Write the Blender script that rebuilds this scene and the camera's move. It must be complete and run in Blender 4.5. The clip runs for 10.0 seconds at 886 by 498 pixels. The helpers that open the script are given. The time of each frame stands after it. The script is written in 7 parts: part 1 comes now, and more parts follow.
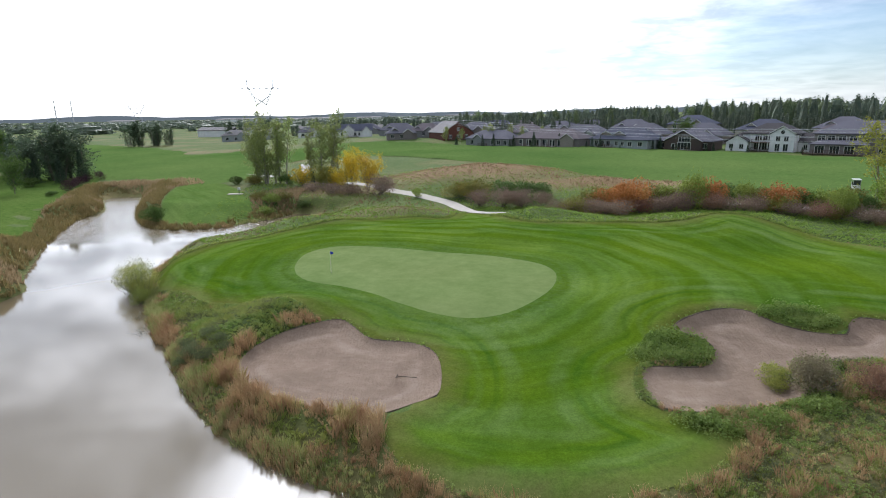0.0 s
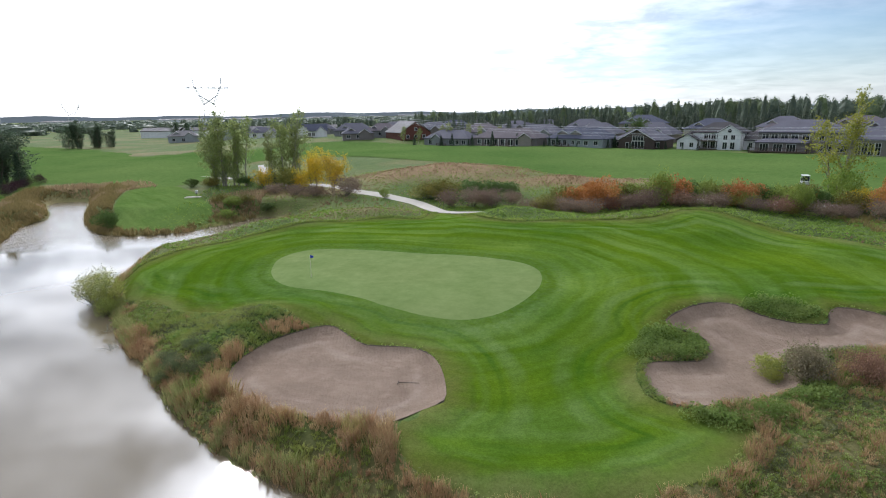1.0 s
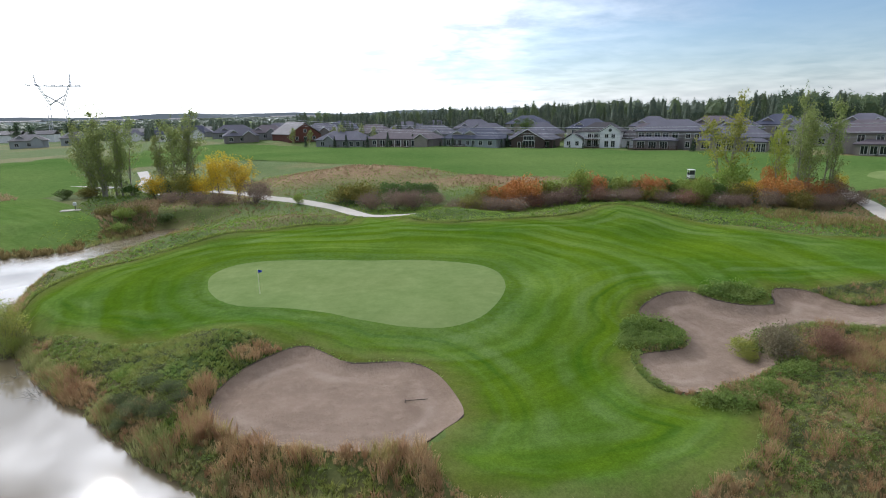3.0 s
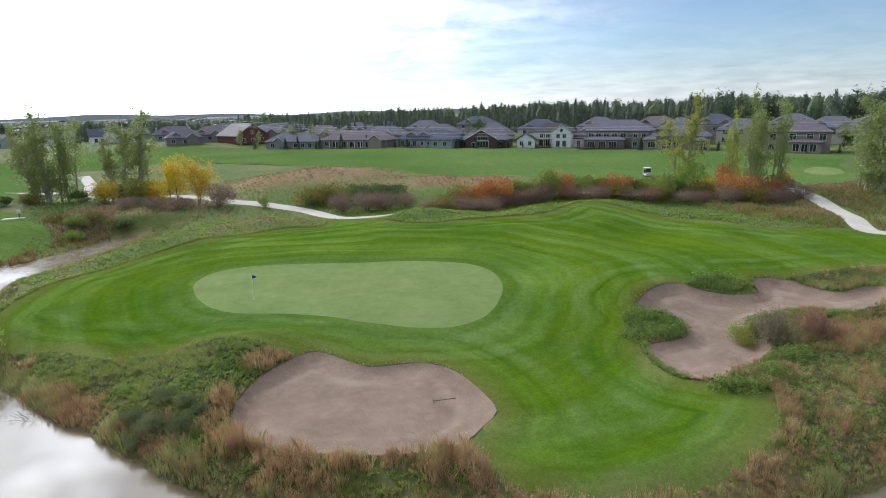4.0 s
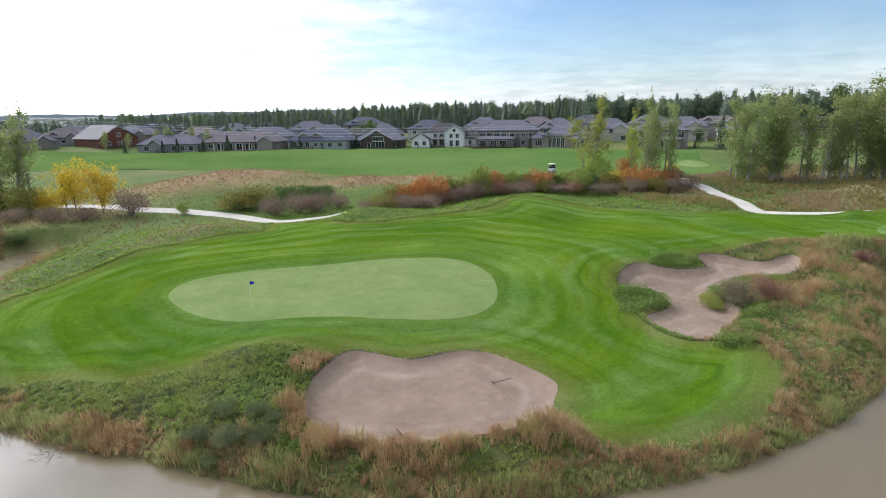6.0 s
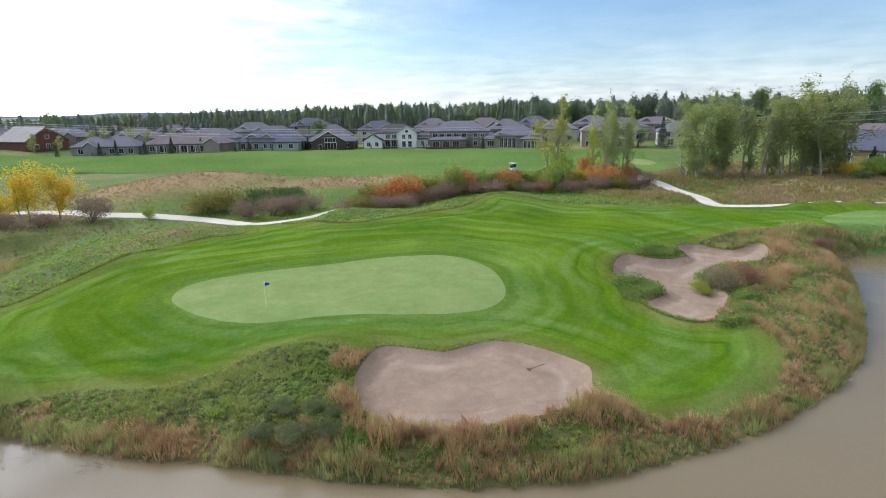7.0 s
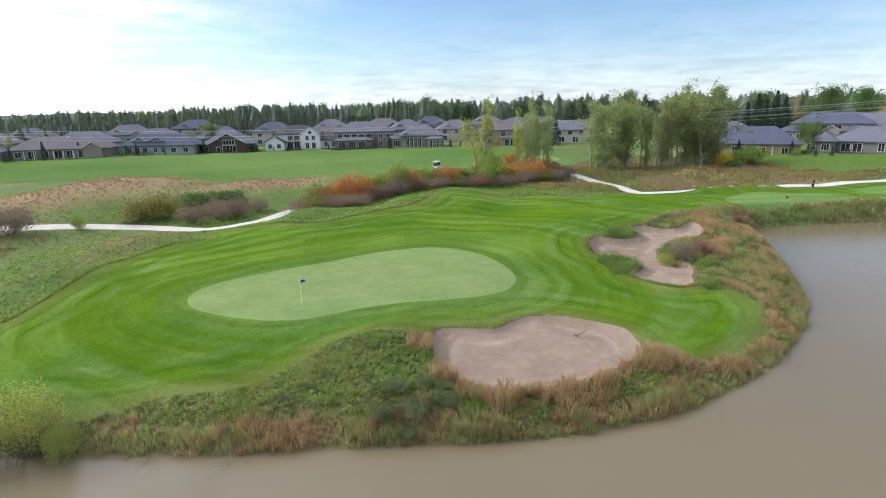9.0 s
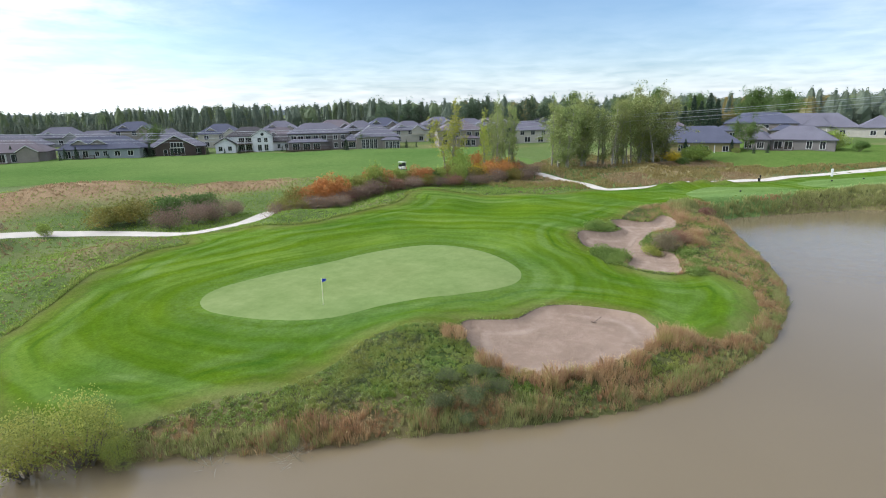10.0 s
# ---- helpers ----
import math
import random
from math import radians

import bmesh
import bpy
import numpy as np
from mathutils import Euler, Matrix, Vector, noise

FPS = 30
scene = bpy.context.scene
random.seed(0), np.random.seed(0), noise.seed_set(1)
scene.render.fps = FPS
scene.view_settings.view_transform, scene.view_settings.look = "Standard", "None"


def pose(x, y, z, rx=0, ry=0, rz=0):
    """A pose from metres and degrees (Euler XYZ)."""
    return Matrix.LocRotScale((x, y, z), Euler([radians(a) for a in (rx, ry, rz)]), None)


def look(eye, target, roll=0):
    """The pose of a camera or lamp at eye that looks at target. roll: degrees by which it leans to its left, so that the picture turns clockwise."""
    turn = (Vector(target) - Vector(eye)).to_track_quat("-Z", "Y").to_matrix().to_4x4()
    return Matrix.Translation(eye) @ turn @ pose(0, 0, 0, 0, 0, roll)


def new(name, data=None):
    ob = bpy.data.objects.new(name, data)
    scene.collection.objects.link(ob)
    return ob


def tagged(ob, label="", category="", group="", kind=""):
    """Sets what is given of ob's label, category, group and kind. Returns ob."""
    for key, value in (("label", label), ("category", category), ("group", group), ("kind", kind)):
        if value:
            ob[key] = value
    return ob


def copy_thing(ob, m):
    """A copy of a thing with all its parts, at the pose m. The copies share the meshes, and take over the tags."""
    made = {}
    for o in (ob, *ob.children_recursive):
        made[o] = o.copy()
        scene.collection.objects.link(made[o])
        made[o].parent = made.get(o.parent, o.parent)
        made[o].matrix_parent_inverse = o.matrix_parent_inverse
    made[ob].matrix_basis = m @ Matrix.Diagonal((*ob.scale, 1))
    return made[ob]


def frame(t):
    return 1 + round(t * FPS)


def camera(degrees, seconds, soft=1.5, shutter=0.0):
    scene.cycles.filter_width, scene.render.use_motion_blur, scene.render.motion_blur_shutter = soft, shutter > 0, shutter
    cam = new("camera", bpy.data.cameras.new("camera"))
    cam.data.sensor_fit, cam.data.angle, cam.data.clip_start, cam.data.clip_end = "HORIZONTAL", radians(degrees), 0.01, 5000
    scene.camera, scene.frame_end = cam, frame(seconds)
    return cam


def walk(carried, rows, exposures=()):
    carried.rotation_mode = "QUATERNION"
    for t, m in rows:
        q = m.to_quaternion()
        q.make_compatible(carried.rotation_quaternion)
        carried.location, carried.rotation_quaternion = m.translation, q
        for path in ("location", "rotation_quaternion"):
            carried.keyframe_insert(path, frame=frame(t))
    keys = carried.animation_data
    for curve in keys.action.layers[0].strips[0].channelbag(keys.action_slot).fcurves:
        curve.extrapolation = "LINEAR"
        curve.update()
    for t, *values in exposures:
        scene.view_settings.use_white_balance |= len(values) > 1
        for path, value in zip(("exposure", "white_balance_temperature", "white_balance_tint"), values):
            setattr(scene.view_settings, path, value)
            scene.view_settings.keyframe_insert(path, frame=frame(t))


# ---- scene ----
cam = camera(77.56, 10.0, soft=1.0)
PATH = [
    (0, (0.000, -0.000, 16.832), (0.947, 58.267, 2.545), -0.95),
    (0.5, (-1.566, 0.426, 16.781), (2.045, 58.586, 2.483), -0.99),
    (1, (-2.951, 0.976, 16.789), (3.072, 58.918, 2.423), -0.98),
    (1.5, (-4.461, 1.658, 16.792), (4.384, 59.230, 2.398), -1.04),
    (2, (-6.063, 2.462, 16.852), (6.211, 59.384, 2.390), -1.02),
    (2.5, (-7.790, 3.342, 16.858), (7.778, 59.447, 2.371), -1.00),
    (4, (-14.197, 5.852, 16.879), (9.933, 58.840, 2.387), -1.07),
    (4.5, (-16.630, 6.755, 16.855), (10.616, 58.202, 2.334), -1.02),
    (5, (-19.199, 7.771, 16.858), (11.150, 57.439, 2.298), -0.99),
    (5.5, (-21.829, 8.855, 16.913), (11.380, 56.643, 2.305), -0.98),
    (7, (-30.117, 13.320, 16.907), (10.968, 54.535, 2.298), -0.88),
    (7.5, (-32.825, 15.098, 16.870), (10.148, 54.345, 2.277), -0.88),
    (8, (-35.523, 16.941, 16.841), (9.469, 53.853, 2.238), -0.93),
    (8.5, (-38.085, 18.851, 16.879), (9.198, 52.756, 2.223), -1.00),
    (9, (-40.478, 21.100, 16.835), (8.901, 51.859, 2.152), -1.01),
    (9.5, (-42.691, 23.477, 16.828), (8.318, 51.458, 2.159), -1.06),
    (10, (-44.764, 26.053, 16.812), (7.714, 51.187, 2.169), -1.06),
]
walk(cam, [(t, look(eye, target, roll)) for t, eye, target, roll in PATH], ((0, -0.96, 6250, 12), (2.5, -1.00, 6250, 12), (5, -0.74, 6250, 12), (7, -0.56, 6250, 12), (9, -0.48, 6250, 12), (10, -0.48, 6250, 12)))

# ---- sky and sun ----
SUN_AZ, SUN_EL = radians(-17), radians(33)
to_sun = Vector((math.sin(SUN_AZ) * math.cos(SUN_EL), math.cos(SUN_AZ) * math.cos(SUN_EL), math.sin(SUN_EL)))
sun = new("sun", bpy.data.lights.new("sun", "SUN"))
sun.data.energy, sun.data.angle, sun.data.color = 2.3, radians(3.0), (1.0, 0.94, 0.85)
sun.matrix_world = look((0, 0, 300), Vector((0, 0, 300)) - to_sun)

world = bpy.data.worlds.new("sky")
scene.world = world
world.use_nodes = True


class Nodes:
    """A short way to write node trees."""

    def __init__(self, tree):
        self.tree, self.n, self.l = tree, tree.nodes, tree.links

    def add(self, kind, **values):
        node = self.n.new(kind)
        for key, value in values.items():
            if key in node.inputs:
                self.plug(node.inputs[key], value)
            elif key == "operation":
                node.operation = value
            elif key == "attribute_name":
                node.attribute_name = value
            elif key == "sky_type":
                node.sky_type = value
            elif key == "sun_disc":
                node.sun_disc = value
            elif key == "sun_elevation":
                node.sun_elevation = value
            elif key == "sun_rotation":
                node.sun_rotation = value
            else:
                raise KeyError(key)
        return node

    def plug(self, socket, value):
        if isinstance(value, bpy.types.NodeSocket):
            self.l.new(value, socket)
        else:
            socket.default_value = value

    def math(self, op, a, b=0.0, clamp=False):
        node = self.n.new("ShaderNodeMath")
        node.operation, node.use_clamp = op, clamp
        self.plug(node.inputs[0], a), self.plug(node.inputs[1], b)
        return node.outputs[0]

    def mix(self, fac, a, b, blend="MIX"):
        node = self.n.new("ShaderNodeMix")
        node.data_type, node.blend_type = "RGBA", blend
        self.plug(node.inputs[0], fac), self.plug(node.inputs[6], a), self.plug(node.inputs[7], b)
        return node.outputs[2]

    def noise(self, vector, scale, detail=4.0, rough=0.55, distort=0.0):
        node = self.add("ShaderNodeTexNoise", Scale=scale, Detail=detail, Roughness=rough, Distortion=distort)
        if vector is not None:
            self.plug(node.inputs["Vector"], vector)
        return node.outputs["Fac"]

    def ramp(self, fac, lo, hi):
        node = self.n.new("ShaderNodeMapRange")
        self.plug(node.inputs[0], fac)
        node.inputs[1].default_value, node.inputs[2].default_value = lo, hi
        return node.outputs[0]

    def bump(self, height, strength=0.3, distance=0.05):
        node = self.n.new("ShaderNodeBump")
        node.inputs["Strength"].default_value, node.inputs["Distance"].default_value = strength, distance
        self.plug(node.inputs["Height"], height)
        return node.outputs[0]

    def attr(self, name):
        return self.add("ShaderNodeAttribute", attribute_name=name).outputs["Fac"]


def rgb(r, g, b):
    return (r, g, b, 1.0)


def build_sky():
    w = Nodes(world.node_tree)
    sky = w.add("ShaderNodeTexSky", sky_type="NISHITA", sun_disc=False, sun_elevation=SUN_EL, sun_rotation=SUN_AZ)
    sky.air_density, sky.dust_density, sky.ozone_density = 1.0, 0.6, 1.6
    way = w.add("ShaderNodeTexCoord").outputs["Generated"]
    split = w.add("ShaderNodeSeparateXYZ", Vector=way)
    up = w.math("MAXIMUM", split.outputs[2], 0.0)
    flat = w.math("ADD", up, 0.10)
    sheet = w.add("ShaderNodeCombineXYZ", X=w.math("DIVIDE", split.outputs[0], flat), Y=w.math("DIVIDE", split.outputs[1], flat), Z=3.0).outputs[0]
    veil = w.ramp(w.noise(sheet, 0.42, 7.0, 0.6, 0.4), 0.45, 0.66)
    fine = w.ramp(w.noise(sheet, 1.5, 7.0, 0.65, 0.3), 0.42, 0.75)
    # cloud thickens towards the sun's side of the sky and thins to the east
    side = w.add("ShaderNodeVectorMath", operation="DOT_PRODUCT")
    w.plug(side.inputs[0], way)
    side.inputs[1].default_value = tuple(Vector((to_sun.x, to_sun.y, 0.15)).normalized())
    thick = w.ramp(side.outputs["Value"], 0.35, 0.95)
    cover = w.math("ADD", w.math("MULTIPLY", veil, 0.34), w.math("MULTIPLY", fine, 0.18))
    cover = w.math("MULTIPLY", cover, w.math("ADD", 0.24, w.math("MULTIPLY", thick, 1.2)))
    cover = w.math("ADD", cover, w.math("MULTIPLY", thick, 0.42), True)
    # unseen front-lit cloud added behind, to brighten walls and crowns facing the view
    rear = w.ramp(side.outputs["Value"], -0.15, -0.7)
    cover = w.math("MAXIMUM", cover, w.math("MULTIPLY", rear, w.math("ADD", 0.6, w.math("MULTIPLY", veil, 0.4))))
    haze = w.math("POWER", w.math("SUBTRACT", 1.0, up, True), 14.0)
    cover = w.math("MAXIMUM", cover, w.math("MULTIPLY", haze, 0.75))
    # the cloud sheet closes overhead and behind
    high = w.ramp(up, 0.30, 0.62)
    cover = w.math("MAXIMUM", cover, w.math("MULTIPLY", high, w.math("ADD", 0.55, w.math("MULTIPLY", veil, 0.4))))
    shade = w.math("ADD", w.math("MULTIPLY", w.noise(sheet, 0.8, 6.0, 0.6, 0.6), 0.45), w.math("MULTIPLY", w.noise(sheet, 2.6, 6.0, 0.55, 0.3), 0.55))
    cloud = w.mix(w.ramp(shade, 0.35, 0.68), rgb(13.5, 13.7, 14.2), rgb(6.2, 6.9, 8.2))
    low = w.math("POWER", w.math("SUBTRACT", 1.0, up, True), 5.0)
    cloud = w.mix(w.math("MULTIPLY", low, thick, True), cloud, rgb(15.5, 16.0, 17.0))
    # thin cloud lit from behind round the sun
    near = w.add("ShaderNodeVectorMath", operation="DOT_PRODUCT")
    w.plug(near.inputs[0], way)
    near.inputs[1].default_value = tuple(to_sun)
    glow = w.math("POWER", w.math("MAXIMUM", near.outputs["Value"], 0.0), 5.5)
    lit = w.math("ADD", 1.0, w.math("MULTIPLY", glow, w.math("ADD", 1.6, w.math("MULTIPLY", w.ramp(shade, 0.60, 0.42), 5.4))))
    blaze = w.math("POWER", w.math("MAXIMUM", near.outputs["Value"], 0.0), 110.0)
    lit = w.math("ADD", lit, w.math("MULTIPLY", blaze, w.math("ADD", 4.0, w.math("MULTIPLY", w.ramp(shade, 0.58, 0.44), 22.0))))
    cloud = w.mix(1.0, cloud, w.add("ShaderNodeCombineXYZ", X=lit, Y=lit, Z=lit).outputs[0], "MULTIPLY")
    # the sheet is brightened above the view, as added fill light
    top = w.math("ADD", 1.0, w.math("MULTIPLY", w.ramp(up, 0.32, 0.8), 0.35))
    cloud = w.mix(1.0, cloud, w.add("ShaderNodeCombineXYZ", X=top, Y=top, Z=top).outputs[0], "MULTIPLY")
    blue = w.mix(1.0, sky.outputs[0], rgb(1.08, 1.30, 1.48), "MULTIPLY")
    colour = w.mix(cover, blue, cloud)
    back = w.n["Background"]
    w.plug(back.inputs["Color"], colour)
    back.inputs["Strength"].default_value = 0.15


build_sky()

# ---- materials ----


def material(name, rough=0.8, spec=0.3, metal=0.0):
    m = bpy.data.materials.new(name)
    m.use_nodes = True
    s = Nodes(m.node_tree)
    b = s.n["Principled BSDF"]
    b.inputs["Roughness"].default_value, b.inputs["Metallic"].default_value = rough, metal
    b.inputs["Specular IOR Level"].default_value = spec
    return m, s, b, s.add("ShaderNodeTexCoord").outputs["Object"]


def turf(name, dark, light, pale, bands=0.0, width=2.3, grain=9.0, bump=0.5, even=0.0, wide=0.09):
    """Mown grass: two greens, paler worn patches, and the lighter and darker bands of the mower."""
    m, s, b, at = material(name, 0.95, 0.0)
    broad = s.ramp(s.noise(at, wide, 4.0), 0.35, 0.65)
    mid = s.ramp(s.noise(at, 0.6, 5.0, 0.6), 0.3, 0.7)
    fine = s.noise(at, grain, 4.0, 0.7)
    col = s.mix(mid, dark, light)
    col = s.mix(s.math("MULTIPLY", broad, 0.6), col, pale)
    if bands:
        ring = s.math("ADD", s.attr("ring"), s.math("MULTIPLY", s.noise(at, 0.13, 4.0, 0.6), 2.8))
        flat = s.add("ShaderNodeSeparateXYZ", Vector=at)
        lane = s.add("ShaderNodeCombineXYZ", X=s.math("MULTIPLY", ring, 1.25), Y=s.math("MULTIPLY", flat.outputs[0], 0.10), Z=s.math("MULTIPLY", flat.outputs[1], 0.10)).outputs[0]
        lines = s.noise(lane, 1.0, 5.0, 0.65)
        col = s.mix(s.ramp(lines, 0.36, 0.66), s.mix(1.0, col, rgb(0.88, 0.89, 0.86), "MULTIPLY"), s.mix(1.0, col, rgb(1.08, 1.06, 1.1), "MULTIPLY"))
        # broad passes of uneven width, and patches that took up less water
        pass_ = s.add("ShaderNodeCombineXYZ", X=s.math("MULTIPLY", ring, 2.1 / width), Y=s.math("MULTIPLY", flat.outputs[0], 0.016), Z=s.math("MULTIPLY", flat.outputs[1], 0.016)).outputs[0]
        wave = s.ramp(s.noise(pass_, 1.0, 1.5, 0.5), 0.36, 0.64)
        where = s.ramp(s.noise(at, 0.07, 2.0), 0.32, 0.6)
        wave = s.math("MULTIPLY", wave, s.math("ADD", 0.3, s.math("MULTIPLY", where, 0.7)))
        thin = s.math("MULTIPLY", s.ramp(s.noise(lane, 0.45, 3.0, 0.55), 0.56, 0.70), s.ramp(s.noise(at, 0.10, 3.0), 0.42, 0.60))
        col = s.mix(s.math("MULTIPLY", thin, 0.34), col, rgb(0.092, 0.150, 0.030))
        edge = s.math("ADD", s.attr("rim"), s.math("MULTIPLY", s.noise(at, 0.3, 3.0), 0.9))
        for far, half, tint, much in ((5.0, 0.75, (0.105, 0.165, 0.042), 0.50), (3.9, 0.30, (0.034, 0.090, 0.008), 0.60), (2.8, 0.35, (0.110, 0.170, 0.040), 0.35), (2.1, 0.22, (0.038, 0.085, 0.010), 0.45), (7.6, 0.55, (0.105, 0.175, 0.035), 0.25)):
            near = s.ramp(s.math("ABSOLUTE", s.math("SUBTRACT", edge, far)), half, half * 0.35)
            col = s.mix(s.math("MULTIPLY", near, s.math("MULTIPLY", s.ramp(s.noise(at, 0.16, 3.0), 0.36, 0.58), much)), col, rgb(*tint))
        rim = s.math("ADD", s.attr("rim"), s.math("MULTIPLY", s.math("SUBTRACT", mid, 0.5), 1.2))
        col = s.mix(s.math("MULTIPLY", s.ramp(rim, 2.2, 0.1), 0.7), col, rgb(0.118, 0.118, 0.034))
        collar = s.math("MULTIPLY", s.ramp(s.attr("ring"), 2.9, 1.9), s.math("ADD", 0.06, s.math("MULTIPLY", s.ramp(s.noise(at, 1.8, 4.0, 0.7), 0.35, 0.65), 0.36)))
        col = s.mix(collar, col, rgb(0.100, 0.160, 0.048))
        bright = s.add("ShaderNodeHueSaturation", Value=1.0 + bands, Saturation=1.0 - 0.35 * bands, Color=col).outputs[0]
        col = s.mix(wave, col, bright)
    tuft = s.noise(at, grain * 0.3, 5.0, 0.75)
    col = s.mix(s.ramp(tuft, 0.3, 0.7), s.mix(1.0, col, rgb(0.80, 0.82, 0.78), "MULTIPLY"), s.mix(1.0, col, rgb(1.14, 1.10, 1.2), "MULTIPLY"))
    calm = col
    col = s.mix(s.ramp(fine, 0.25, 0.75), s.mix(1.0, col, rgb(0.68, 0.70, 0.66), "MULTIPLY"), s.mix(1.0, col, rgb(1.14, 1.12, 1.1), "MULTIPLY"))
    col = s.mix(even, col, calm)
    s.plug(b.inputs["Base Color"], col)
    s.plug(b.inputs["Normal"], s.bump(s.math("ADD", fine, s.math("MULTIPLY", mid, 0.6)), bump, 0.06))
    return m


FAIRWAY = turf("mown_grass", rgb(0.043, 0.098, 0.007), rgb(0.062, 0.128, 0.009), rgb(0.112, 0.176, 0.011), 0.34, 3.6)
GREEN = turf("green_grass", rgb(0.142, 0.198, 0.066), rgb(0.152, 0.208, 0.070), rgb(0.176, 0.218, 0.080), 0.0, grain=1.2, bump=0.1, even=0.9)
# far turf: the haze of distance is put into its duller, paler green
HAZED_TURF = turf("hazed_fairway_grass", rgb(0.070, 0.132, 0.034), rgb(0.088, 0.158, 0.040), rgb(0.150, 0.212, 0.066), 0.0, grain=3.0, wide=0.022)
LAWN = turf("lawn_grass", rgb(0.070, 0.130, 0.028), rgb(0.095, 0.155, 0.034), rgb(0.12, 0.17, 0.045), 0.0, grain=4.0)
TEE = turf("tee_grass", rgb(0.098, 0.172, 0.044), rgb(0.116, 0.198, 0.052), rgb(0.15, 0.22, 0.068), 0.30, 2.4, grain=8.0, bump=0.2)

TEE_FAIR = turf("far_tee_grass", rgb(0.085, 0.150, 0.034), rgb(0.105, 0.176, 0.040), rgb(0.14, 0.20, 0.055), 0.12, 2.4, grain=8.0, bump=0.2)


def make_rough():
    m, s, b, at = material("rough_ground", 0.95, 0.1)
    n1, n2, n3 = s.ramp(s.noise(at, 0.05, 5.0), 0.38, 0.62), s.ramp(s.noise(at, 0.35, 5.0, 0.65), 0.3, 0.7), s.noise(at, 4.0, 5.0, 0.7)
    green = s.mix(n2, rgb(0.088, 0.142, 0.034), rgb(0.130, 0.175, 0.050))
    # dark litter under the tall growth, with the shade between its plants painted in
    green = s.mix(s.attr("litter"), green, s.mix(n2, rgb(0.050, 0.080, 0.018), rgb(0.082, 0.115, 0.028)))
    straw = s.mix(n2, rgb(0.275, 0.185, 0.095), rgb(0.350, 0.245, 0.140))
    col = s.mix(s.math("ADD", s.attr("dry"), s.math("MULTIPLY", s.math("SUBTRACT", n1, 0.5), 0.5), True), green, straw)
    col = s.mix(s.ramp(n3, 0.3, 0.75), s.mix(1.0, col, rgb(0.60, 0.60, 0.56), "MULTIPLY"), col)
    s.plug(b.inputs["Base Color"], col)
    s.plug(b.inputs["Normal"], s.bump(n3, 0.8, 0.15))
    return m


ROUGH = make_rough()


def make_sand():
    m, s, b, at = material("bunker_sand", 0.95, 0.15)
    big, mid, fine = s.noise(at, 0.25, 4.0), s.noise(at, 1.4, 5.0, 0.65), s.noise(at, 14.0, 4.0, 0.7)
    col = s.mix(s.ramp(big, 0.35, 0.65), rgb(0.240, 0.172, 0.124), rgb(0.308, 0.228, 0.168))
    col = s.mix(s.math("MULTIPLY", s.ramp(mid, 0.45, 0.7), 0.35), col, rgb(0.42, 0.33, 0.25))
    col = s.mix(s.math("MULTIPLY", s.ramp(fine, 0.3, 0.8), 0.5), s.mix(1.0, col, rgb(0.82, 0.81, 0.8), "MULTIPLY"), col)
    # rings of the rake along the edge, with a paler band and a darker rim
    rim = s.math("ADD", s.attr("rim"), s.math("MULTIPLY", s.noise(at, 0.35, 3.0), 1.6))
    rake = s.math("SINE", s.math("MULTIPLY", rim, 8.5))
    pale_band = s.math("MULTIPLY", s.ramp(s.math("ABSOLUTE", s.math("SUBTRACT", rim, 2.5)), 0.55, 0.1), s.ramp(s.noise(at, 0.22, 3.0), 0.40, 0.60))
    col = s.mix(s.math("MULTIPLY", pale_band, 0.28), col, rgb(0.47, 0.38, 0.30))
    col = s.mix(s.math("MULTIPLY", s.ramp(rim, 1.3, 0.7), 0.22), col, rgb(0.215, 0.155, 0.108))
    wavy = s.add("ShaderNodeTexWave", Scale=1.2, Distortion=7.0, Detail=3.0)
    s.plug(wavy.inputs["Vector"], at)
    s.plug(b.inputs["Base Color"], col)
    h = s.math("ADD", s.math("MULTIPLY", mid, 1.0), s.math("ADD", s.math("MULTIPLY", fine, 0.35), s.math("ADD", s.math("MULTIPLY", wavy.outputs["Fac"], 0.06), s.math("MULTIPLY", rake, 0.05))))
    s.plug(b.inputs["Normal"], s.bump(h, 1.0, 0.22))
    return m


SAND = make_sand()


def plain(name, colour, second=None, rough=0.8, spec=0.3, metal=0.0, scale=3.0, bump=0.15, vary=0.0):
    """A painted, mineral or metal surface with broad and fine variation."""
    m, s, b, at = material(name, rough, spec, metal)
    a, f = s.noise(at, scale, 4.0), s.noise(at, scale * 9.0, 4.0, 0.7)
    col = s.mix(s.ramp(a, 0.3, 0.7), rgb(*colour), rgb(*(second or [c * 0.8 for c in colour])))
    col = s.mix(s.math("MULTIPLY", s.ramp(f, 0.35, 0.8), 0.3), col, s.mix(1.0, col, rgb(0.7, 0.7, 0.7), "MULTIPLY"))
    if vary:
        rnd = s.add("ShaderNodeObjectInfo").outputs["Random"]
        col = s.add("ShaderNodeHueSaturation", Value=s.math("ADD", 1.0 - vary / 2, s.math("MULTIPLY", rnd, vary)), Color=col).outputs[0]
    s.plug(b.inputs["Base Color"], col)
    s.plug(b.inputs["Normal"], s.bump(f, bump, 0.02))
    return m


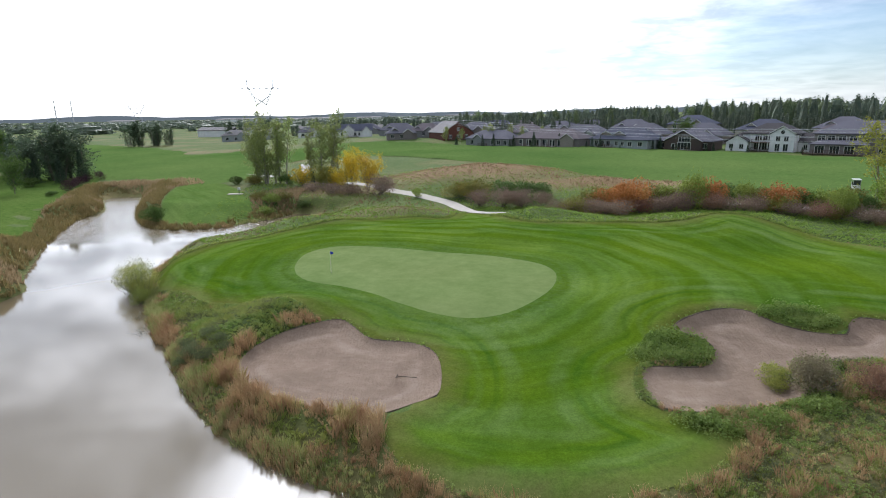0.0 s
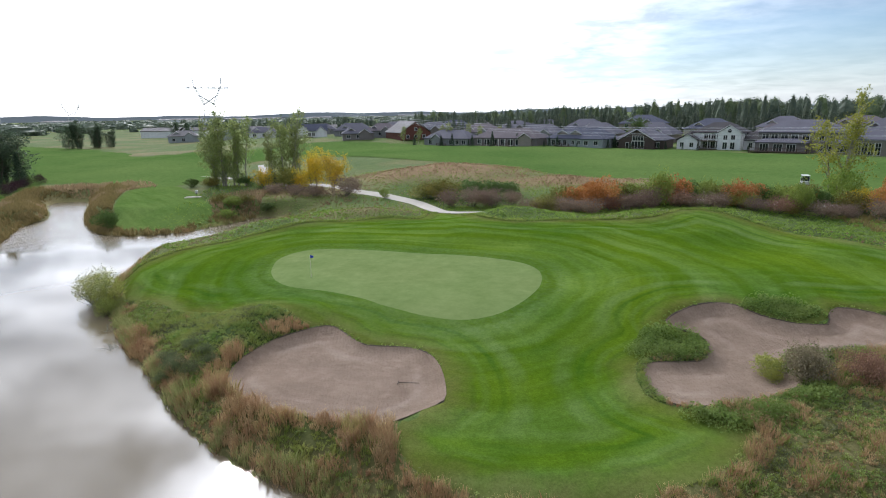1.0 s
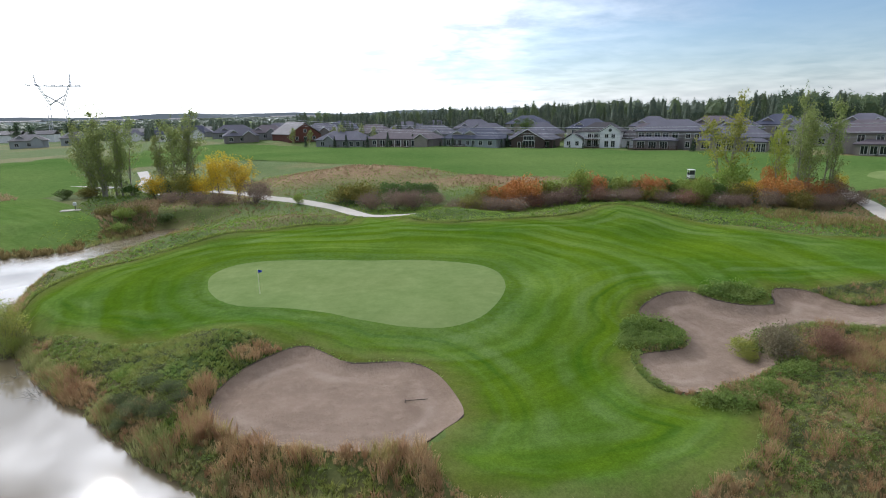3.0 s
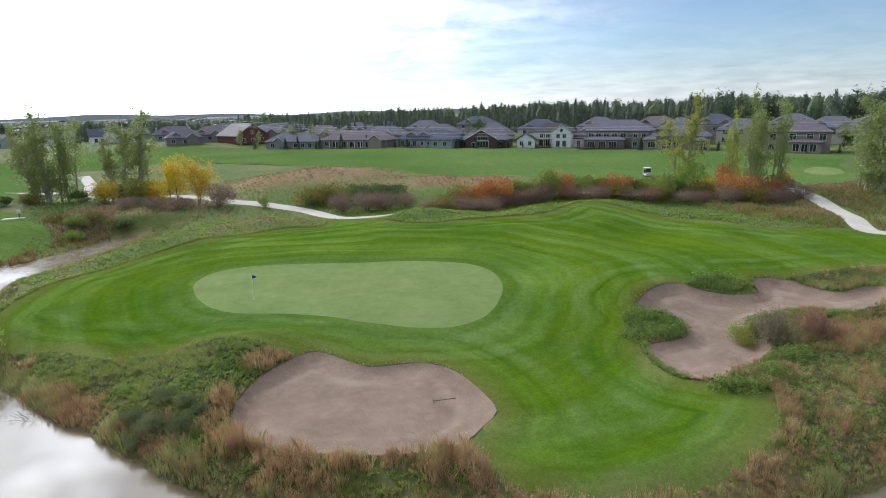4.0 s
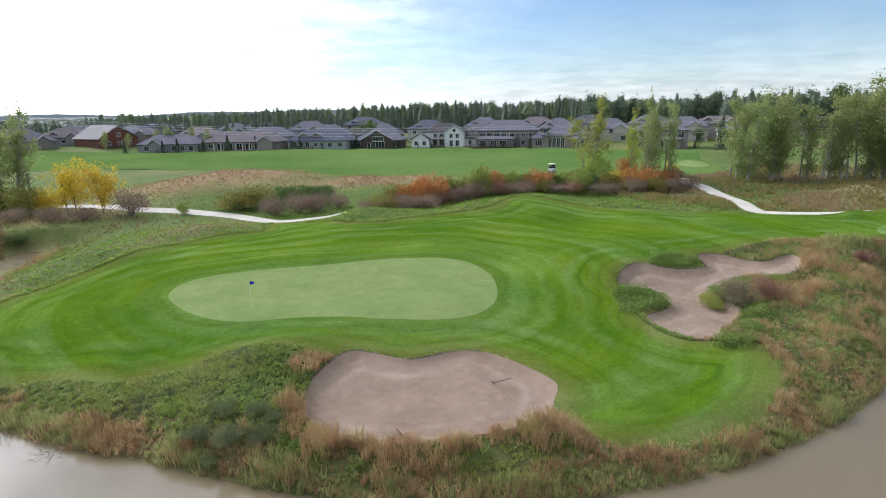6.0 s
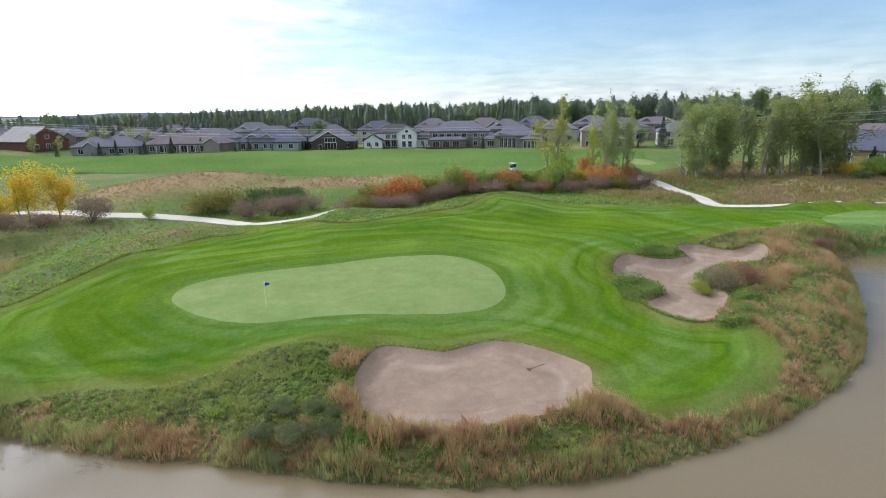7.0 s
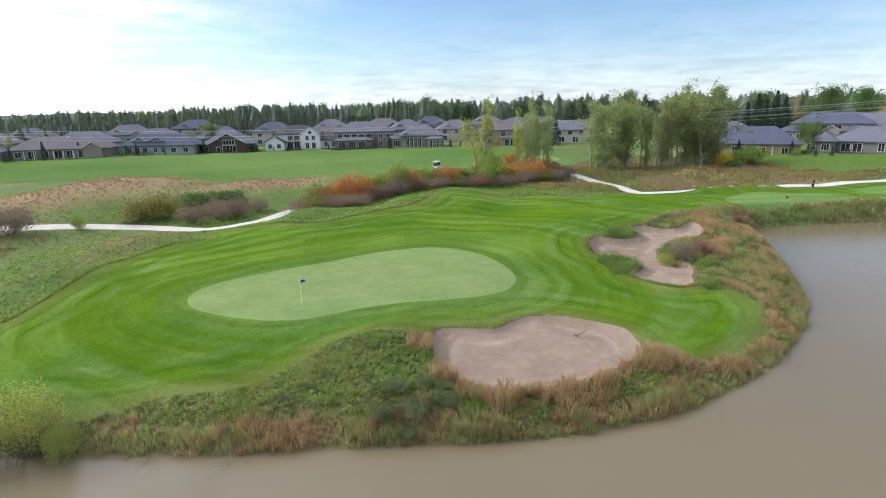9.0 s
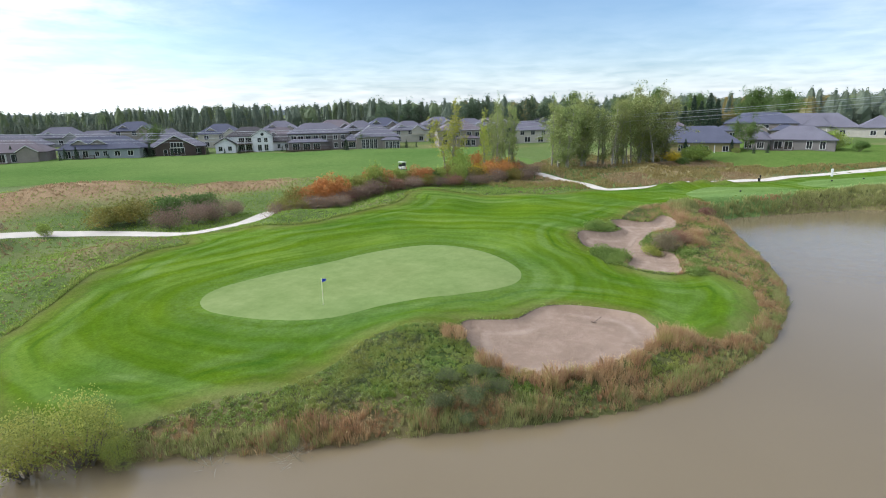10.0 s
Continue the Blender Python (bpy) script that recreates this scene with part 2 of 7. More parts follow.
def make_water():
    m, s, b, at = material("pond_water", 0.045, 0.5)
    tint = s.mix(s.ramp(s.noise(at, 0.03, 3.0), 0.3, 0.7), rgb(0.132, 0.103, 0.060), rgb(0.150, 0.119, 0.072))
    s.plug(b.inputs["Base Color"], tint)
    b.inputs["IOR"].default_value = 1.33
    stretch = s.add("ShaderNodeMapping", Scale=(1.0, 0.55, 1.0))
    s.plug(stretch.inputs["Vector"], at)
    v = stretch.outputs[0]
    h = s.math("ADD", s.math("MULTIPLY", s.noise(v, 0.9, 4.0, 0.5), 0.35), s.math("MULTIPLY", s.noise(v, 4.5, 3.0, 0.5), 0.22))
    calm = s.ramp(s.noise(at, 0.045, 2.0), 0.35, 0.65)
    node = s.n.new("ShaderNodeBump")
    node.inputs["Distance"].default_value = 0.40
    # the narrow channel and the open east side lie in the wind
    place = s.add("ShaderNodeSeparateXYZ", Vector=at)
    wind = s.math("ADD", s.ramp(place.outputs[1], 80.0, 90.0), s.math("MULTIPLY", s.ramp(place.outputs[0], 8.0, 40.0), 0.22))
    s.plug(node.inputs["Strength"], s.math("ADD", s.math("MULTIPLY", wind, 0.9), s.math("ADD", 0.005, s.math("MULTIPLY", calm, 0.015))))
    s.plug(node.inputs["Height"], h)
    s.plug(b.inputs["Normal"], node.outputs[0])
    return m


WATER_MAT = make_water()
PATH_MAT = plain("path_concrete", (0.50, 0.46, 0.40), (0.42, 0.385, 0.33), 0.9, scale=0.6)


def leaf_mat(name, a, b_, c, shine=0.25, thru=0.35):
    """Leaves or blades: three tints dealt out leaf by leaf, letting some light through."""
    m, s, b, at = material(name, 0.6, shine)
    rnd = s.add("ShaderNodeNewGeometry").outputs["Random Per Island"]
    patch = s.ramp(s.noise(at, 0.5, 3.0), 0.35, 0.65)
    col = s.mix(rnd, rgb(*a), rgb(*b_))
    col = s.mix(s.math("MULTIPLY", patch, 0.6), col, rgb(*c))
    own = s.add("ShaderNodeObjectInfo").outputs["Random"]
    col = s.add("ShaderNodeHueSaturation", Value=s.math("ADD", 0.85, s.math("MULTIPLY", own, 0.3)), Hue=s.math("ADD", 0.49, s.math("MULTIPLY", own, 0.02)), Color=col).outputs[0]
    s.plug(b.inputs["Base Color"], col)
    glow = s.add("ShaderNodeBsdfTranslucent", Color=col)
    both = s.add("ShaderNodeMixShader", Fac=thru)
    s.l.new(b.outputs[0], both.inputs[1]), s.l.new(glow.outputs[0], both.inputs[2])
    s.l.new(both.outputs[0], s.n["Material Output"].inputs["Surface"])
    return m

# ---- plan of the course ----
WATER = -1.0
LEVELS = [(-8, 24, 0.1), (5, 22, 0.1), (14, 22, 0.2), (24, 26, 1.0), (-10.4, 53.5, 1.5), (5, 50, 1.4), (-4, 33, 0.3), (17, 31, 0.4), (30, 33, 0.7),
          (-20, 46, 0.2), (-11.5, 42.5, 1.5), (22, 41.5, 2.5), (28, 40.5, 2.5), (34, 38.5, 2.3), (39.5, 34, 1.9), (22, 32.5, 0.1), (-16.7, 74.5, 1.8), (-25, 68, 1.0), (15.6, 78.4, 2.5), (40, 73, 2.9), (30, 55, 1.6), (7, 90, 0.9)]
LEVELS += [(-27, 124, 2.0), (-40, 98, 1.2), (61, 45, 2.4), (50, 25, 2.2), (26, 103, 2.4), (15, 122, 4.2), (67, 215, 4.4), (97, 181, 3.9),
           (125, 120, 4.1), (129, 12, 4.6), (9, 296, 6.0), (58, 85, 3.0), (86, 56, 3.2), (100, 34, 3.0), (-60, 200, 3.0), (-90, 100, 0.8), (0, 180, 4.0)]
LEVELS += [(15, 88, 0.9), (20, 89, 1.2)]
LEVELS += [(250, 0, 4.8), (200, 70, 5.0), (120, 260, 6.0), (190, 160, 5.5)]
# bank of the peninsula, the far banks and the pond's unseen south side
SHORE = [(-21.8, 100.8), (-23.2, 97.4), (-25.2, 93.2), (-27.6, 88.4), (-30.4, 84.0), (-32.8, 78.6), (-33.8, 71.8), (-32.5, 62), (-29, 53), (-26.3, 48), (-23.5, 43.5), (-20.5, 39.5), (-17, 34.3), (-14, 30.2),
         (-11, 27.3), (-8, 24.9), (-5, 23.3), (-1.5, 21.7), (3.3, 20), (7, 19.2), (11, 18.4), (17, 18), (23, 18.8), (30, 20), (36, 21.4), (41, 23),
         (45, 26), (49.5, 25), (55, 21.5), (62.3, 12.6), (69, 3.6), (71, -3), (78, -25)]
SHORE += [(90, -60), (20, -80), (-60, -60), (-85, 0), (-55, 38), (-44, 54), (-48.5, 63.3), (-56, 78), (-64, 98), (-66, 110), (-76, 128), (-70, 131),
          (-66, 126), (-57.2, 105.6), (-50.2, 93.9), (-44.5, 89.6), (-39.4, 88.9), (-34.3, 90.8), (-31.4, 94.6), (-28.2, 98.6), (-25, 102.6)]
MOWN = [(-31, 60), (-29, 67.2), (-26.4, 71.2), (-23, 72.8), (-19.6, 74.3), (-14.5, 77.5), (-8.3, 81.5), (-3, 83.4), (2, 83.8), (4.4, 87.4), (8, 87), (9.2, 82), (10.2, 77.6), (13.8, 74.2),
        (19, 73.3), (26, 71.8), (32.5, 70.3), (38.5, 71), (42.5, 65.5), (45.5, 57), (50, 50.5), (57.5, 43), (61.5, 37), (67, 29.5), (73.5, 21), (82, 12), (92, 3), (98, -10)]
MOWN += [(86, -10), (78, -2), (68, 9.5), (60, 19), (52, 26), (46, 31), (44, 34), (36, 36), (24, 34.5), (14.5, 33.5), (12.2, 31), (12, 28), (14.5, 26.5), (16, 25.3), (14.3, 23.4),
         (12, 22), (9, 21.1), (5.5, 21), (2.2, 21.8), (-0.7, 23.3), (-2.4, 24.8), (-2.9, 26.8), (-2.2, 28.8), (-0.5, 31), (-2, 35), (-5, 37.5), (-8, 40.5),
         (-9.7, 42.5), (-12.3, 44.8), (-14.3, 46.6), (-16.6, 47.2), (-19, 47.8), (-21.4, 48.6), (-23.5, 50.8), (-26.2, 52.5), (-28.6, 54.7)]
GREEN_EDGE = [(-15, 57.8), (-15, 61.5), (-13.6, 64), (-11, 65.1), (-7.6, 64.6), (-3.8, 63.3), (0.6, 61.3), (3.4, 60.3), (6.4, 59), (9.2, 57.1), (11.2, 54.9), (11.9, 51.8),
              (10.9, 47.9), (9, 44.8), (6.6, 42.3), (4.6, 41.3), (2.5, 41.2), (0, 42.3), (-2, 43.7), (-3.8, 45.2), (-5.2, 46.6), (-6.9, 47.9), (-8.9, 49.2),
              (-10.8, 50.2), (-12.4, 51.3), (-13.8, 53.3), (-14.6, 55.6)]
BUNKER_A = [(-7.8, 42.1), (-7.0, 41.6), (-6.1, 40.2), (-4.8, 38.7), (-3.0, 38.3), (-1.1, 37.5), (-0.2, 36.2), (0.2, 34.7), (0.3, 32.3), (0, 30.1), (-1.4, 29.1), (-2.9, 28.2),
            (-4.4, 28.0), (-5.8, 28.5), (-7.2, 29.0), (-8.8, 29.9), (-10.4, 30.8), (-12, 32), (-13.1, 33.4), (-13.6, 34.9), (-13.6, 36.4), (-13.1, 38),
            (-12.2, 39.4), (-10.8, 40.6), (-9, 41.7)]
BUNKER_B = [(18.0, 38.2), (20.4, 39.3), (22.7, 39.6), (24.0, 38.9), (24.8, 37.4), (26.2, 36.0), (28.6, 35.3), (29.6, 36.5), (31, 37.3), (33, 36.2), (33.6, 34.4), (34.1, 32.6),
            (35.5, 32.0), (37.4, 31.8), (38.4, 30.8), (36.4, 29.4), (33.2, 29.0), (30, 30.2), (28.6, 31.4), (26, 32.0), (23, 31.9), (21.6, 30.9), (22, 29.8), (21.4, 28.6),
            (19.4, 28.0), (16.9, 27.6), (14.2, 27.4), (12.6, 28.0), (12.5, 30.3), (13.5, 32.6), (15.2, 32.8), (17.2, 32.6), (18.6, 33.7), (19.2, 35.2), (18.6, 36.4), (17.4, 37.2)]
TEE_EAST = [(52.8, 25.8), (56.5, 28.6), (61, 28.4), (66, 25.6), (70, 18.5), (69.8, 11.5), (66.5, 11.8), (60, 15.5), (54.5, 20)]
TEE_FAR = [(76, 10.5), (82.5, 5.5), (90, -4), (92, -10), (84, -9.5), (78, -1), (74.5, 5)]
TEE_WEST = [(-43.8, 92.6), (-47.5, 96), (-51.5, 105), (-55.5, 116), (-57, 126), (-50, 130), (-43, 120), (-37.5, 110), (-33.8, 102), (-33.8, 96.6), (-37.5, 92)]
FAR_WEST = [(-58, 127), (-74, 143), (-88, 145), (-108, 150), (-150, 190), (-190, 255), (-215, 330), (-178, 310), (-150, 290), (-118, 254), (-104, 238), (-94, 216), (-86, 222), (-76, 236), (-62, 222), (-54, 190), (-49, 165), (-45.5, 150), (-44, 138), (-49, 131)]
FAR_EAST = [(-46, 172), (-38, 182), (-10, 176), (8, 158), (24, 146), (34, 124), (52, 110), (60, 96), (66, 82), (76, 74), (88, 66), (104, 70), (122, 84), (136, 92),
            (138, 104), (122, 120), (116, 136), (106, 152), (92, 170), (76, 186), (60, 202), (40, 212), (14, 232), (-8, 250), (-32, 262), (-60, 250), (-62, 200)]
FAR_GREEN = [(101, 74.5), (102.4, 78.4), (105.4, 81.4), (110, 83.4), (114.2, 82.8), (113.8, 79.2), (110.2, 76), (105.5, 73.6)]
LAWN_WEST = [(-60, 72), (-73, 104), (-80, 122), (-84, 135), (-88, 150), (-110, 160), (-150, 150), (-170, 90), (-120, 20), (-75, 40)]
LAWN_EAST = [(98, 16), (106, 22), (112, 30), (126, 40), (150, 40), (175, 10), (160, -40), (130, -50), (112, -20)]
PATH_A = [(-38, 167), (-34.6, 152), (-33.2, 140), (-29, 126.5), (-23.5, 124.6), (-16, 121.5), (-10.6, 114.5), (-8.0, 110), (-2.6, 105.4), (2.4, 100), (4.6, 93.6), (6.6, 89.4), (9.8, 88.0), (14, 87.4), (18.5, 88.2), (22, 89.2), (26, 89.2), (32, 87.2), (39, 85.4), (46, 82), (52, 78), (58, 74.4), (62, 72)]
PATH_B = [(82, 70), (76.5, 63.5), (73.2, 58.8), (68.6, 53.4), (63.6, 48.0), (59.2, 44.4), (57.4, 42.0), (59, 39.4), (63.4, 35.8), (68, 32.0), (73, 25.6), (78.4, 16.8), (87.6, 7), (95, -3), (104, -16)]
PATH_C = [(-33.6, 141), (-40, 142.5), (-47.4, 147), (-56, 154)]


def smooth(points, closed=True, step=0.7):
    """A Catmull-Rom curve through plan points, as an n x 2 array."""
    p, out = np.array(points, float), []
    n = len(p)
    for i in range(n if closed else n - 1):
        a, b, c, d = (p[(i + k) % n] if closed else p[min(max(i + k, 0), n - 1)] for k in (-1, 0, 1, 2))
        m = max(2, int(np.linalg.norm(c - b) / step))
        t = (np.arange(m) / m)[:, None]
        out.append(0.5 * (2 * b + (c - a) * t + (2 * a - 5 * b + 4 * c - d) * t**2 + (3 * b - a - 3 * c + d) * t**3))
    if not closed:
        out.append(p[-1:])
    return np.concatenate(out)


def inside(poly, x, y):
    hit = np.zeros(np.shape(x), bool)
    a, b = poly, np.roll(poly, -1, 0)
    for (x0, y0), (x1, y1) in zip(a, b):
        if y0 != y1:
            hit ^= ((y0 > y) != (y1 > y)) & (x < (x1 - x0) * (y - y0) / (y1 - y0) + x0)
    return hit


def away(line, x, y, closed=True):
    """Distance from plan places to a line."""
    best = np.full(np.shape(x), 1e9)
    ends = np.roll(line, -1, 0) if closed else line[1:]
    for (x0, y0), (x1, y1) in zip(line, ends):
        dx, dy = x1 - x0, y1 - y0
        t = np.clip(((x - x0) * dx + (y - y0) * dy) / (dx * dx + dy * dy + 1e-9), 0, 1)
        best = np.minimum(best, (x - x0 - t * dx) ** 2 + (y - y0 - t * dy) ** 2)
    return np.sqrt(best)


def signed(line, x, y):
    """Distance to an outline, negative inside it."""
    d = away(line, x, y)
    return np.where(inside(line, x, y), -d, d)


def ease(v, a, b):
    t = np.clip((v - a) / (b - a), 0, 1)
    return t * t * (3 - 2 * t)


shore, mown, green_edge = smooth(SHORE, step=1.5), smooth(MOWN), smooth(GREEN_EDGE)
bunker_a, bunker_b = smooth(BUNKER_A), smooth(BUNKER_B)
# mounds: x, y, radius along x, radius along y, height
MOUNDS = [(-13, 44, 4.5, 3.0, 0.35), (-18, 41, 4, 3.5, 0.2), (31, 73, 9, 3, 0.3), (41, 70, 6, 4, 0.5), (16, 79.0, 6, 2.4, 1.0), (-4, 87.2, 8, 3.2, 1.2), (-17, 79.5, 7, 3, 0.8),
          (56.5, 50, 4, 3, 0.7), (48, 56, 4, 5, 0.4), (12, 124, 12, 6, 1.6), (-4, 126, 9, 6, 0.6), (33, 112, 12, 4, 1.1), (86, 38, 8, 4, 0.9), (63.0, 32.6, 2.0, 1.8, 0.9), (66.0, 30.0, 2.2, 2.0, 1.1), (69.4, 26.6, 2.2, 2.0, 1.0), (72.0, 22.6, 1.8, 2.0, 0.8), (23, 66, 6, 2.5, 0.35), (33, 62, 7, 2.2, 0.35), (42, 50, 6, 3, 0.3)]


def ripple(x, y):
    return 0.17 * np.sin(x * 0.31 + 1.3 * np.sin(y * 0.17)) * np.sin(y * 0.27 + 1.1 * np.sin(x * 0.13))


def height(x, y):
    """Lie of the land at plan places."""
    x, y = np.asarray(x, float), np.asarray(y, float)
    num = den = 0.0
    for a, b, c in LEVELS:
        w = ((x - a) ** 2 + (y - b) ** 2 + 30.0) ** -2.0
        num, den = num + w * c, den + w
    h = num / den
    for a, b, rx, ry, up in MOUNDS:
        h = h + up * np.exp(-((x - a) / rx) ** 2 - ((y - b) / ry) ** 2)
    far = np.hypot(x, y - 60)
    f = np.clip((far - 280) / 300, 0, 1)
    h = h * (1 - f) + 5.0 * f
    h = h + ripple(x, y) * ease(signed(green_edge, x, y), 0.5, 6)
    for edge, depth in ((bunker_a, 0.45), (bunker_b, 0.5)):
        near = (x > edge[:, 0].min() - 3) & (x < edge[:, 0].max() + 3) & (y > edge[:, 1].min() - 3) & (y < edge[:, 1].max() + 3)
        if near.any():
            d = signed(edge, np.where(near, x, 1e4), y)
            if edge is bunker_a:
                rim = 0.38 + 0.40 * ease(-x, 3.0, 9.0) * ease(y, 36, 42)
                k = np.where(near, np.exp(-(np.maximum(d, 0) / 2.0) ** 2), 0)
                h = h * (1 - k) + rim * k
            back = ease(y, edge[:, 1].min() + 3, edge[:, 1].max())
            h = h - np.where(near, depth * ease(-d, -0.1, 1.0) * (0.55 + 0.45 * back), 0) + np.where(near, 0.12 * np.exp(-((d - 0.5) / 0.8) ** 2) * (d > -0.15), 0)
    d = signed(shore, x, y)
    # the bank falls gently to the channel, and more steeply to the pond
    run = 3.2 + 11.0 * ease(y, 72, 84) * ease(-x, 6, 16) * ease(-y, -108, -98)
    h = np.where(d < 0, np.maximum(WATER - 0.15 + d * 0.25, WATER - 1.6), WATER - 0.15 + (h - WATER + 0.15) * ease(d, -0.8, run) ** 0.8)
    return h


def height1(x, y):
    return float(height(np.array([x]), np.array([y]))[0])


# ---- meshes ----


def mesh_of(name, verts, faces, mat, smooth_shade=False):
    me = bpy.data.meshes.new(name)
    me.from_pydata([tuple(v) for v in verts] if not isinstance(verts, np.ndarray) else verts.tolist(), [], faces if isinstance(faces, list) else faces.tolist())
    for one in mat if isinstance(mat, (list, tuple)) else [mat]:
        me.materials.append(one)
    if smooth_shade:
        me.shade_smooth()
    return me


def flat_set(me, name, values):
    me.attributes.new(name, "FLOAT", "POINT").data.foreach_set("value", np.asarray(values, np.float32))


def spread(lo, hi, a, b, fine, grow=1.16):
    """Grid lines: fine between a and b, widening out to lo and hi."""
    mid, left, right = list(np.arange(a, b + fine / 2, fine)), [], []
    step, v = fine, a
    while v > lo:
        step *= grow
        v -= step
        left.append(v)
    step, v = fine, mid[-1]
    while v < hi:
        step *= grow
        v += step
        right.append(v)
    return np.array(left[::-1] + mid + right)


def patch_mesh(name, edge, mat, lift, grid):
    """A piece of the ground inside an outline, following the land."""
    from mathutils.geometry import delaunay_2d_cdt
    xs, ys = np.meshgrid(np.arange(edge[:, 0].min(), edge[:, 0].max(), grid), np.arange(edge[:, 1].min(), edge[:, 1].max(), grid))
    xs, ys = xs.ravel(), ys.ravel() + (np.arange(xs.shape[1])[None, :] % 2 * grid * 0.5 + 0 * xs).ravel()
    keep = signed(edge, xs, ys) < -grid * 0.45
    pts = [Vector(p) for p in edge] + [Vector(p) for p in np.stack([xs[keep], ys[keep]], 1)]
    n = len(edge)
    vs, _, fs, *_ = delaunay_2d_cdt(pts, [(i, (i + 1) % n) for i in range(n)], [], 1, 1e-4)
    vs = np.array([(v.x, v.y) for v in vs])
    rim = signed(edge, vs[:, 0], vs[:, 1])
    z = height(vs[:, 0], vs[:, 1]) + lift * (0.4 + 0.6 * ease(-rim, 0, 0.8))
    if name == "fairway":
        for hole in (bunker_a, bunker_b):
            z -= 0.25 * ease(-signed(hole, vs[:, 0], vs[:, 1]), -0.1, 0.5)
    me = mesh_of(name, np.column_stack([vs, z]), [list(f) for f in fs], mat, True)
    me.update()
    if me.polygons[0].normal.z < 0:
        me.flip_normals()
    return me, vs


def ribbon(line, half):
    """Outline of a path of even width along a line."""
    d = np.gradient(line, axis=0)
    d /= np.linalg.norm(d, axis=1)[:, None]
    side = np.column_stack([-d[:, 1], d[:, 0]]) * half
    return np.concatenate([line + side, (line - side)[::-1]])


# name, outline, material, lift, grid, label, category
PATCHES = [
    ("fairway", mown, FAIRWAY, 0.03, 0.8, "bright green mown fairway striped by the mower round the green", "fairway"),
    ("putting_green", green_edge, GREEN, 0.07, 0.8, "smooth pale green kidney-shaped putting green", "putting green"),
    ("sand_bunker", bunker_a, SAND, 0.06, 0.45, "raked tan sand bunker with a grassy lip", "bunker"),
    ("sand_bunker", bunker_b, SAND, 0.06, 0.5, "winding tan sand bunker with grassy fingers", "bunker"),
    ("tee_box", smooth(TEE_EAST), TEE, 0.08, 1.0, "striped light green tee box beside the pond", "tee box"),
    ("tee_box", smooth(TEE_FAR), TEE, 0.08, 1.0, "striped light green tee box by the cart path", "tee box"),
    ("tee_box", smooth(TEE_WEST), TEE_FAIR, 0.08, 1.2, "light green mown tee across the channel", "tee box"),
    ("fairway", smooth(FAR_WEST, step=3), HAZED_TURF, 0.10, 4.0, "distant green fairway between brown mounds", "fairway"),
    ("fairway", smooth(FAR_EAST, step=3), HAZED_TURF, 0.10, 4.0, "broad green fairway in front of the houses", "fairway"),
    ("putting_green", smooth(FAR_GREEN, step=1.5), GREEN, 0.24, 1.5, "small distant pale green putting green behind the poplars", "putting green"),
    ("lawn", smooth(LAWN_WEST, step=3), LAWN, 0.08, 4.0, "mown garden lawn above the reedy bank", "lawn"),
    ("lawn", smooth(LAWN_EAST, step=3), LAWN, 0.08, 3.0, "mown back lawn behind bungalows", "lawn"),
    ("cart_path", ribbon(smooth(PATH_A, False, 1.5), 1.25), PATH_MAT, 0.09, 1.5, "pale concrete cart path curving behind the ridge", "cart path"),
    ("cart_path", ribbon(smooth(PATH_B, False, 1.5), 1.25), PATH_MAT, 0.09, 1.5, "pale concrete cart path along the trees", "cart path"),
    ("cart_path", ribbon(smooth(PATH_C, False, 2.0), 1.25), PATH_MAT, 0.12, 1.5, "pale gravel path by the far fairway", "cart path"),
]


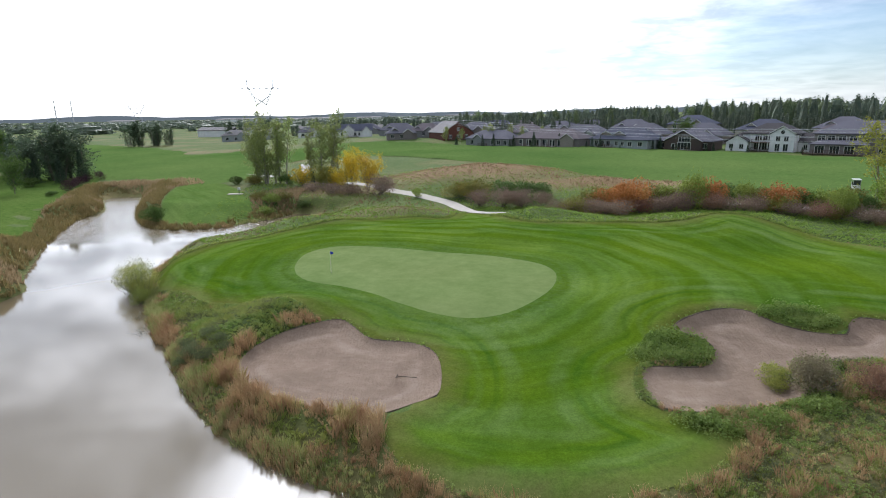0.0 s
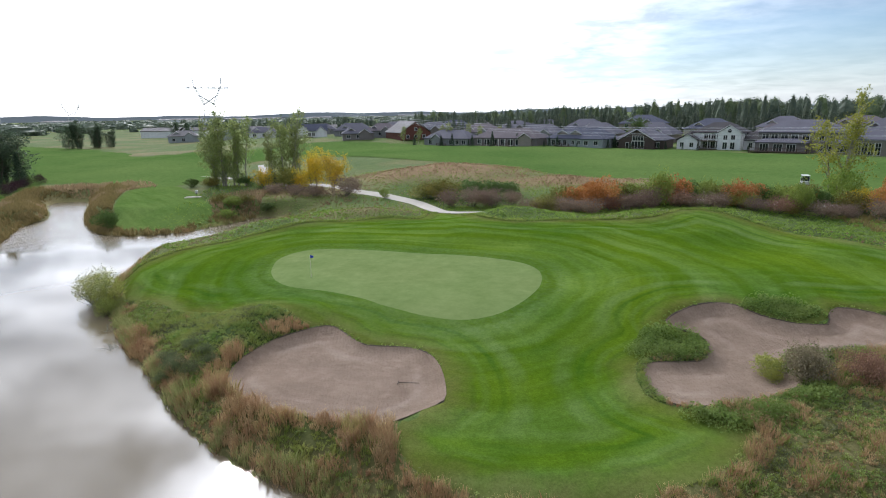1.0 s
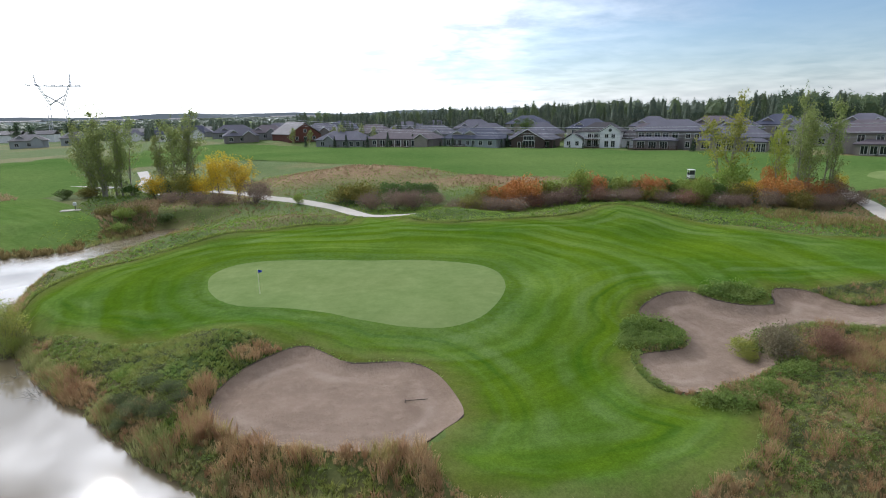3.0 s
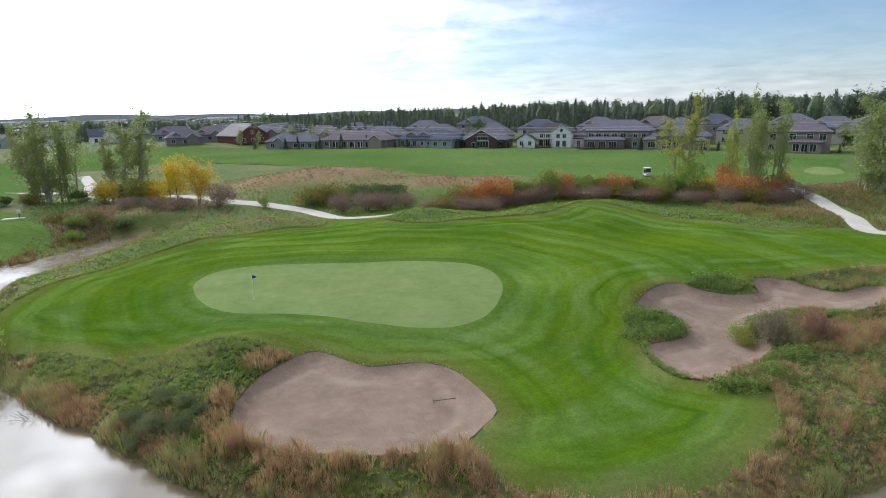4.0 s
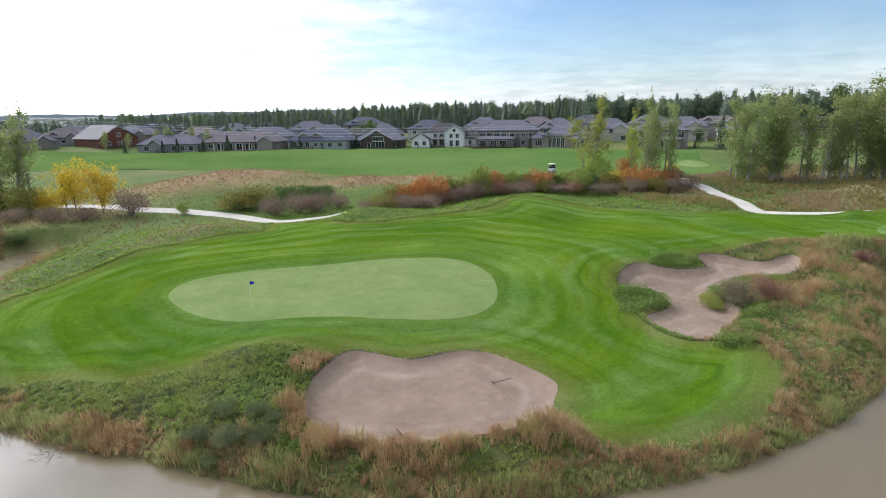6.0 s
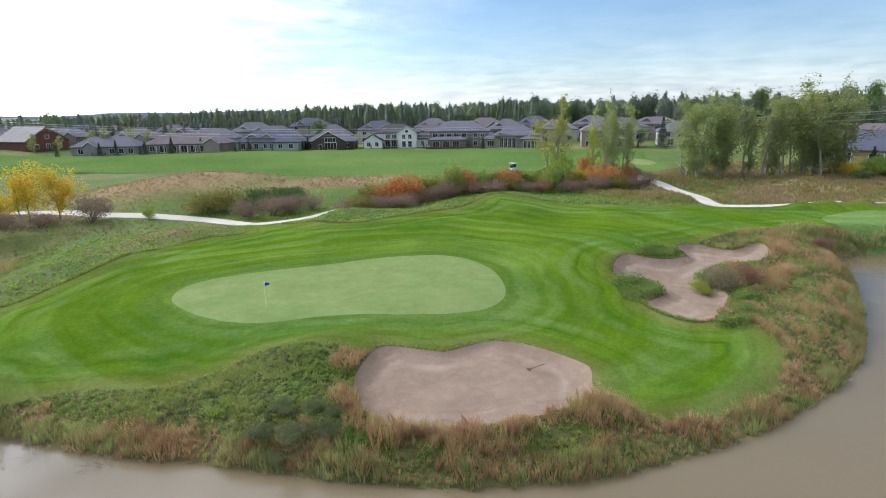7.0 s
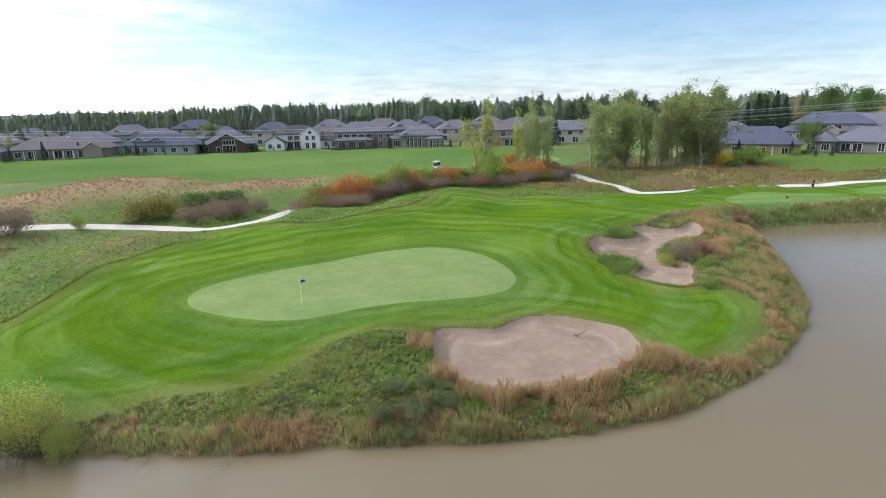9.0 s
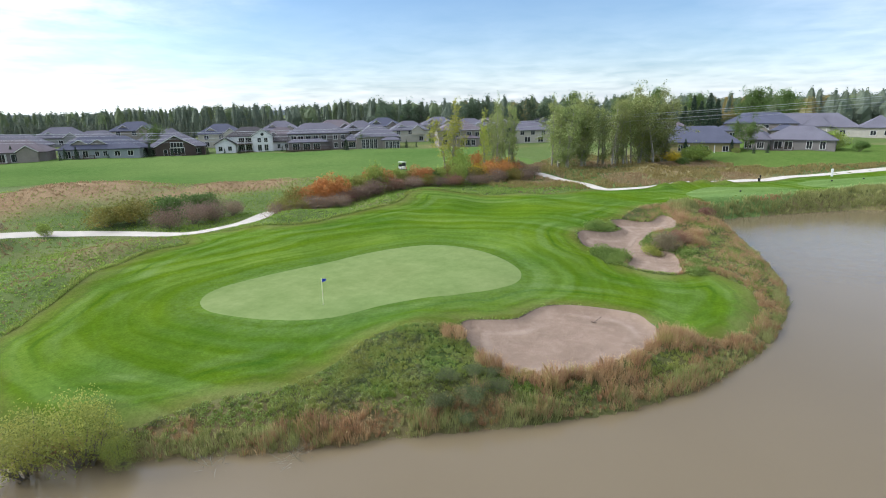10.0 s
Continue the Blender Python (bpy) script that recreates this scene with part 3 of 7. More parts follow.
def build_ground():
    xs, ys = spread(-4500, 4500, -62, 96, 0.7), spread(-900, 4600, 14, 112, 0.7)
    gx, gy = np.meshgrid(xs, ys)
    x, y = gx.ravel(), gy.ravel()
    z = height(x, y)
    dry = np.zeros_like(x)
    s = signed(shore, x, y)
    dry = 0.4 * (1 - ease(s, 0.8, 4.0))
    for a, b, rx, ry, amount in ((12, 124, 22, 9, 1.3), (36, 111, 17, 6, 1.2), (-16, 113, 14, 7, 0.7), (27, 23, 12, 5, 0.7), (-6, 88, 9, 5, 0.6), (92, 32, 26, 14, 0.6), (86, 20, 24, 8, 0.7), (-60, 190, 60, 30, 0.3), (-98, 230, 16, 12, 0.8), (-62, 245, 26, 14, 0.4), (-230, 400, 90, 34, 0.35), (-120, 320, 60, 16, 0.3), (-40, 300, 60, 16, 0.3), (0, 380, 90, 30, 0.3), (-45, 186, 9, 12, 0.8), (141, 112, 17, 8, 1.0)):
        dry = np.maximum(dry, amount * np.exp(-((x - a) / rx) ** 2 - ((y - b) / ry) ** 2))
    # the bare ground lies a little below each mown or paved piece
    for name, edge, mat, lift, grid, label, cat in PATCHES:
        box = (x > edge[:, 0].min()) & (x < edge[:, 0].max()) & (y > edge[:, 1].min()) & (y < edge[:, 1].max())
        idx = np.nonzero(box)[0]
        if len(idx):
            d = signed(edge, x[idx], y[idx])
            z[idx] -= (0.12 + 0.03 * grid) * (ease(-d, 0.3, 1.0) if grid < 2.5 else ease(-d, 3.0, 8.0))
    n = len(xs)
    i = np.arange(len(ys) - 1)[:, None] * n + np.arange(n - 1)[None, :]
    i = i.ravel()
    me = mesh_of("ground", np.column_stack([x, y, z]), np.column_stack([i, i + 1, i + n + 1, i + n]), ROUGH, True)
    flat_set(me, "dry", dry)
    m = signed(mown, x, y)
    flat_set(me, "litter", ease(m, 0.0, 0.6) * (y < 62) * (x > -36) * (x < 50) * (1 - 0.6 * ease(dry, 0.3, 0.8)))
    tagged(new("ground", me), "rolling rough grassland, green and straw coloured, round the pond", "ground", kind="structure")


build_ground()
for name, edge, mat, lift, grid, label, cat in PATCHES:
    me, vs = patch_mesh(name, edge, mat, lift, grid)
    if mat is FAIRWAY:
        dg, dm = signed(green_edge, vs[:, 0], vs[:, 1]), -signed(mown, vs[:, 0], vs[:, 1])
        flat_set(me, "ring", dg)
        flat_set(me, "rim", np.minimum(dm, np.minimum(away(bunker_a, vs[:, 0], vs[:, 1]), away(bunker_b, vs[:, 0], vs[:, 1]))))
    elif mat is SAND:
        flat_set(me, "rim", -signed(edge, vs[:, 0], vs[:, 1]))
    elif mat in (TEE, TEE_FAIR):
        flat_set(me, "ring", vs[:, 0] * 0.8 + vs[:, 1] * 0.6 + 200)
        flat_set(me, "rim", 9.0 + 0 * vs[:, 0])
    tagged(new(name, me), label, cat, kind="structure")


def build_water():
    me = mesh_of("pond_water", np.array([(-95, -85, WATER), (95, -85, WATER), (95, 140, WATER), (-95, 140, WATER)]), [[0, 1, 2, 3]], WATER_MAT)
    tagged(new("water", me), "murky brown pond reflecting bright clouds", "pond", kind="structure")


build_water()

# ---- plants ----
rng = np.random.default_rng(7)


def part(name, data, mat, parent, label=""):
    """Links a bmesh or a mesh as ONE object under a thing or a part."""
    if isinstance(data, bmesh.types.BMesh):
        me = bpy.data.meshes.new(name)
        data.to_mesh(me)
        data.free()
        if mat is not None:
            me.materials.append(mat)
        data = me
    ob = new(name, data)
    ob.parent = parent
    return tagged(ob, label)


def thing(name, label, category, m=None, group=""):
    ob = new(name)
    ob.empty_display_size = 0.2
    if m is not None:
        ob.matrix_world = m
    return tagged(ob, label, category, group)


def unit(n, up=0.0):
    v = rng.normal(size=(n, 3))
    v[:, 2] += up
    return v / np.linalg.norm(v, axis=1)[:, None]


def leaf_quads(at, size, up=0.3):
    """Diamond leaves of varied size and lie round the given places: verts and faces."""
    n = len(at)
    normal = unit(n, up)
    a = np.cross(normal, unit(n))
    a /= np.linalg.norm(a, axis=1)[:, None] + 1e-9
    b = np.cross(normal, a)
    s = (size * rng.uniform(0.6, 1.35, n))[:, None]
    fold = normal * s * 0.12
    v = np.stack([at - a * s * 0.5, at - b * s * 0.32 + fold, at + a * s * 0.5, at + b * s * 0.32 + fold], 1).reshape(-1, 3)
    f = np.arange(4 * n).reshape(-1, 4)
    return v, f


def limb(v0, v1, r0, r1, sides=6):
    """A tapered round limb: verts and faces."""
    v0, v1 = np.array(v0, float), np.array(v1, float)
    d = v1 - v0
    d /= np.linalg.norm(d) + 1e-9
    a = np.cross(d, (0.3, 0.9, 0.1))
    a /= np.linalg.norm(a)
    b = np.cross(d, a)
    t = np.arange(sides) * 2 * np.pi / sides
    ring = np.cos(t)[:, None] * a + np.sin(t)[:, None] * b
    v = np.concatenate([v0 + ring * r0, v1 + ring * r1])
    f = [[i, (i + 1) % sides, sides + (i + 1) % sides, sides + i] for i in range(sides)]
    return v, f


def join(pieces):
    vs, fs, k = [], [], 0
    for v, f in pieces:
        vs.append(np.asarray(v))
        fs += (np.asarray(f) + k).tolist() if len(f) and all(len(q) == len(f[0]) for q in f) else [[i + k for i in q] for q in f]
        k += len(v)
    return np.concatenate(vs), fs


def wander(start, way, length, r0, r1, steps=4, bend=0.15):
    """A bending limb of several pieces; returns the pieces and the points along it."""
    pts, p, d = [np.array(start, float)], np.array(start, float), np.array(way, float)
    out = []
    for i in range(steps):
        d = d + rng.normal(size=3) * bend
        d /= np.linalg.norm(d)
        q = p + d * length / steps
        out.append(limb(p, q, r0 + (r1 - r0) * i / steps, r0 + (r1 - r0) * (i + 1) / steps))
        p = q
        pts.append(p)
    return out, pts


BARK = plain("grey_bark", (0.20, 0.17, 0.13), (0.11, 0.095, 0.075), 0.9, scale=2.0, bump=0.5)
PALE_BARK = plain("pale_poplar_bark", (0.38, 0.36, 0.29), (0.22, 0.20, 0.16), 0.9, scale=1.2, bump=0.5)
POPLAR_LEAF = leaf_mat("poplar_leaves", (0.31, 0.365, 0.125), (0.16, 0.21, 0.065), (0.36, 0.375, 0.14), thru=0.45)
POPLAR_PALE = leaf_mat("yellowing_poplar_leaves", (0.42, 0.45, 0.085), (0.26, 0.31, 0.06), (0.48, 0.46, 0.085))
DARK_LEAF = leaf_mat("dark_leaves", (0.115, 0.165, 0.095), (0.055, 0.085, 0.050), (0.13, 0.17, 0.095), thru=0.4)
# haze is put into this leaf colour, paler and greyer than near trees
HAZED_LEAF = leaf_mat("hazed_wood_leaves", (0.150, 0.185, 0.130), (0.085, 0.115, 0.085), (0.18, 0.205, 0.13), thru=0.4)
MEADOW_BLADE = leaf_mat("meadow_grass_blades", (0.40, 0.28, 0.165), (0.27, 0.195, 0.10), (0.42, 0.32, 0.19), thru=0.5)
PALE_REED = leaf_mat("pale_green_reed_blades", (0.36, 0.36, 0.13), (0.20, 0.22, 0.07), (0.40, 0.38, 0.17), thru=0.5)
SEDGE_BLADE = leaf_mat("olive_sedge_blades", (0.32, 0.245, 0.095), (0.19, 0.16, 0.058), (0.34, 0.26, 0.12), thru=0.45)
AUTUMN_WOOD = leaf_mat("autumn_wood_leaves", (0.26, 0.22, 0.08), (0.16, 0.16, 0.065), (0.32, 0.22, 0.07))
MIXED_WOOD = leaf_mat("mixed_wood_leaves", (0.155, 0.200, 0.095), (0.092, 0.130, 0.065), (0.19, 0.215, 0.10), thru=0.4)
PALE_WEED = leaf_mat("pale_weed_leaves", (0.29, 0.36, 0.105), (0.155, 0.22, 0.052), (0.35, 0.38, 0.13), thru=0.5)
ROUND_LEAF = leaf_mat("green_leaves", (0.11, 0.175, 0.04), (0.065, 0.115, 0.026), (0.13, 0.18, 0.045))
FIR_LEAF = leaf_mat("fir_needles", (0.050, 0.082, 0.045), (0.030, 0.055, 0.030), (0.06, 0.09, 0.055), thru=0.25)
YELLOW_LEAF = leaf_mat("yellow_leaves", (0.68, 0.50, 0.035), (0.45, 0.36, 0.04), (0.72, 0.45, 0.03))
ORANGE_LEAF = leaf_mat("orange_leaves", (0.50, 0.19, 0.06), (0.33, 0.15, 0.05), (0.48, 0.25, 0.07))
OLIVE_LEAF = leaf_mat("olive_leaves", (0.23, 0.235, 0.052), (0.13, 0.15, 0.036), (0.30, 0.21, 0.05))
LIME_LEAF = leaf_mat("lime_leaves", (0.28, 0.36, 0.07), (0.16, 0.23, 0.045), (0.34, 0.36, 0.08))
PURPLE_LEAF = leaf_mat("purple_grey_twigs", (0.29, 0.205, 0.152), (0.14, 0.10, 0.078), (0.32, 0.23, 0.15), thru=0.45)
WILLOW_LEAF = leaf_mat("willow_leaves", (0.36, 0.39, 0.10), (0.20, 0.25, 0.06), (0.46, 0.43, 0.09), thru=0.45)
RUSSET_LEAF = leaf_mat("russet_leaves", (0.34, 0.19, 0.125), (0.18, 0.10, 0.07), (0.37, 0.23, 0.14), thru=0.45)
DUSKY_LEAF = leaf_mat("dusky_leaves", (0.29, 0.26, 0.14), (0.16, 0.135, 0.085), (0.33, 0.27, 0.17), thru=0.45)
MAROON_LEAF = leaf_mat("maroon_leaves", (0.050, 0.016, 0.026), (0.028, 0.012, 0.018), (0.06, 0.02, 0.03))
BRAMBLE_LEAF = leaf_mat("bramble_leaves", (0.170, 0.205, 0.085), (0.070, 0.095, 0.038), (0.21, 0.225, 0.10))
DRY_BLADE = leaf_mat("dry_grass_blades", (0.56, 0.39, 0.19), (0.36, 0.25, 0.12), (0.58, 0.43, 0.24), thru=0.5)
RED_BLADE = leaf_mat("russet_grass_blades", (0.47, 0.285, 0.145), (0.30, 0.18, 0.095), (0.49, 0.33, 0.18), thru=0.5)
STRAW_BLADE = leaf_mat("straw_reed_blades", (0.46, 0.365, 0.150), (0.26, 0.235, 0.080), (0.50, 0.39, 0.19), thru=0.5)
GREEN_BLADE = leaf_mat("green_grass_blades", (0.29, 0.35, 0.080), (0.16, 0.23, 0.042), (0.37, 0.36, 0.11), thru=0.5)
WEED_LEAF = leaf_mat("weed_leaves", (0.22, 0.34, 0.075), (0.10, 0.185, 0.038), (0.27, 0.35, 0.09), thru=0.5)
TURF_BLADE = leaf_mat("ridge_grass_blades", (0.27, 0.38, 0.072), (0.16, 0.26, 0.045), (0.33, 0.40, 0.10), thru=0.5)


def build_tree(name, label, h, w, leaf, bark, leaves=4500, size=0.34, stems=1, low=0.16, taper=0.55, lean=0.03, group="", clump=1.0):
    """A leafy tree: trunk and limbs, and a crown of leaves gathered on the limbs' twigs."""
    ob = thing(name, label, "tree", group=group)
    wood, spots = [], []
    for k in range(stems):
        a = rng.uniform(0, 6.28)
        off = 0 if stems == 1 else 0.16 * w * rng.uniform(0.4, 1)
        hh = h * (1 if k == 0 else rng.uniform(0.7, 0.98))
        pieces, pts = wander((off * math.cos(a), off * math.sin(a), -0.3), (lean * math.cos(a) * 2, lean * math.sin(a) * 2, 1), hh * 0.95, 0.013 * h, 0.02, 8, 0.05)
        wood += pieces
        n = int(26 / stems ** 0.5)
        for i in range(n):
            u = low + (1 - low) * ((i + rng.uniform(0, 1)) / n)
            j = min(int(u * 8), 7)
            p = pts[j] + (pts[j + 1] - pts[j]) * (u * 8 - j)
            # widest at the lower middle, tapering to the top
            prof = min(1.0, (u - low) / (0.32 - low * 0.3) + 0.35) * (1 - max(0, u - 0.35) / 0.65) ** taper
            b = rng.uniform(0, 6.28)
            reach = 0.58 * w / stems ** 0.4 * prof * rng.uniform(0.6, 1.12)
            rise = rng.uniform(0.8, 1.9)
            way = np.array([math.cos(b), math.sin(b), rise])
            way /= np.linalg.norm(way)
            pc, pp = wander(p, way, reach * math.hypot(1, rise) * 0.9 + 0.3, 0.005 * h * (1 - 0.7 * u), 0.012, 3, 0.16)
            wood += pc
            for q in pp[1:]:
                spots.append((q, clump * 0.115 * w / stems ** 0.3 * (0.5 + 0.7 * prof)))
                for _ in range(2):
                    spots.append((q + rng.normal(size=3) * (0.07, 0.07, 0.08) * w, clump * 0.060 * w))
        spots.append((pts[-1], 0.05 * w))
    at, per = [], max(4, leaves // len(spots))
    for q, r in spots:
        k = int(per * rng.uniform(0.4, 1.6))
        d = rng.normal(size=(k, 3)) * (r * 0.55, r * 0.55, r * 0.62)
        at.append(q + d)
    v, f = leaf_quads(np.concatenate(at), size)
    tv, tf = join(wood)
    part("trunk", mesh_of("trunk", tv, tf, bark, True), None, ob)
    part("crown", mesh_of("crown", v, f, leaf), None, ob)
    return ob


def build_fir(name, label, h, w, leaves=2200, size=0.3):
    ob = thing(name, label, "tree")
    tv, tf = join([limb((0, 0, -0.3), (0, 0, h * 0.97), 0.016 * h, 0.01)])
    part("trunk", mesh_of("trunk", tv, tf, BARK, True), None, ob)
    at = []
    tiers = int(h * 2.2) + 6
    for i in range(tiers):
        u = (i + 0.5) / tiers
        r = 0.5 * w * (1 - u) ** 0.85 + 0.05
        for b in np.arange(7) * 0.9 + rng.uniform(0, 6):
            k = max(3, int(leaves / tiers / 7))
            s = rng.uniform(0.1, 1, k) ** 0.7 * r * rng.uniform(0.75, 1.1)
            at.append(np.column_stack([np.cos(b) * s, np.sin(b) * s, 0.06 * h + u * h * 0.94 - 0.28 * s]) + rng.normal(size=(k, 3)) * 0.05 * w * (1 - u * 0.7))
    v, f = leaf_quads(np.concatenate(at), size, 1.0)
    part("crown", mesh_of("crown", v, f, FIR_LEAF), None, ob)
    return ob


def build_shrub(name, label, h, w, leaf, leaves=1700, size=0.2, stems=9, category="shrub", twiggy=False, bark=None):
    ob = thing(name, label, category)
    wood, at = [], []
    lobes = [(rng.uniform(-0.32, 0.32) * w, rng.uniform(-0.32, 0.32) * w, rng.uniform(0.30, 0.66) * h, rng.uniform(0.26, 0.40)) for _ in range(8)] + [(0, 0, 0.58 * h, 0.42)]
    for i in range(stems):
        lx, ly, lz, lr = lobes[i % len(lobes)]
        way = np.array([lx, ly, lz]) + rng.normal(size=3) * 0.1 * w
        pc, pp = wander((lx * 0.15, ly * 0.15, -0.15), way / np.linalg.norm(way), np.linalg.norm(way) * (1.12 if twiggy else 1.0), 0.015 * h, 0.006, 4, 0.12)
        wood += pc
    for lx, ly, lz, lr in lobes:
        k = leaves // len(lobes)
        d = unit(k) * (rng.uniform(0.25, 1, k) ** 0.45)[:, None] * (lr * w, lr * w, lr * h * 0.95)
        p = d + (lx, ly, lz)
        at.append(p[p[:, 2] > 0.03])
    for i in range(3 * stems):
        b, s = rng.uniform(0, 6.28), rng.uniform(0.1, 0.5) * w
        k = 8
        q = np.array([math.cos(b) * s, math.sin(b) * s, h * rng.uniform(0.75, 1.05) * (1 - (s / w) ** 2)])
        at.append(q + rng.normal(size=(k, 3)) * (0.04 * w, 0.04 * w, 0.07 * h))
    tv, tf = join(wood)
    part("stem", mesh_of("stem", tv, tf, bark or BARK, True), None, ob)
    v, f = leaf_quads(np.concatenate(at), size)
    part("crown", mesh_of("crown", v, f, leaf), None, ob)
    return ob


def stand(ob, x, y, scale=1.0, turn=None, tall=1.0, label="", sink=0.05):
    """A copy of a plant standing on the ground at a plan place."""
    turn = rng.uniform(0, 360) if turn is None else turn
    z = height1(x, y) - sink
    c = copy_thing(ob, pose(x, y, z, 0, 0, turn))
    c.scale = (scale, scale, scale * tall)
    return tagged(c, label)


def drop(ob):
    """Takes a pattern plant away once its copies stand."""
    for o in (*ob.children_recursive, ob):
        bpy.data.objects.remove(o)


def tufts(x, y, h, lean, blades, wide, z=None):
    """Bunches of grass blades: verts and faces (each blade a bent, pointed strip)."""
    n = len(x)
    z = height(x, y) if z is None else z
    base = np.repeat(np.column_stack([x, y, z - 0.03]), blades, 0)
    hh = np.repeat(h, blades) * rng.uniform(0.55, 1.15, n * blades)
    a = rng.uniform(0, 2 * np.pi, n * blades)
    out = np.column_stack([np.cos(a), np.sin(a), 0 * a])
    side = np.column_stack([-np.sin(a), np.cos(a), 0 * a])
    turn = rng.uniform(0, 2 * np.pi, n * blades)
    side = side * np.cos(turn)[:, None] + out * np.sin(turn)[:, None]
    base = base + out * (rng.uniform(0, 1, n * blades) * np.repeat(h, blades) * 0.28)[:, None]
    l = (lean * rng.uniform(0.2, 1.2, n * blades) * hh)[:, None]
    w = (wide * rng.uniform(0.7, 1.3, n * blades))[:, None]
    up = np.column_stack([0 * hh, 0 * hh, hh])
    mid = base + up * 0.6 + out * l * 0.35
    tip = base + up + out * l
    v = np.stack([base - side * w * 0.5, base + side * w * 0.5, mid + side * w * 0.45, tip, mid - side * w * 0.45], 1).reshape(-1, 3)
    i = np.arange(n * blades) * 5
    f = np.column_stack([i, i + 1, i + 2, i + 3, i + 4])
    return v, f


def weeds(x, y, r, leaves, size):
    n = len(x)
    z = height(x, y)
    c = np.repeat(np.column_stack([x, y, z]), leaves, 0)
    rr = np.repeat(r, leaves)[:, None]
    d = unit(n * leaves)
    d[:, 2] = np.abs(d[:, 2])
    p = c + d * rr * (rng.uniform(0.3, 1, n * leaves) ** 0.5)[:, None] * (1, 1, 0.95)
    return leaf_quads(p, size, 0.9)


def stuff(name, pieces, mat, label, category):
    v, f = np.concatenate([p[0] for p in pieces]), []
    k, fs = 0, []
    for pv, pf in pieces:
        fs.append(pf + k)
        k += len(pv)
    ob = new(name, mesh_of(name, v, np.concatenate(fs), mat))
    return tagged(ob, label, category, kind="stuff")


def scatter(x0, x1, y0, y1, density):
    n = int((x1 - x0) * (y1 - y0) * density)
    return rng.uniform(x0, x1, n), rng.uniform(y0, y1, n)


def bumps(x, y, spots):
    out = np.zeros_like(x)
    for a, b, rx, ry, amount in spots:
        out = np.maximum(out, amount * np.exp(-((x - a) / rx) ** 2 - ((y - b) / ry) ** 2))
    return out


def blotch(x, y, scale, seed):
    """Soft random patches between 0 and 1."""
    v = 0
    for k, (a, b) in enumerate(((1.0, 0.35), (-0.6, 1.1), (0.8, -1.7), (2.1, 0.9))):
        v = v + np.sin((a * x + b * y) / scale + seed * (k + 1.7)) / (1 + 0.5 * k)
    return 0.5 + v / 5.2


path_lines = [smooth(PATH_A, False, 1.5), smooth(PATH_B, False, 1.5)]


def lattice(x, y, scale, seed):
    """Soft random field between 0 and 1 that never repeats, in two octaves."""
    table = np.random.default_rng(seed).uniform(0, 1, (256, 256))
    out, total = 0.0, 0.0
    for k, amount in ((1.0, 1.0), (2.3, 0.45)):
        u, v = x * k / scale + 1000.3, y * k / scale + 1000.7
        i, j = np.floor(u).astype(int), np.floor(v).astype(int)
        a, b = u - i, v - j
        a, b = a * a * (3 - 2 * a), b * b * (3 - 2 * b)
        t = lambda p, q: table[(i + p) % 256, (j + q) % 256]  # noqa: E731
        out = out + amount * ((t(0, 0) * (1 - a) + t(1, 0) * a) * (1 - b) + (t(0, 1) * (1 - a) + t(1, 1) * a) * b)
        total += amount
    return np.clip((out / total - 0.5) * 1.5 + 0.5, 0, 1)


def plumes(x, y, h, heads, size):
    """Feathery seed heads over bunches of tall grass."""
    n = len(x)
    p = np.repeat(np.column_stack([x, y, height(x, y)]), heads, 0)
    hh = np.repeat(h, heads)
    p = p + rng.normal(size=p.shape) * (0.13, 0.13, 0.0)
    p[:, 2] += hh * rng.uniform(0.5, 1.12, n * heads)
    return leaf_quads(p, size, 0.0)


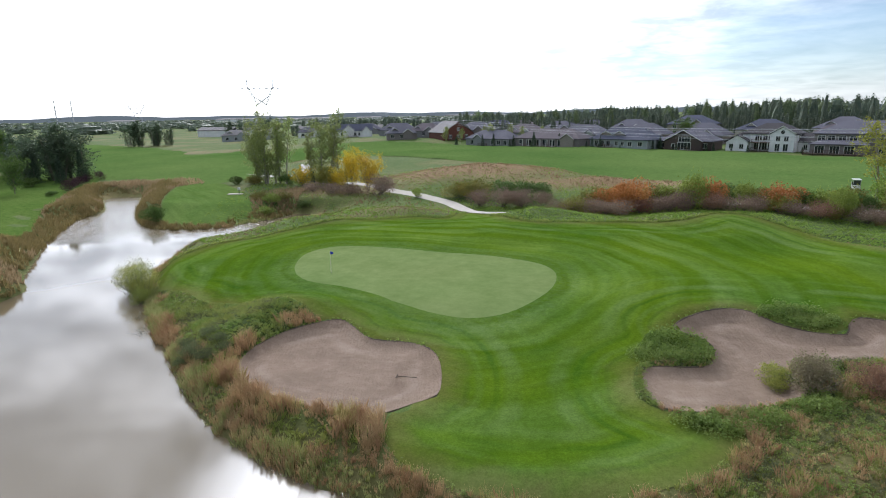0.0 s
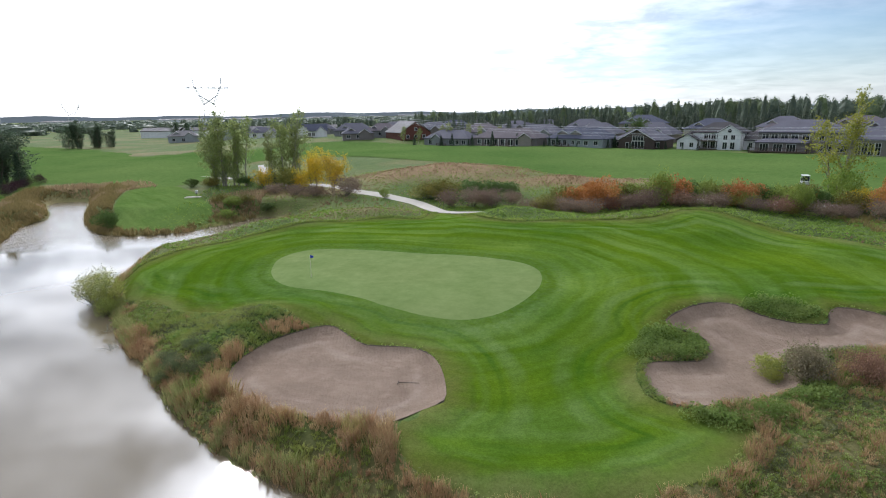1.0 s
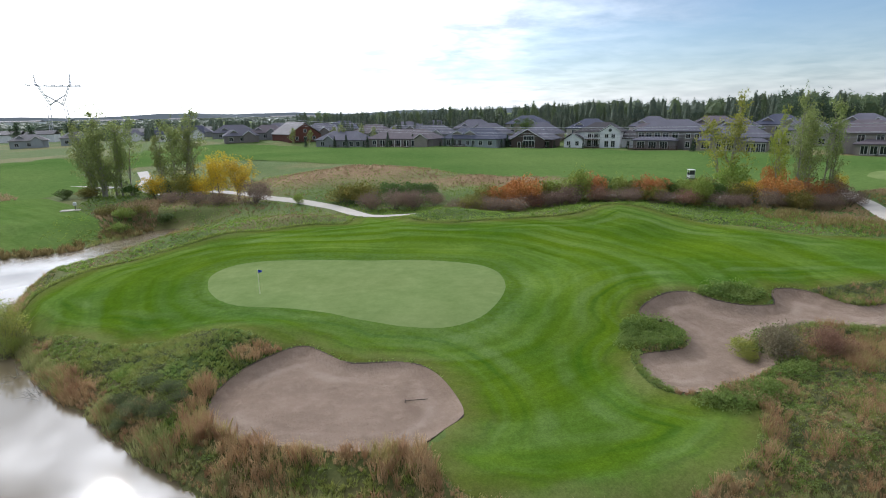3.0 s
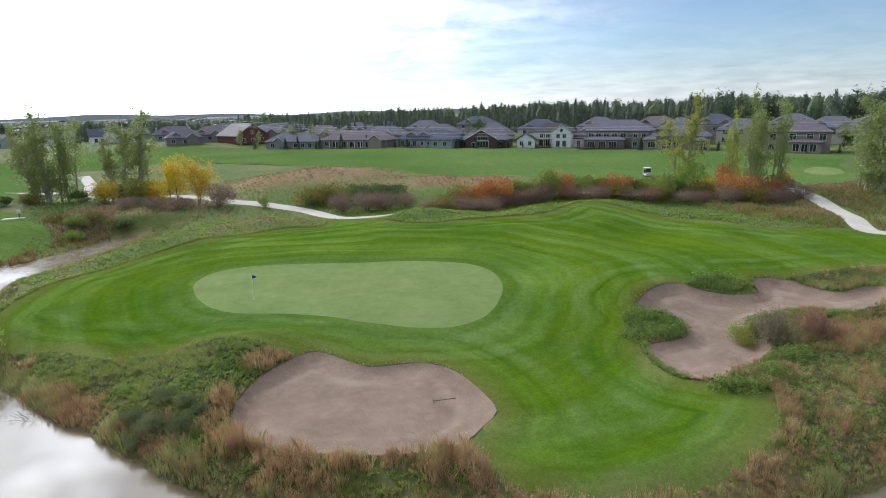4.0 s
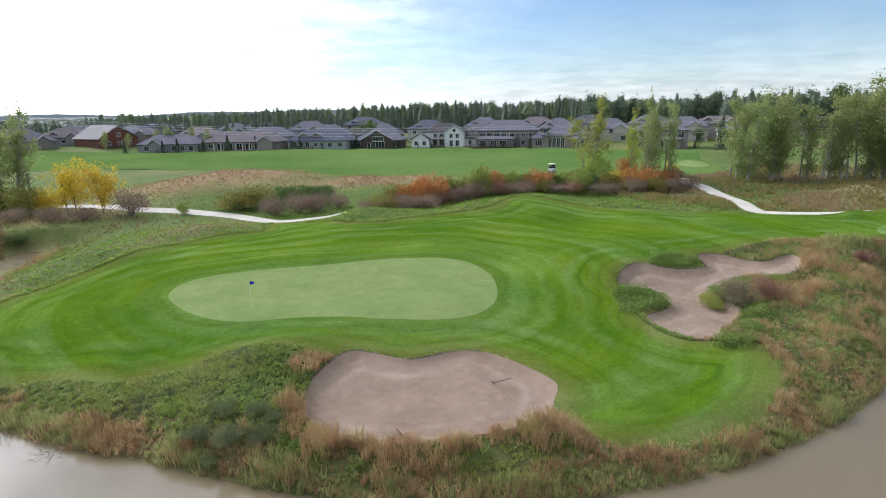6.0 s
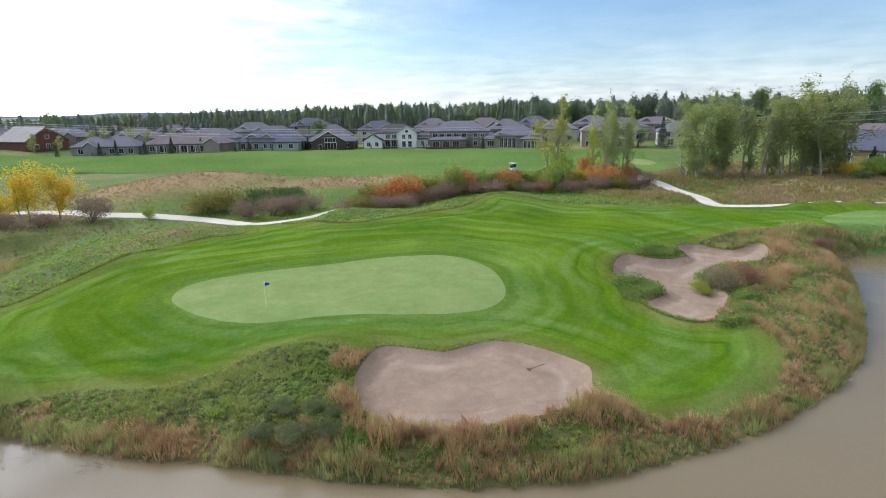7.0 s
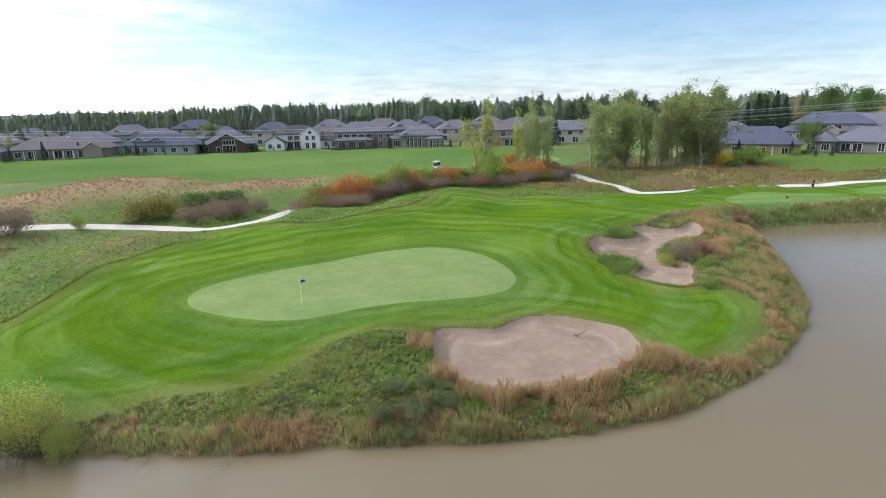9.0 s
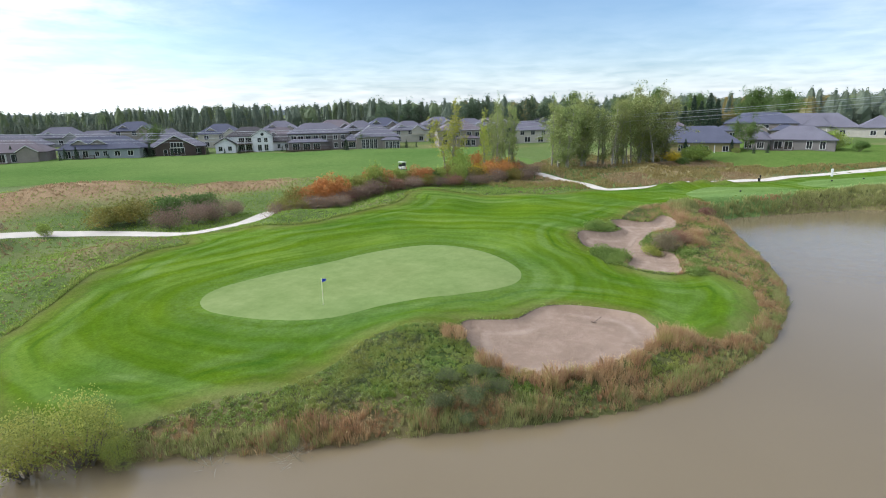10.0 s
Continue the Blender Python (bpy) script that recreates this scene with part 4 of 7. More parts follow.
def build_rough_plants():
    x, y = scatter(-36, 48, 17, 100, 23.0)
    s = signed(shore, x, y)
    m = signed(mown, x, y)
    ba, bb = signed(bunker_a, x, y), signed(bunker_b, x, y)
    ok = ((y < 64) | (rng.uniform(0, 1, len(x)) < 0.30)) & (s > -0.15) & (m > 0.05) & ~((y > 62) & (s > 3.2) & (x > -32) & (y < 92)) & (ba > 0.0) & (bb > -0.05) & ~((y > 62) & (s > 6.5)) & ~((x > 40) & (y > 36))
    x, y, s, m, ba = x[ok], y[ok], s[ok], m[ok], ba[ok]
    # dry growth hugs the sand, the edge of the turf and the water
    dryness = bumps(x, y, ((-11, 29.6, 5, 2.2, 0.75), (-3, 25, 5, 1.6, 0.6), (-10.4, 41.4, 1.5, 0.9, 1.1), (28, 27, 6, 2.6, 0.95), (37, 29, 5, 4, 0.95), (33, 22, 9, 2.0, 0.45), (44, 30, 3, 4, 0.75), (14, 20.3, 7, 1.4, 0.5), (-30, 80, 2.2, 20, 0.45)))
    hug = np.exp(-((ba - 0.5) / 1.0) ** 2) * ((x < -11.6) | (y < 32)) * (y < 38.5)
    skirt = 0.75 * np.exp(-((m - 0.6) / 0.7) ** 2) * (y < 28) * (x > -4)
    dryness = np.maximum(np.maximum(dryness, 1.05 * hug), np.maximum(skirt, 0.50 * (1 - ease(s, 0.8, 3.0))))
    swell, tone = lattice(x, y, 1.5, 11), lattice(x, y, 2.4, 12)
    own = rng.uniform(0, 1, len(x))
    mixed = rng.uniform(0, 1, len(x))
    dryness = np.maximum(dryness, 0.34 * (x > 14))
    score = dryness + 0.70 * (tone - 0.5) + np.where(x > 14, 0.75, 0.45) * (mixed - 0.5)
    dry = score > 0.54
    edge = (s < 1.1) & ~dry
    tall = (0.26 + 0.80 * swell ** 1.4) * np.where(ba < 2.0, 1.1, 0.85)
    warm = 0.2 + 0.6 * lattice(x, y, 1.1, 13) + 0.5 * (own - 0.36)
    keep = dry & (own < 0.72)
    for sel, mat, lab in ((keep & (warm < 0.42), DRY_BLADE, "tall tawny dry grass on the pond bank"), (keep & (warm >= 0.42) & (warm < 0.68), RED_BLADE, "tall russet dry grass beside the bunker"), (keep & (warm >= 0.68), STRAW_BLADE, "tall straw-coloured grass going to seed on the bank")):
        stuff("dry_grass", [tufts(x[sel], y[sel], tall[sel], 0.42, 16, 0.020)], mat, lab, "grass")
        stuff("seed_heads", [plumes(x[sel], y[sel], tall[sel], 13, 0.050)], mat, "feathery seed heads of tall dry grass", "grass")
    stuff("bank_reeds", [tufts(x[edge], y[edge], (0.28 + 0.62 * swell)[edge], 0.35, 17, 0.020)], PALE_REED, "yellow-green reeds along the water's edge", "reeds")
    green = ~dry & (s > 0.7)
    g = green & (own < 0.62)
    stuff("rough_grass", [tufts(x[g], y[g], (0.12 + 0.30 * swell)[g], 0.9, 9, 0.045)], GREEN_BLADE, "uneven green rough grass on the bank", "grass")
    # broad-leaved weeds in billowing clumps, each patch with a green of its own
    leafy = lattice(x, y, 2.0, 14)
    w = green & (own > 0.35) & (leafy + 0.35 * (x > 14) + 0.12 * (x < -10) > 0.30)
    r = np.where(x < -9, 0.17 + 0.20 * swell ** 1.5, 0.20 + 0.38 * swell ** 1.5)
    kind = lattice(x, y, 1.7, 15) + 0.6 * (mixed - 0.5) + 0.10 * (x < 5) + 0.30 * (x > 14)
    for lo, hi, mat, lab in ((-9, 0.46, WEED_LEAF, "bushy bright green weeds in the rough"), (0.46, 0.80, PALE_WEED, "clumps of broad-leaved grey-green weeds in the rough"), (0.80, 9, BRAMBLE_LEAF, "dark bramble clumps in the rough")):
        q = w & (kind > lo) & (kind <= hi)
        stuff("weeds", [weeds(x[q], y[q], r[q], 26, 0.088)], mat, lab, "weeds")
    # dense green fingers of growth inside the winding bunker
    x, y = scatter(11, 34, 25, 44, 14.0)
    b = signed(bunker_b, x, y)
    where = bumps(x, y, ((16.4, 34.8, 2.4, 1.9, 1.0), (14.6, 34.2, 2.0, 1.0, 0.7), (27.2, 37.4, 1.9, 1.3, 1.0), (25.6, 38.6, 1.6, 1.0, 0.8), (16, 26.2, 3.0, 0.9, 1.0), (21, 27.2, 1.5, 0.9, 0.8), (23.6, 31.0, 1.2, 1.3, 0.9)))
    k = (b > -0.3) & (where > 0.40)
    stuff("weeds", [weeds(x[k], y[k], (0.3 + 0.75 * lattice(x, y, 1.2, 16))[k], 34, 0.15)], WEED_LEAF, "thick green weeds growing at the bunker's edge", "weeds")
    # overhanging fringe of grass round the bunkers
    for edge in (bunker_a, bunker_b):
        near = np.repeat(edge, 9, 0) + rng.normal(size=(len(edge) * 9, 2)) * 0.3
        d = signed(edge, near[:, 0], near[:, 1])
        lift = height(near[:, 0], near[:, 1] + 0.8) - height(near[:, 0], near[:, 1] - 0.8)
        q = near[(d > -0.02) & (d < 0.35) & (lift > 0.03)]
        stuff("fringe_grass", [tufts(q[:, 0], q[:, 1], rng.uniform(0.07, 0.17, len(q)), 1.0, 8, 0.035)], TURF_BLADE, "short shaggy grass fringe round the bunker", "grass")
    # the uncut edge of the rough along the ridge
    line = np.repeat(mown[(mown[:, 1] > 60) & (mown[:, 0] < 44)], 26, 0)
    line = line + rng.normal(size=line.shape) * 0.32
    q = line[(signed(mown, line[:, 0], line[:, 1]) > 0.02) & (np.hypot(line[:, 0] - 6.2, line[:, 1] - 87) > 3.0)]
    stuff("ridge_grass", [tufts(q[:, 0], q[:, 1], rng.uniform(0.16, 0.36, len(q)), 0.7, 8, 0.05)], GREEN_BLADE, "uncut green grass edging the mown turf", "grass")
    # short grass on the ridge behind the green
    x, y = scatter(-34, 66, 44, 94, 8.0)
    m, s = signed(mown, x, y), signed(shore, x, y)
    road = np.minimum(away(path_lines[0], x, y, False), away(path_lines[1], x, y, False))
    k = (m > -0.1) & (s > 3) & (road > 1.5) & (y > 0.9 * (70 - x) - 20) & ((x < 43) | (y > 46)) & (m < 14)
    x, y = x[k], y[k]
    tan = bumps(x, y, ((-4, 89, 8, 3.5, 0.9), (-17, 83, 8, 4, 0.8), (50, 52, 10, 4, 0.5), (-26, 78, 4, 12, 0.5)))
    t = tan > rng.uniform(0, 1, len(x))
    stuff("ridge_grass", [tufts(x[~t], y[~t], rng.uniform(0.10, 0.22, (~t).sum()) * (0.5 + 1.3 * lattice(x[~t], y[~t], 1.3, 19)), 1.0, 8, 0.07)], TURF_BLADE, "short shaggy green grass on the ridge", "grass")
    stuff("ridge_grass", [tufts(x[t], y[t], rng.uniform(0.10, 0.24, t.sum()), 0.8, 7, 0.05)], MEADOW_BLADE, "short straw-coloured grass on the ridge", "grass")
    # brown meadow on the mounds beyond the path
    x, y = scatter(-40, 62, 92, 140, 2.2)
    road = away(path_lines[0], x, y, False)
    far = inside(smooth(FAR_EAST, step=3), x, y)
    br = bumps(x, y, ((12, 125, 17, 7, 1.0), (-8, 128, 12, 6, 0.7), (38, 111, 15, 5, 0.95), (26, 116, 12, 4, 0.7), (-18, 114, 14, 6, 0.9), (-12, 101, 9, 4, 0.8), (2, 113, 16, 3, 0.4)))
    k = (road > 1.7) & ~far & (br > rng.uniform(0, 0.9, len(x))) & (signed(shore, x, y) > 1)
    stuff("meadow_grass", [tufts(x[k], y[k], (0.12 + 0.38 * lattice(x, y, 3.0, 17))[k], 0.8, 8, 0.06)], MEADOW_BLADE, "russet meadow grass on mounds beyond the path", "grass")
    k2 = (road > 1.7) & ~far & ~k & (signed(shore, x, y) > 1)
    stuff("meadow_grass", [tufts(x[k2], y[k2], rng.uniform(0.12, 0.3, k2.sum()), 0.9, 6, 0.08)], TURF_BLADE, "green meadow grass between the mounds", "grass")
    # banks across the water
    x, y = scatter(-92, -26, 50, 140, 5.0)
    s = signed(shore, x, y)
    tee = signed(smooth(TEE_WEST), x, y)
    lawn = inside(smooth(LAWN_WEST, step=3), x, y)
    k = (s > 0) & (s < 13) & ~lawn & (tee > 0.3) & ((x < -34) | (y > 97)) & (rng.uniform(0, 1, len(x)) < 1.1 - s / 16)
    x, y, s = x[k], y[k], s[k]
    yel = blotch(x, y, 3.0, 4) > 0.5 + 0.05 * (s - 4)
    stuff("bank_reeds", [tufts(x[yel], y[yel], rng.uniform(0.4, 0.95, yel.sum()), 0.4, 10, 0.08)], SEDGE_BLADE, "yellow-green reeds on the far bank", "reeds")
    stuff("bank_reeds", [tufts(x[~yel], y[~yel], rng.uniform(0.4, 0.95, (~yel).sum()), 0.4, 10, 0.075)], MEADOW_BLADE, "brown dry reeds on the far bank", "reeds")
    # east bank and the strip between path and lawns
    x, y = scatter(42, 78, -8, 34, 9.0)
    s, m = signed(shore, x, y), signed(mown, x, y)
    k = (s > -0.3) & (m > 0.0) & (s < 5.0)
    x, y, s = x[k], y[k], s[k]
    br = (blotch(x, y, 2.5, 8) > 0.62) & (s > 1.5)
    stuff("bank_reeds", [tufts(x[~br], y[~br], rng.uniform(0.4, 1.05, (~br).sum()), 0.35, 11, 0.05)], PALE_REED, "tall pale green reeds at the pond's edge", "reeds")
    stuff("bank_reeds", [tufts(x[br], y[br], rng.uniform(0.3, 0.6, br.sum()), 0.4, 11, 0.06)], RED_BLADE, "low russet grass behind the reeds", "grass")
    x, y = scatter(54, 122, -14, 66, 2.8)
    m = signed(mown, x, y)
    road = away(path_lines[1], x, y, False)
    lawn = inside(smooth(LAWN_EAST, step=3), x, y)
    far = inside(smooth(FAR_EAST, step=3), x, y)
    k = (m > 0.5) & (road > 1.7) & ~lawn & ~far & (x + 0.9 * y > 82)
    x, y = x[k], y[k]
    c = blotch(x, y, 4.0, 3)
    for lo, hi, mat, lab in ((-1, 0.60, SEDGE_BLADE, "straw and olive tall grass beneath the poplars"), (0.60, 2, MEADOW_BLADE, "russet tall grass between path and lawn")):
        q = (c > lo) & (c <= hi)
        stuff("meadow_grass", [tufts(x[q], y[q], (0.15 + 0.7 * lattice(x, y, 3.0, 18))[q], 0.5, 7, 0.09)], mat, lab, "grass")


build_rough_plants()


def build_trees():
    pop = [build_tree("poplar", "tall green poplar with pale upright stems", 16, 9.5, POPLAR_LEAF, PALE_BARK, 8200, 0.30, 4, 0.03),
           build_tree("poplar", "tall green poplar with a ragged crown", 16, 8.5, POPLAR_LEAF, PALE_BARK, 7000, 0.30, 3, 0.05),
           build_tree("poplar", "slender yellow-green poplar rising from the hedge", 16, 6.5, POPLAR_PALE, PALE_BARK, 5600, 0.28, 3, 0.10),
           build_tree("poplar", "slender grey-green poplar in the row", 16, 7.0, POPLAR_LEAF, PALE_BARK, 4800, 0.30, 3, 0.08)]
    for k, x, y, hgt, wide in ((0, -37.5, 128.5, 17, 1.05), (1, -40.5, 129.5, 14.5, 0.9), (1, -34.6, 127.5, 15.5, 0.85), (1, -24.6, 127, 17, 1.0), (3, -22.0, 125.5, 13.5, 0.95), (3, -27.2, 127.6, 12, 0.9),
                               (2, 63.6, 76, 16.5, 1.05), (1, 70.4, 67.2, 16.5, 0.72), (2, 67.6, 69.4, 14.2, 0.6), (3, 74.0, 66.2, 15.5, 0.72), (3, 72.2, 68.8, 14.0, 0.7),
                               (0, 83, 56.5, 16.5, 1.1), (1, 86.5, 58.5, 15.5, 1.1), (0, 88.5, 53.5, 16.2, 1.0), (3, 92, 52.5, 16, 1.1), (3, 94, 49.5, 14.5, 1.0), (3, 96.3, 47.2, 16.2, 1.1), (3, 98, 44, 15.8, 1.1),
                               (1, 101.5, 42, 16.5, 1.1), (0, 104, 38.5, 19.5, 1.25), (1, 107.6, 36.0, 19, 1.2), (3, 99.5, 47.5, 16, 1.1), (0, 109.5, 41, 17, 1.1), (3, 91, 57.5, 15, 1.0)):
        s = hgt / 16
        stand(pop[k], x, y, s * wide, tall=1 / wide)
    dk = [build_tree("tree", "tall dark green shelterbelt tree behind the houses", 20, 10, DARK_LEAF, BARK, 5200, 0.55, 4, 0.02, 0.45, clump=1.5),
          build_tree("tree", "broad green tree behind the houses", 18, 13, ROUND_LEAF, BARK, 6000, 0.55, 2, 0.04, 0.3, clump=1.6)]
    for k, x, y, hgt, wide in ((0, 174, 158, 20, 1.2), (0, 181, 150, 19, 1.2), (0, 186, 146, 18, 1.2), (0, 207, 133, 20, 1.2), (0, 211, 127, 21, 1.2), (0, 221, 112, 19, 1.2), (0, 227, 105, 20, 1.2), (0, 229, 98, 21, 1.2), (0, 212, 86, 18, 1.2),
                               (1, 233, 86, 21, 1.1), (1, 226, 66, 18, 1.0), (0, 200, 70, 20, 1.0), (1, 235, 48, 22, 0.9), (0, 214, 46, 17, 1.1), (1, 225, 30, 19, 1.0), (1, 238, 12, 21, 1.2), (1, 246, -2, 20, 1.2), (0, 200, 40, 16, 1.0),
                               (0, -95, 150, 17, 1.3), (0, -101, 153, 16.5, 1.3), (0, -108, 150, 15, 1.3), (0, -113, 158, 15, 1.0), (0, -121, 160, 14, 1.0), (1, -128, 155, 15, 0.8), (0, -134, 150, 15, 1.0), (0, -119, 146, 13, 0.9), (0, -98, 147, 14, 1.5), (0, -105, 146, 13, 1.5), (0, -126, 148, 14, 1.0), (1, -116, 152, 14, 0.8), (1, -139, 156, 14, 0.9),
                               (0, -149, 290, 16, 1.2), (0, -143, 294, 14, 1.2), (0, -153, 288, 15, 1.2), (0, -138, 297, 11, 1.2), (0, -146, 300, 13, 1.3), (0, -128, 358, 14, 0.9), (0, -122, 362, 13, 0.9), (0, -101, 350, 15, 1.1), (0, -97, 352, 13, 1.0), (0, -60, 372, 13, 0.9), (0, -44, 380, 12, 0.9)):
        s = 0.86 * hgt / (20, 18)[k]
        stand(dk[k], x, y, s * wide, tall=1 / wide)
    fir = build_fir("fir_tree", "dark green pointed fir tree by gardens", 8, 4.0)
    for x, y, hgt in ((-93, 140, 7), (-100, 141, 7.5), (-104, 139, 6), (-89.5, 143, 8), (-25.5, 118.5, 3.6), (-21, 119, 3.0), (57, 199, 3.6), (59.4, 197.4, 4.0), (69.8, 189, 3.0), (77, 188, 4.6), (74, 186.5, 3.4), (31, 213, 4.5), (38, 209, 5.5), (47, 207, 5), (20, 222, 4.5),
                      (24, 219, 5), (10, 232, 4), (113, 31.5, 5.5), (123, 20.5, 3.6), (118, 15.5, 2.2), (121, 12.2, 2.6), (113, 137, 3.8), (115, 139, 4.2), (79.5, 181, 2.2), (89.6, 176.6, 2.6), (93.5, 173, 1.8), (96.6, 169.6, 2.4), (107.5, 160.4, 2.0), (110, 157.4, 2.6), (120.5, 142.6, 2.2), (131.6, 124.4, 3.0), (134, 121.6, 2.2), (64, 189.6, 1.8), (54.6, 197.4, 2.4), (36.6, 206.6, 2.2), (29.6, 213.4, 2.8), (140.5, 103.5, 2.2), (146.4, 98.4, 2.6), (210, 33, 16), (206, 30, 14), (213, 27, 17), (218, 24, 15), (203, 36, 13), (150, 92, 10), (88, 178, 2.4)):
        stand(fir, x, y, hgt / 8)
    rnd = build_tree("garden_tree", "small round green garden tree on a lawn", 7, 6.4, ROUND_LEAF, BARK, 4200, 0.27, 1, 0.2, 0.3)
    for x, y, hgt in ((-93, 124, 7), (127, 16.5, 6.4), (122, 137, 4.2), (150, 99, 5), (176, 150, 6), (139, 140, 6), (93, 205, 8), (160, 18, 6)):
        stand(rnd, x, y, hgt / 7)
    yel = build_tree("yellow_tree", "small bright yellow autumn tree among shrubs", 7, 6.2, YELLOW_LEAF, BARK, 5200, 0.25, 2, 0.2, 0.3, clump=1.3)
    for x, y, hgt in ((-13.5, 111.5, 6.6), (-17.2, 113.2, 6.8)):
        stand(yel, x, y, hgt / 7)
    for ob in (*pop, *dk, fir, rnd, yel):
        drop(ob)
    young = build_tree("young_poplar", "slender young poplar on the lawn by houses", 8, 3.4, POPLAR_LEAF, PALE_BARK, 900, 0.36, 1, 0.12)
    for x, y, hgt in ((21.7, 241, 7.5), (25, 229.5, 9), (32.7, 232, 8.5), (36.5, 227, 7.5), (43, 224, 7.5), (12, 240, 6.5), (6, 246, 7)):
        stand(young, x, y, hgt / 8)
    drop(young)
    pat = {"purple": build_shrub("shrub", "purple-grey twiggy shrub in the hedge", 3, 4.6, PURPLE_LEAF, 3000, 0.15, 14, twiggy=True),
           "russet": build_shrub("shrub", "red-brown twiggy shrub in the hedge", 3, 4.0, RUSSET_LEAF, 2600, 0.15, 14, twiggy=True),
           "orange": build_shrub("shrub", "orange-red autumn shrub in the hedge", 3, 4.2, ORANGE_LEAF, 2600, 0.22),
           "olive": build_shrub("shrub", "olive-green shrub turning brown in autumn", 3, 4.2, OLIVE_LEAF, 2600, 0.22),
           "lime": build_shrub("shrub", "bright yellow-green leafy shrub", 3.2, 3.6, LIME_LEAF, 2400, 0.21),
           "green": build_shrub("shrub", "dark green leafy shrub", 3, 4.0, ROUND_LEAF, 2600, 0.22),
           "maroon": build_shrub("shrub", "clipped dark maroon garden shrub", 2.2, 2.8, MAROON_LEAF, 1500, 0.14),
           "yellow": build_shrub("shrub", "golden yellow autumn leaved shrub", 3, 3.8, YELLOW_LEAF, 1900, 0.18)}
    rows = (("purple", -10.6, 106.6, 4.0, 1.0), ("purple", -16.5, 107.8, 2.2, 1.4), ("purple", -20.5, 109.5, 2.2, 1.4), ("purple", -24, 112, 2.0, 1.4), ("yellow", -27.5, 120, 4.5, 0.9), ("olive", -23.5, 118, 4.8, 1.0), ("yellow", -20, 116, 4.0, 0.8), ("lime", -29, 122, 3.4, 0.9),
            ("olive", 4.6, 103.0, 3.2, 1.2), ("olive", 8.4, 102, 4.0, 1.0), ("green", 12.5, 101.5, 3.4, 1.2), ("green", 16.3, 100.2, 3.2, 1.2), ("green", 19.5, 99.2, 2.8, 1.1), ("purple", 8.3, 95.2, 3.0, 0.95), ("purple", 12.0, 94.6, 3.4, 1.0), ("purple", 15.6, 94.0, 3.3, 1.0), ("purple", 18.6, 93.6, 2.8, 0.9),
            ("lime", -3, 104.4, 1.9, 0.8), ("lime", -30.8, 100.2, 1.6, 1.5), ("lime", -30.5, 104.2, 1.9, 1.5), ("olive", -33.2, 107.5, 1.8, 1.4), ("green", -25, 104.5, 1.5, 1.6), ("olive", -29, 105.5, 1.6, 1.4), ("green", -48.5, 94.5, 3.2, 0.9), ("olive", -41, 127, 2.2, 1.2), ("green", -45, 126.5, 2.0, 1.2), ("green", -33, 125.5, 2.2, 1.2),
            ("maroon", -83.5, 127, 2.0, 1.0), ("maroon", -85, 131.5, 2.3, 1.1), ("maroon", -86, 135.5, 2.3, 1.1), ("maroon", -86.6, 139.6, 2.3, 1.0), ("maroon", -87.5, 146.5, 2.3, 1.0), ("green", -82, 119.6, 1.2, 1.5), ("green", -98, 136, 2.4, 1.2), ("green", -91, 147, 2.2, 1.2),
            ("lime", 109, 28.5, 4.5, 1.2), ("lime", 106.3, 30, 4.2, 1.1), ("yellow", 104.5, 33.5, 3.2, 1.0), ("lime", 119.4, 19.5, 1.6, 1.1), ("green", 98, 31, 2.2, 1.1), ("lime", 136, -4, 5.5, 1.0), ("green", 131, -9, 3, 1.0))
    for k, x, y, hgt, wide in rows:
        base = {"maroon": 2.2, "lime": 3.2}.get(k, 3.0)
        stand(pat[k], x, y, hgt / base * wide, tall=1 / wide)
    # hedge behind the ridge: a purple row in front, autumn colours behind it
    front = smooth([(22, 82), (28, 79.2), (34, 77.8), (41, 75.6), (48, 71.6), (54, 67.4), (60, 63.8), (66, 61.2), (71.5, 60.6)], False, 2.0)
    for i, (x, y) in enumerate(front):
        k = "purple" if rng.uniform() < 0.6 else ("olive", "russet", "russet")[i % 3]
        stand(pat[k], x + rng.uniform(-0.8, 0.8), y + rng.uniform(-1.0, 1.0), rng.uniform(0.62, 1.0), tall=rng.uniform(0.8, 1.1))
    back = smooth([(25, 85.5), (31, 83.2), (38, 81.6), (45, 78.4), (51, 74.5), (57, 70.5), (62, 67.8), (67, 65), (72, 63.2)], False, 2.0)
    tones = ["olive", "orange", "orange", "orange", "olive", "lime", "green", "olive", "orange", "green", "lime", "olive", "olive", "orange", "green", "lime", "olive", "green", "olive", "lime", "yellow", "orange", "russet", "orange", "russet", "russet"]
    for i, (x, y) in enumerate(back):
        k = tones[int(i * len(tones) / len(back))]
        s = rng.uniform(0.92, 1.22) * (1.2 if k == "orange" else 1.0)
        stand(pat[k], x + rng.uniform(-0.6, 0.6), y + rng.uniform(-1, 1), s, tall=rng.uniform(0.95, 1.2))
    stand(pat["orange"], 70.7, 72.6, 0.8, tall=2.0, label="tall orange-leaved shrub between the poplars")
    stand(pat["yellow"], 78.6, 67.6, 0.7, tall=1.5)
    stand(pat["lime"], 37.5, 78.6, 1.1, tall=1.5)
    stand(pat["lime"], 52.5, 69.2, 0.9, tall=1.5)
    stand(pat["lime"], 62.3, 72.6, 1.3, tall=1.3, label="bright lime-yellow shrub at the poplar's foot")
    for x, y, k, sc in ((19.6, 85.0, "purple", 0.85), (21.6, 83.6, "purple", 0.8), (22.4, 86.6, "olive", 0.95)):
        stand(pat[k], x, y, sc)
    for ob in pat.values():
        drop(ob)
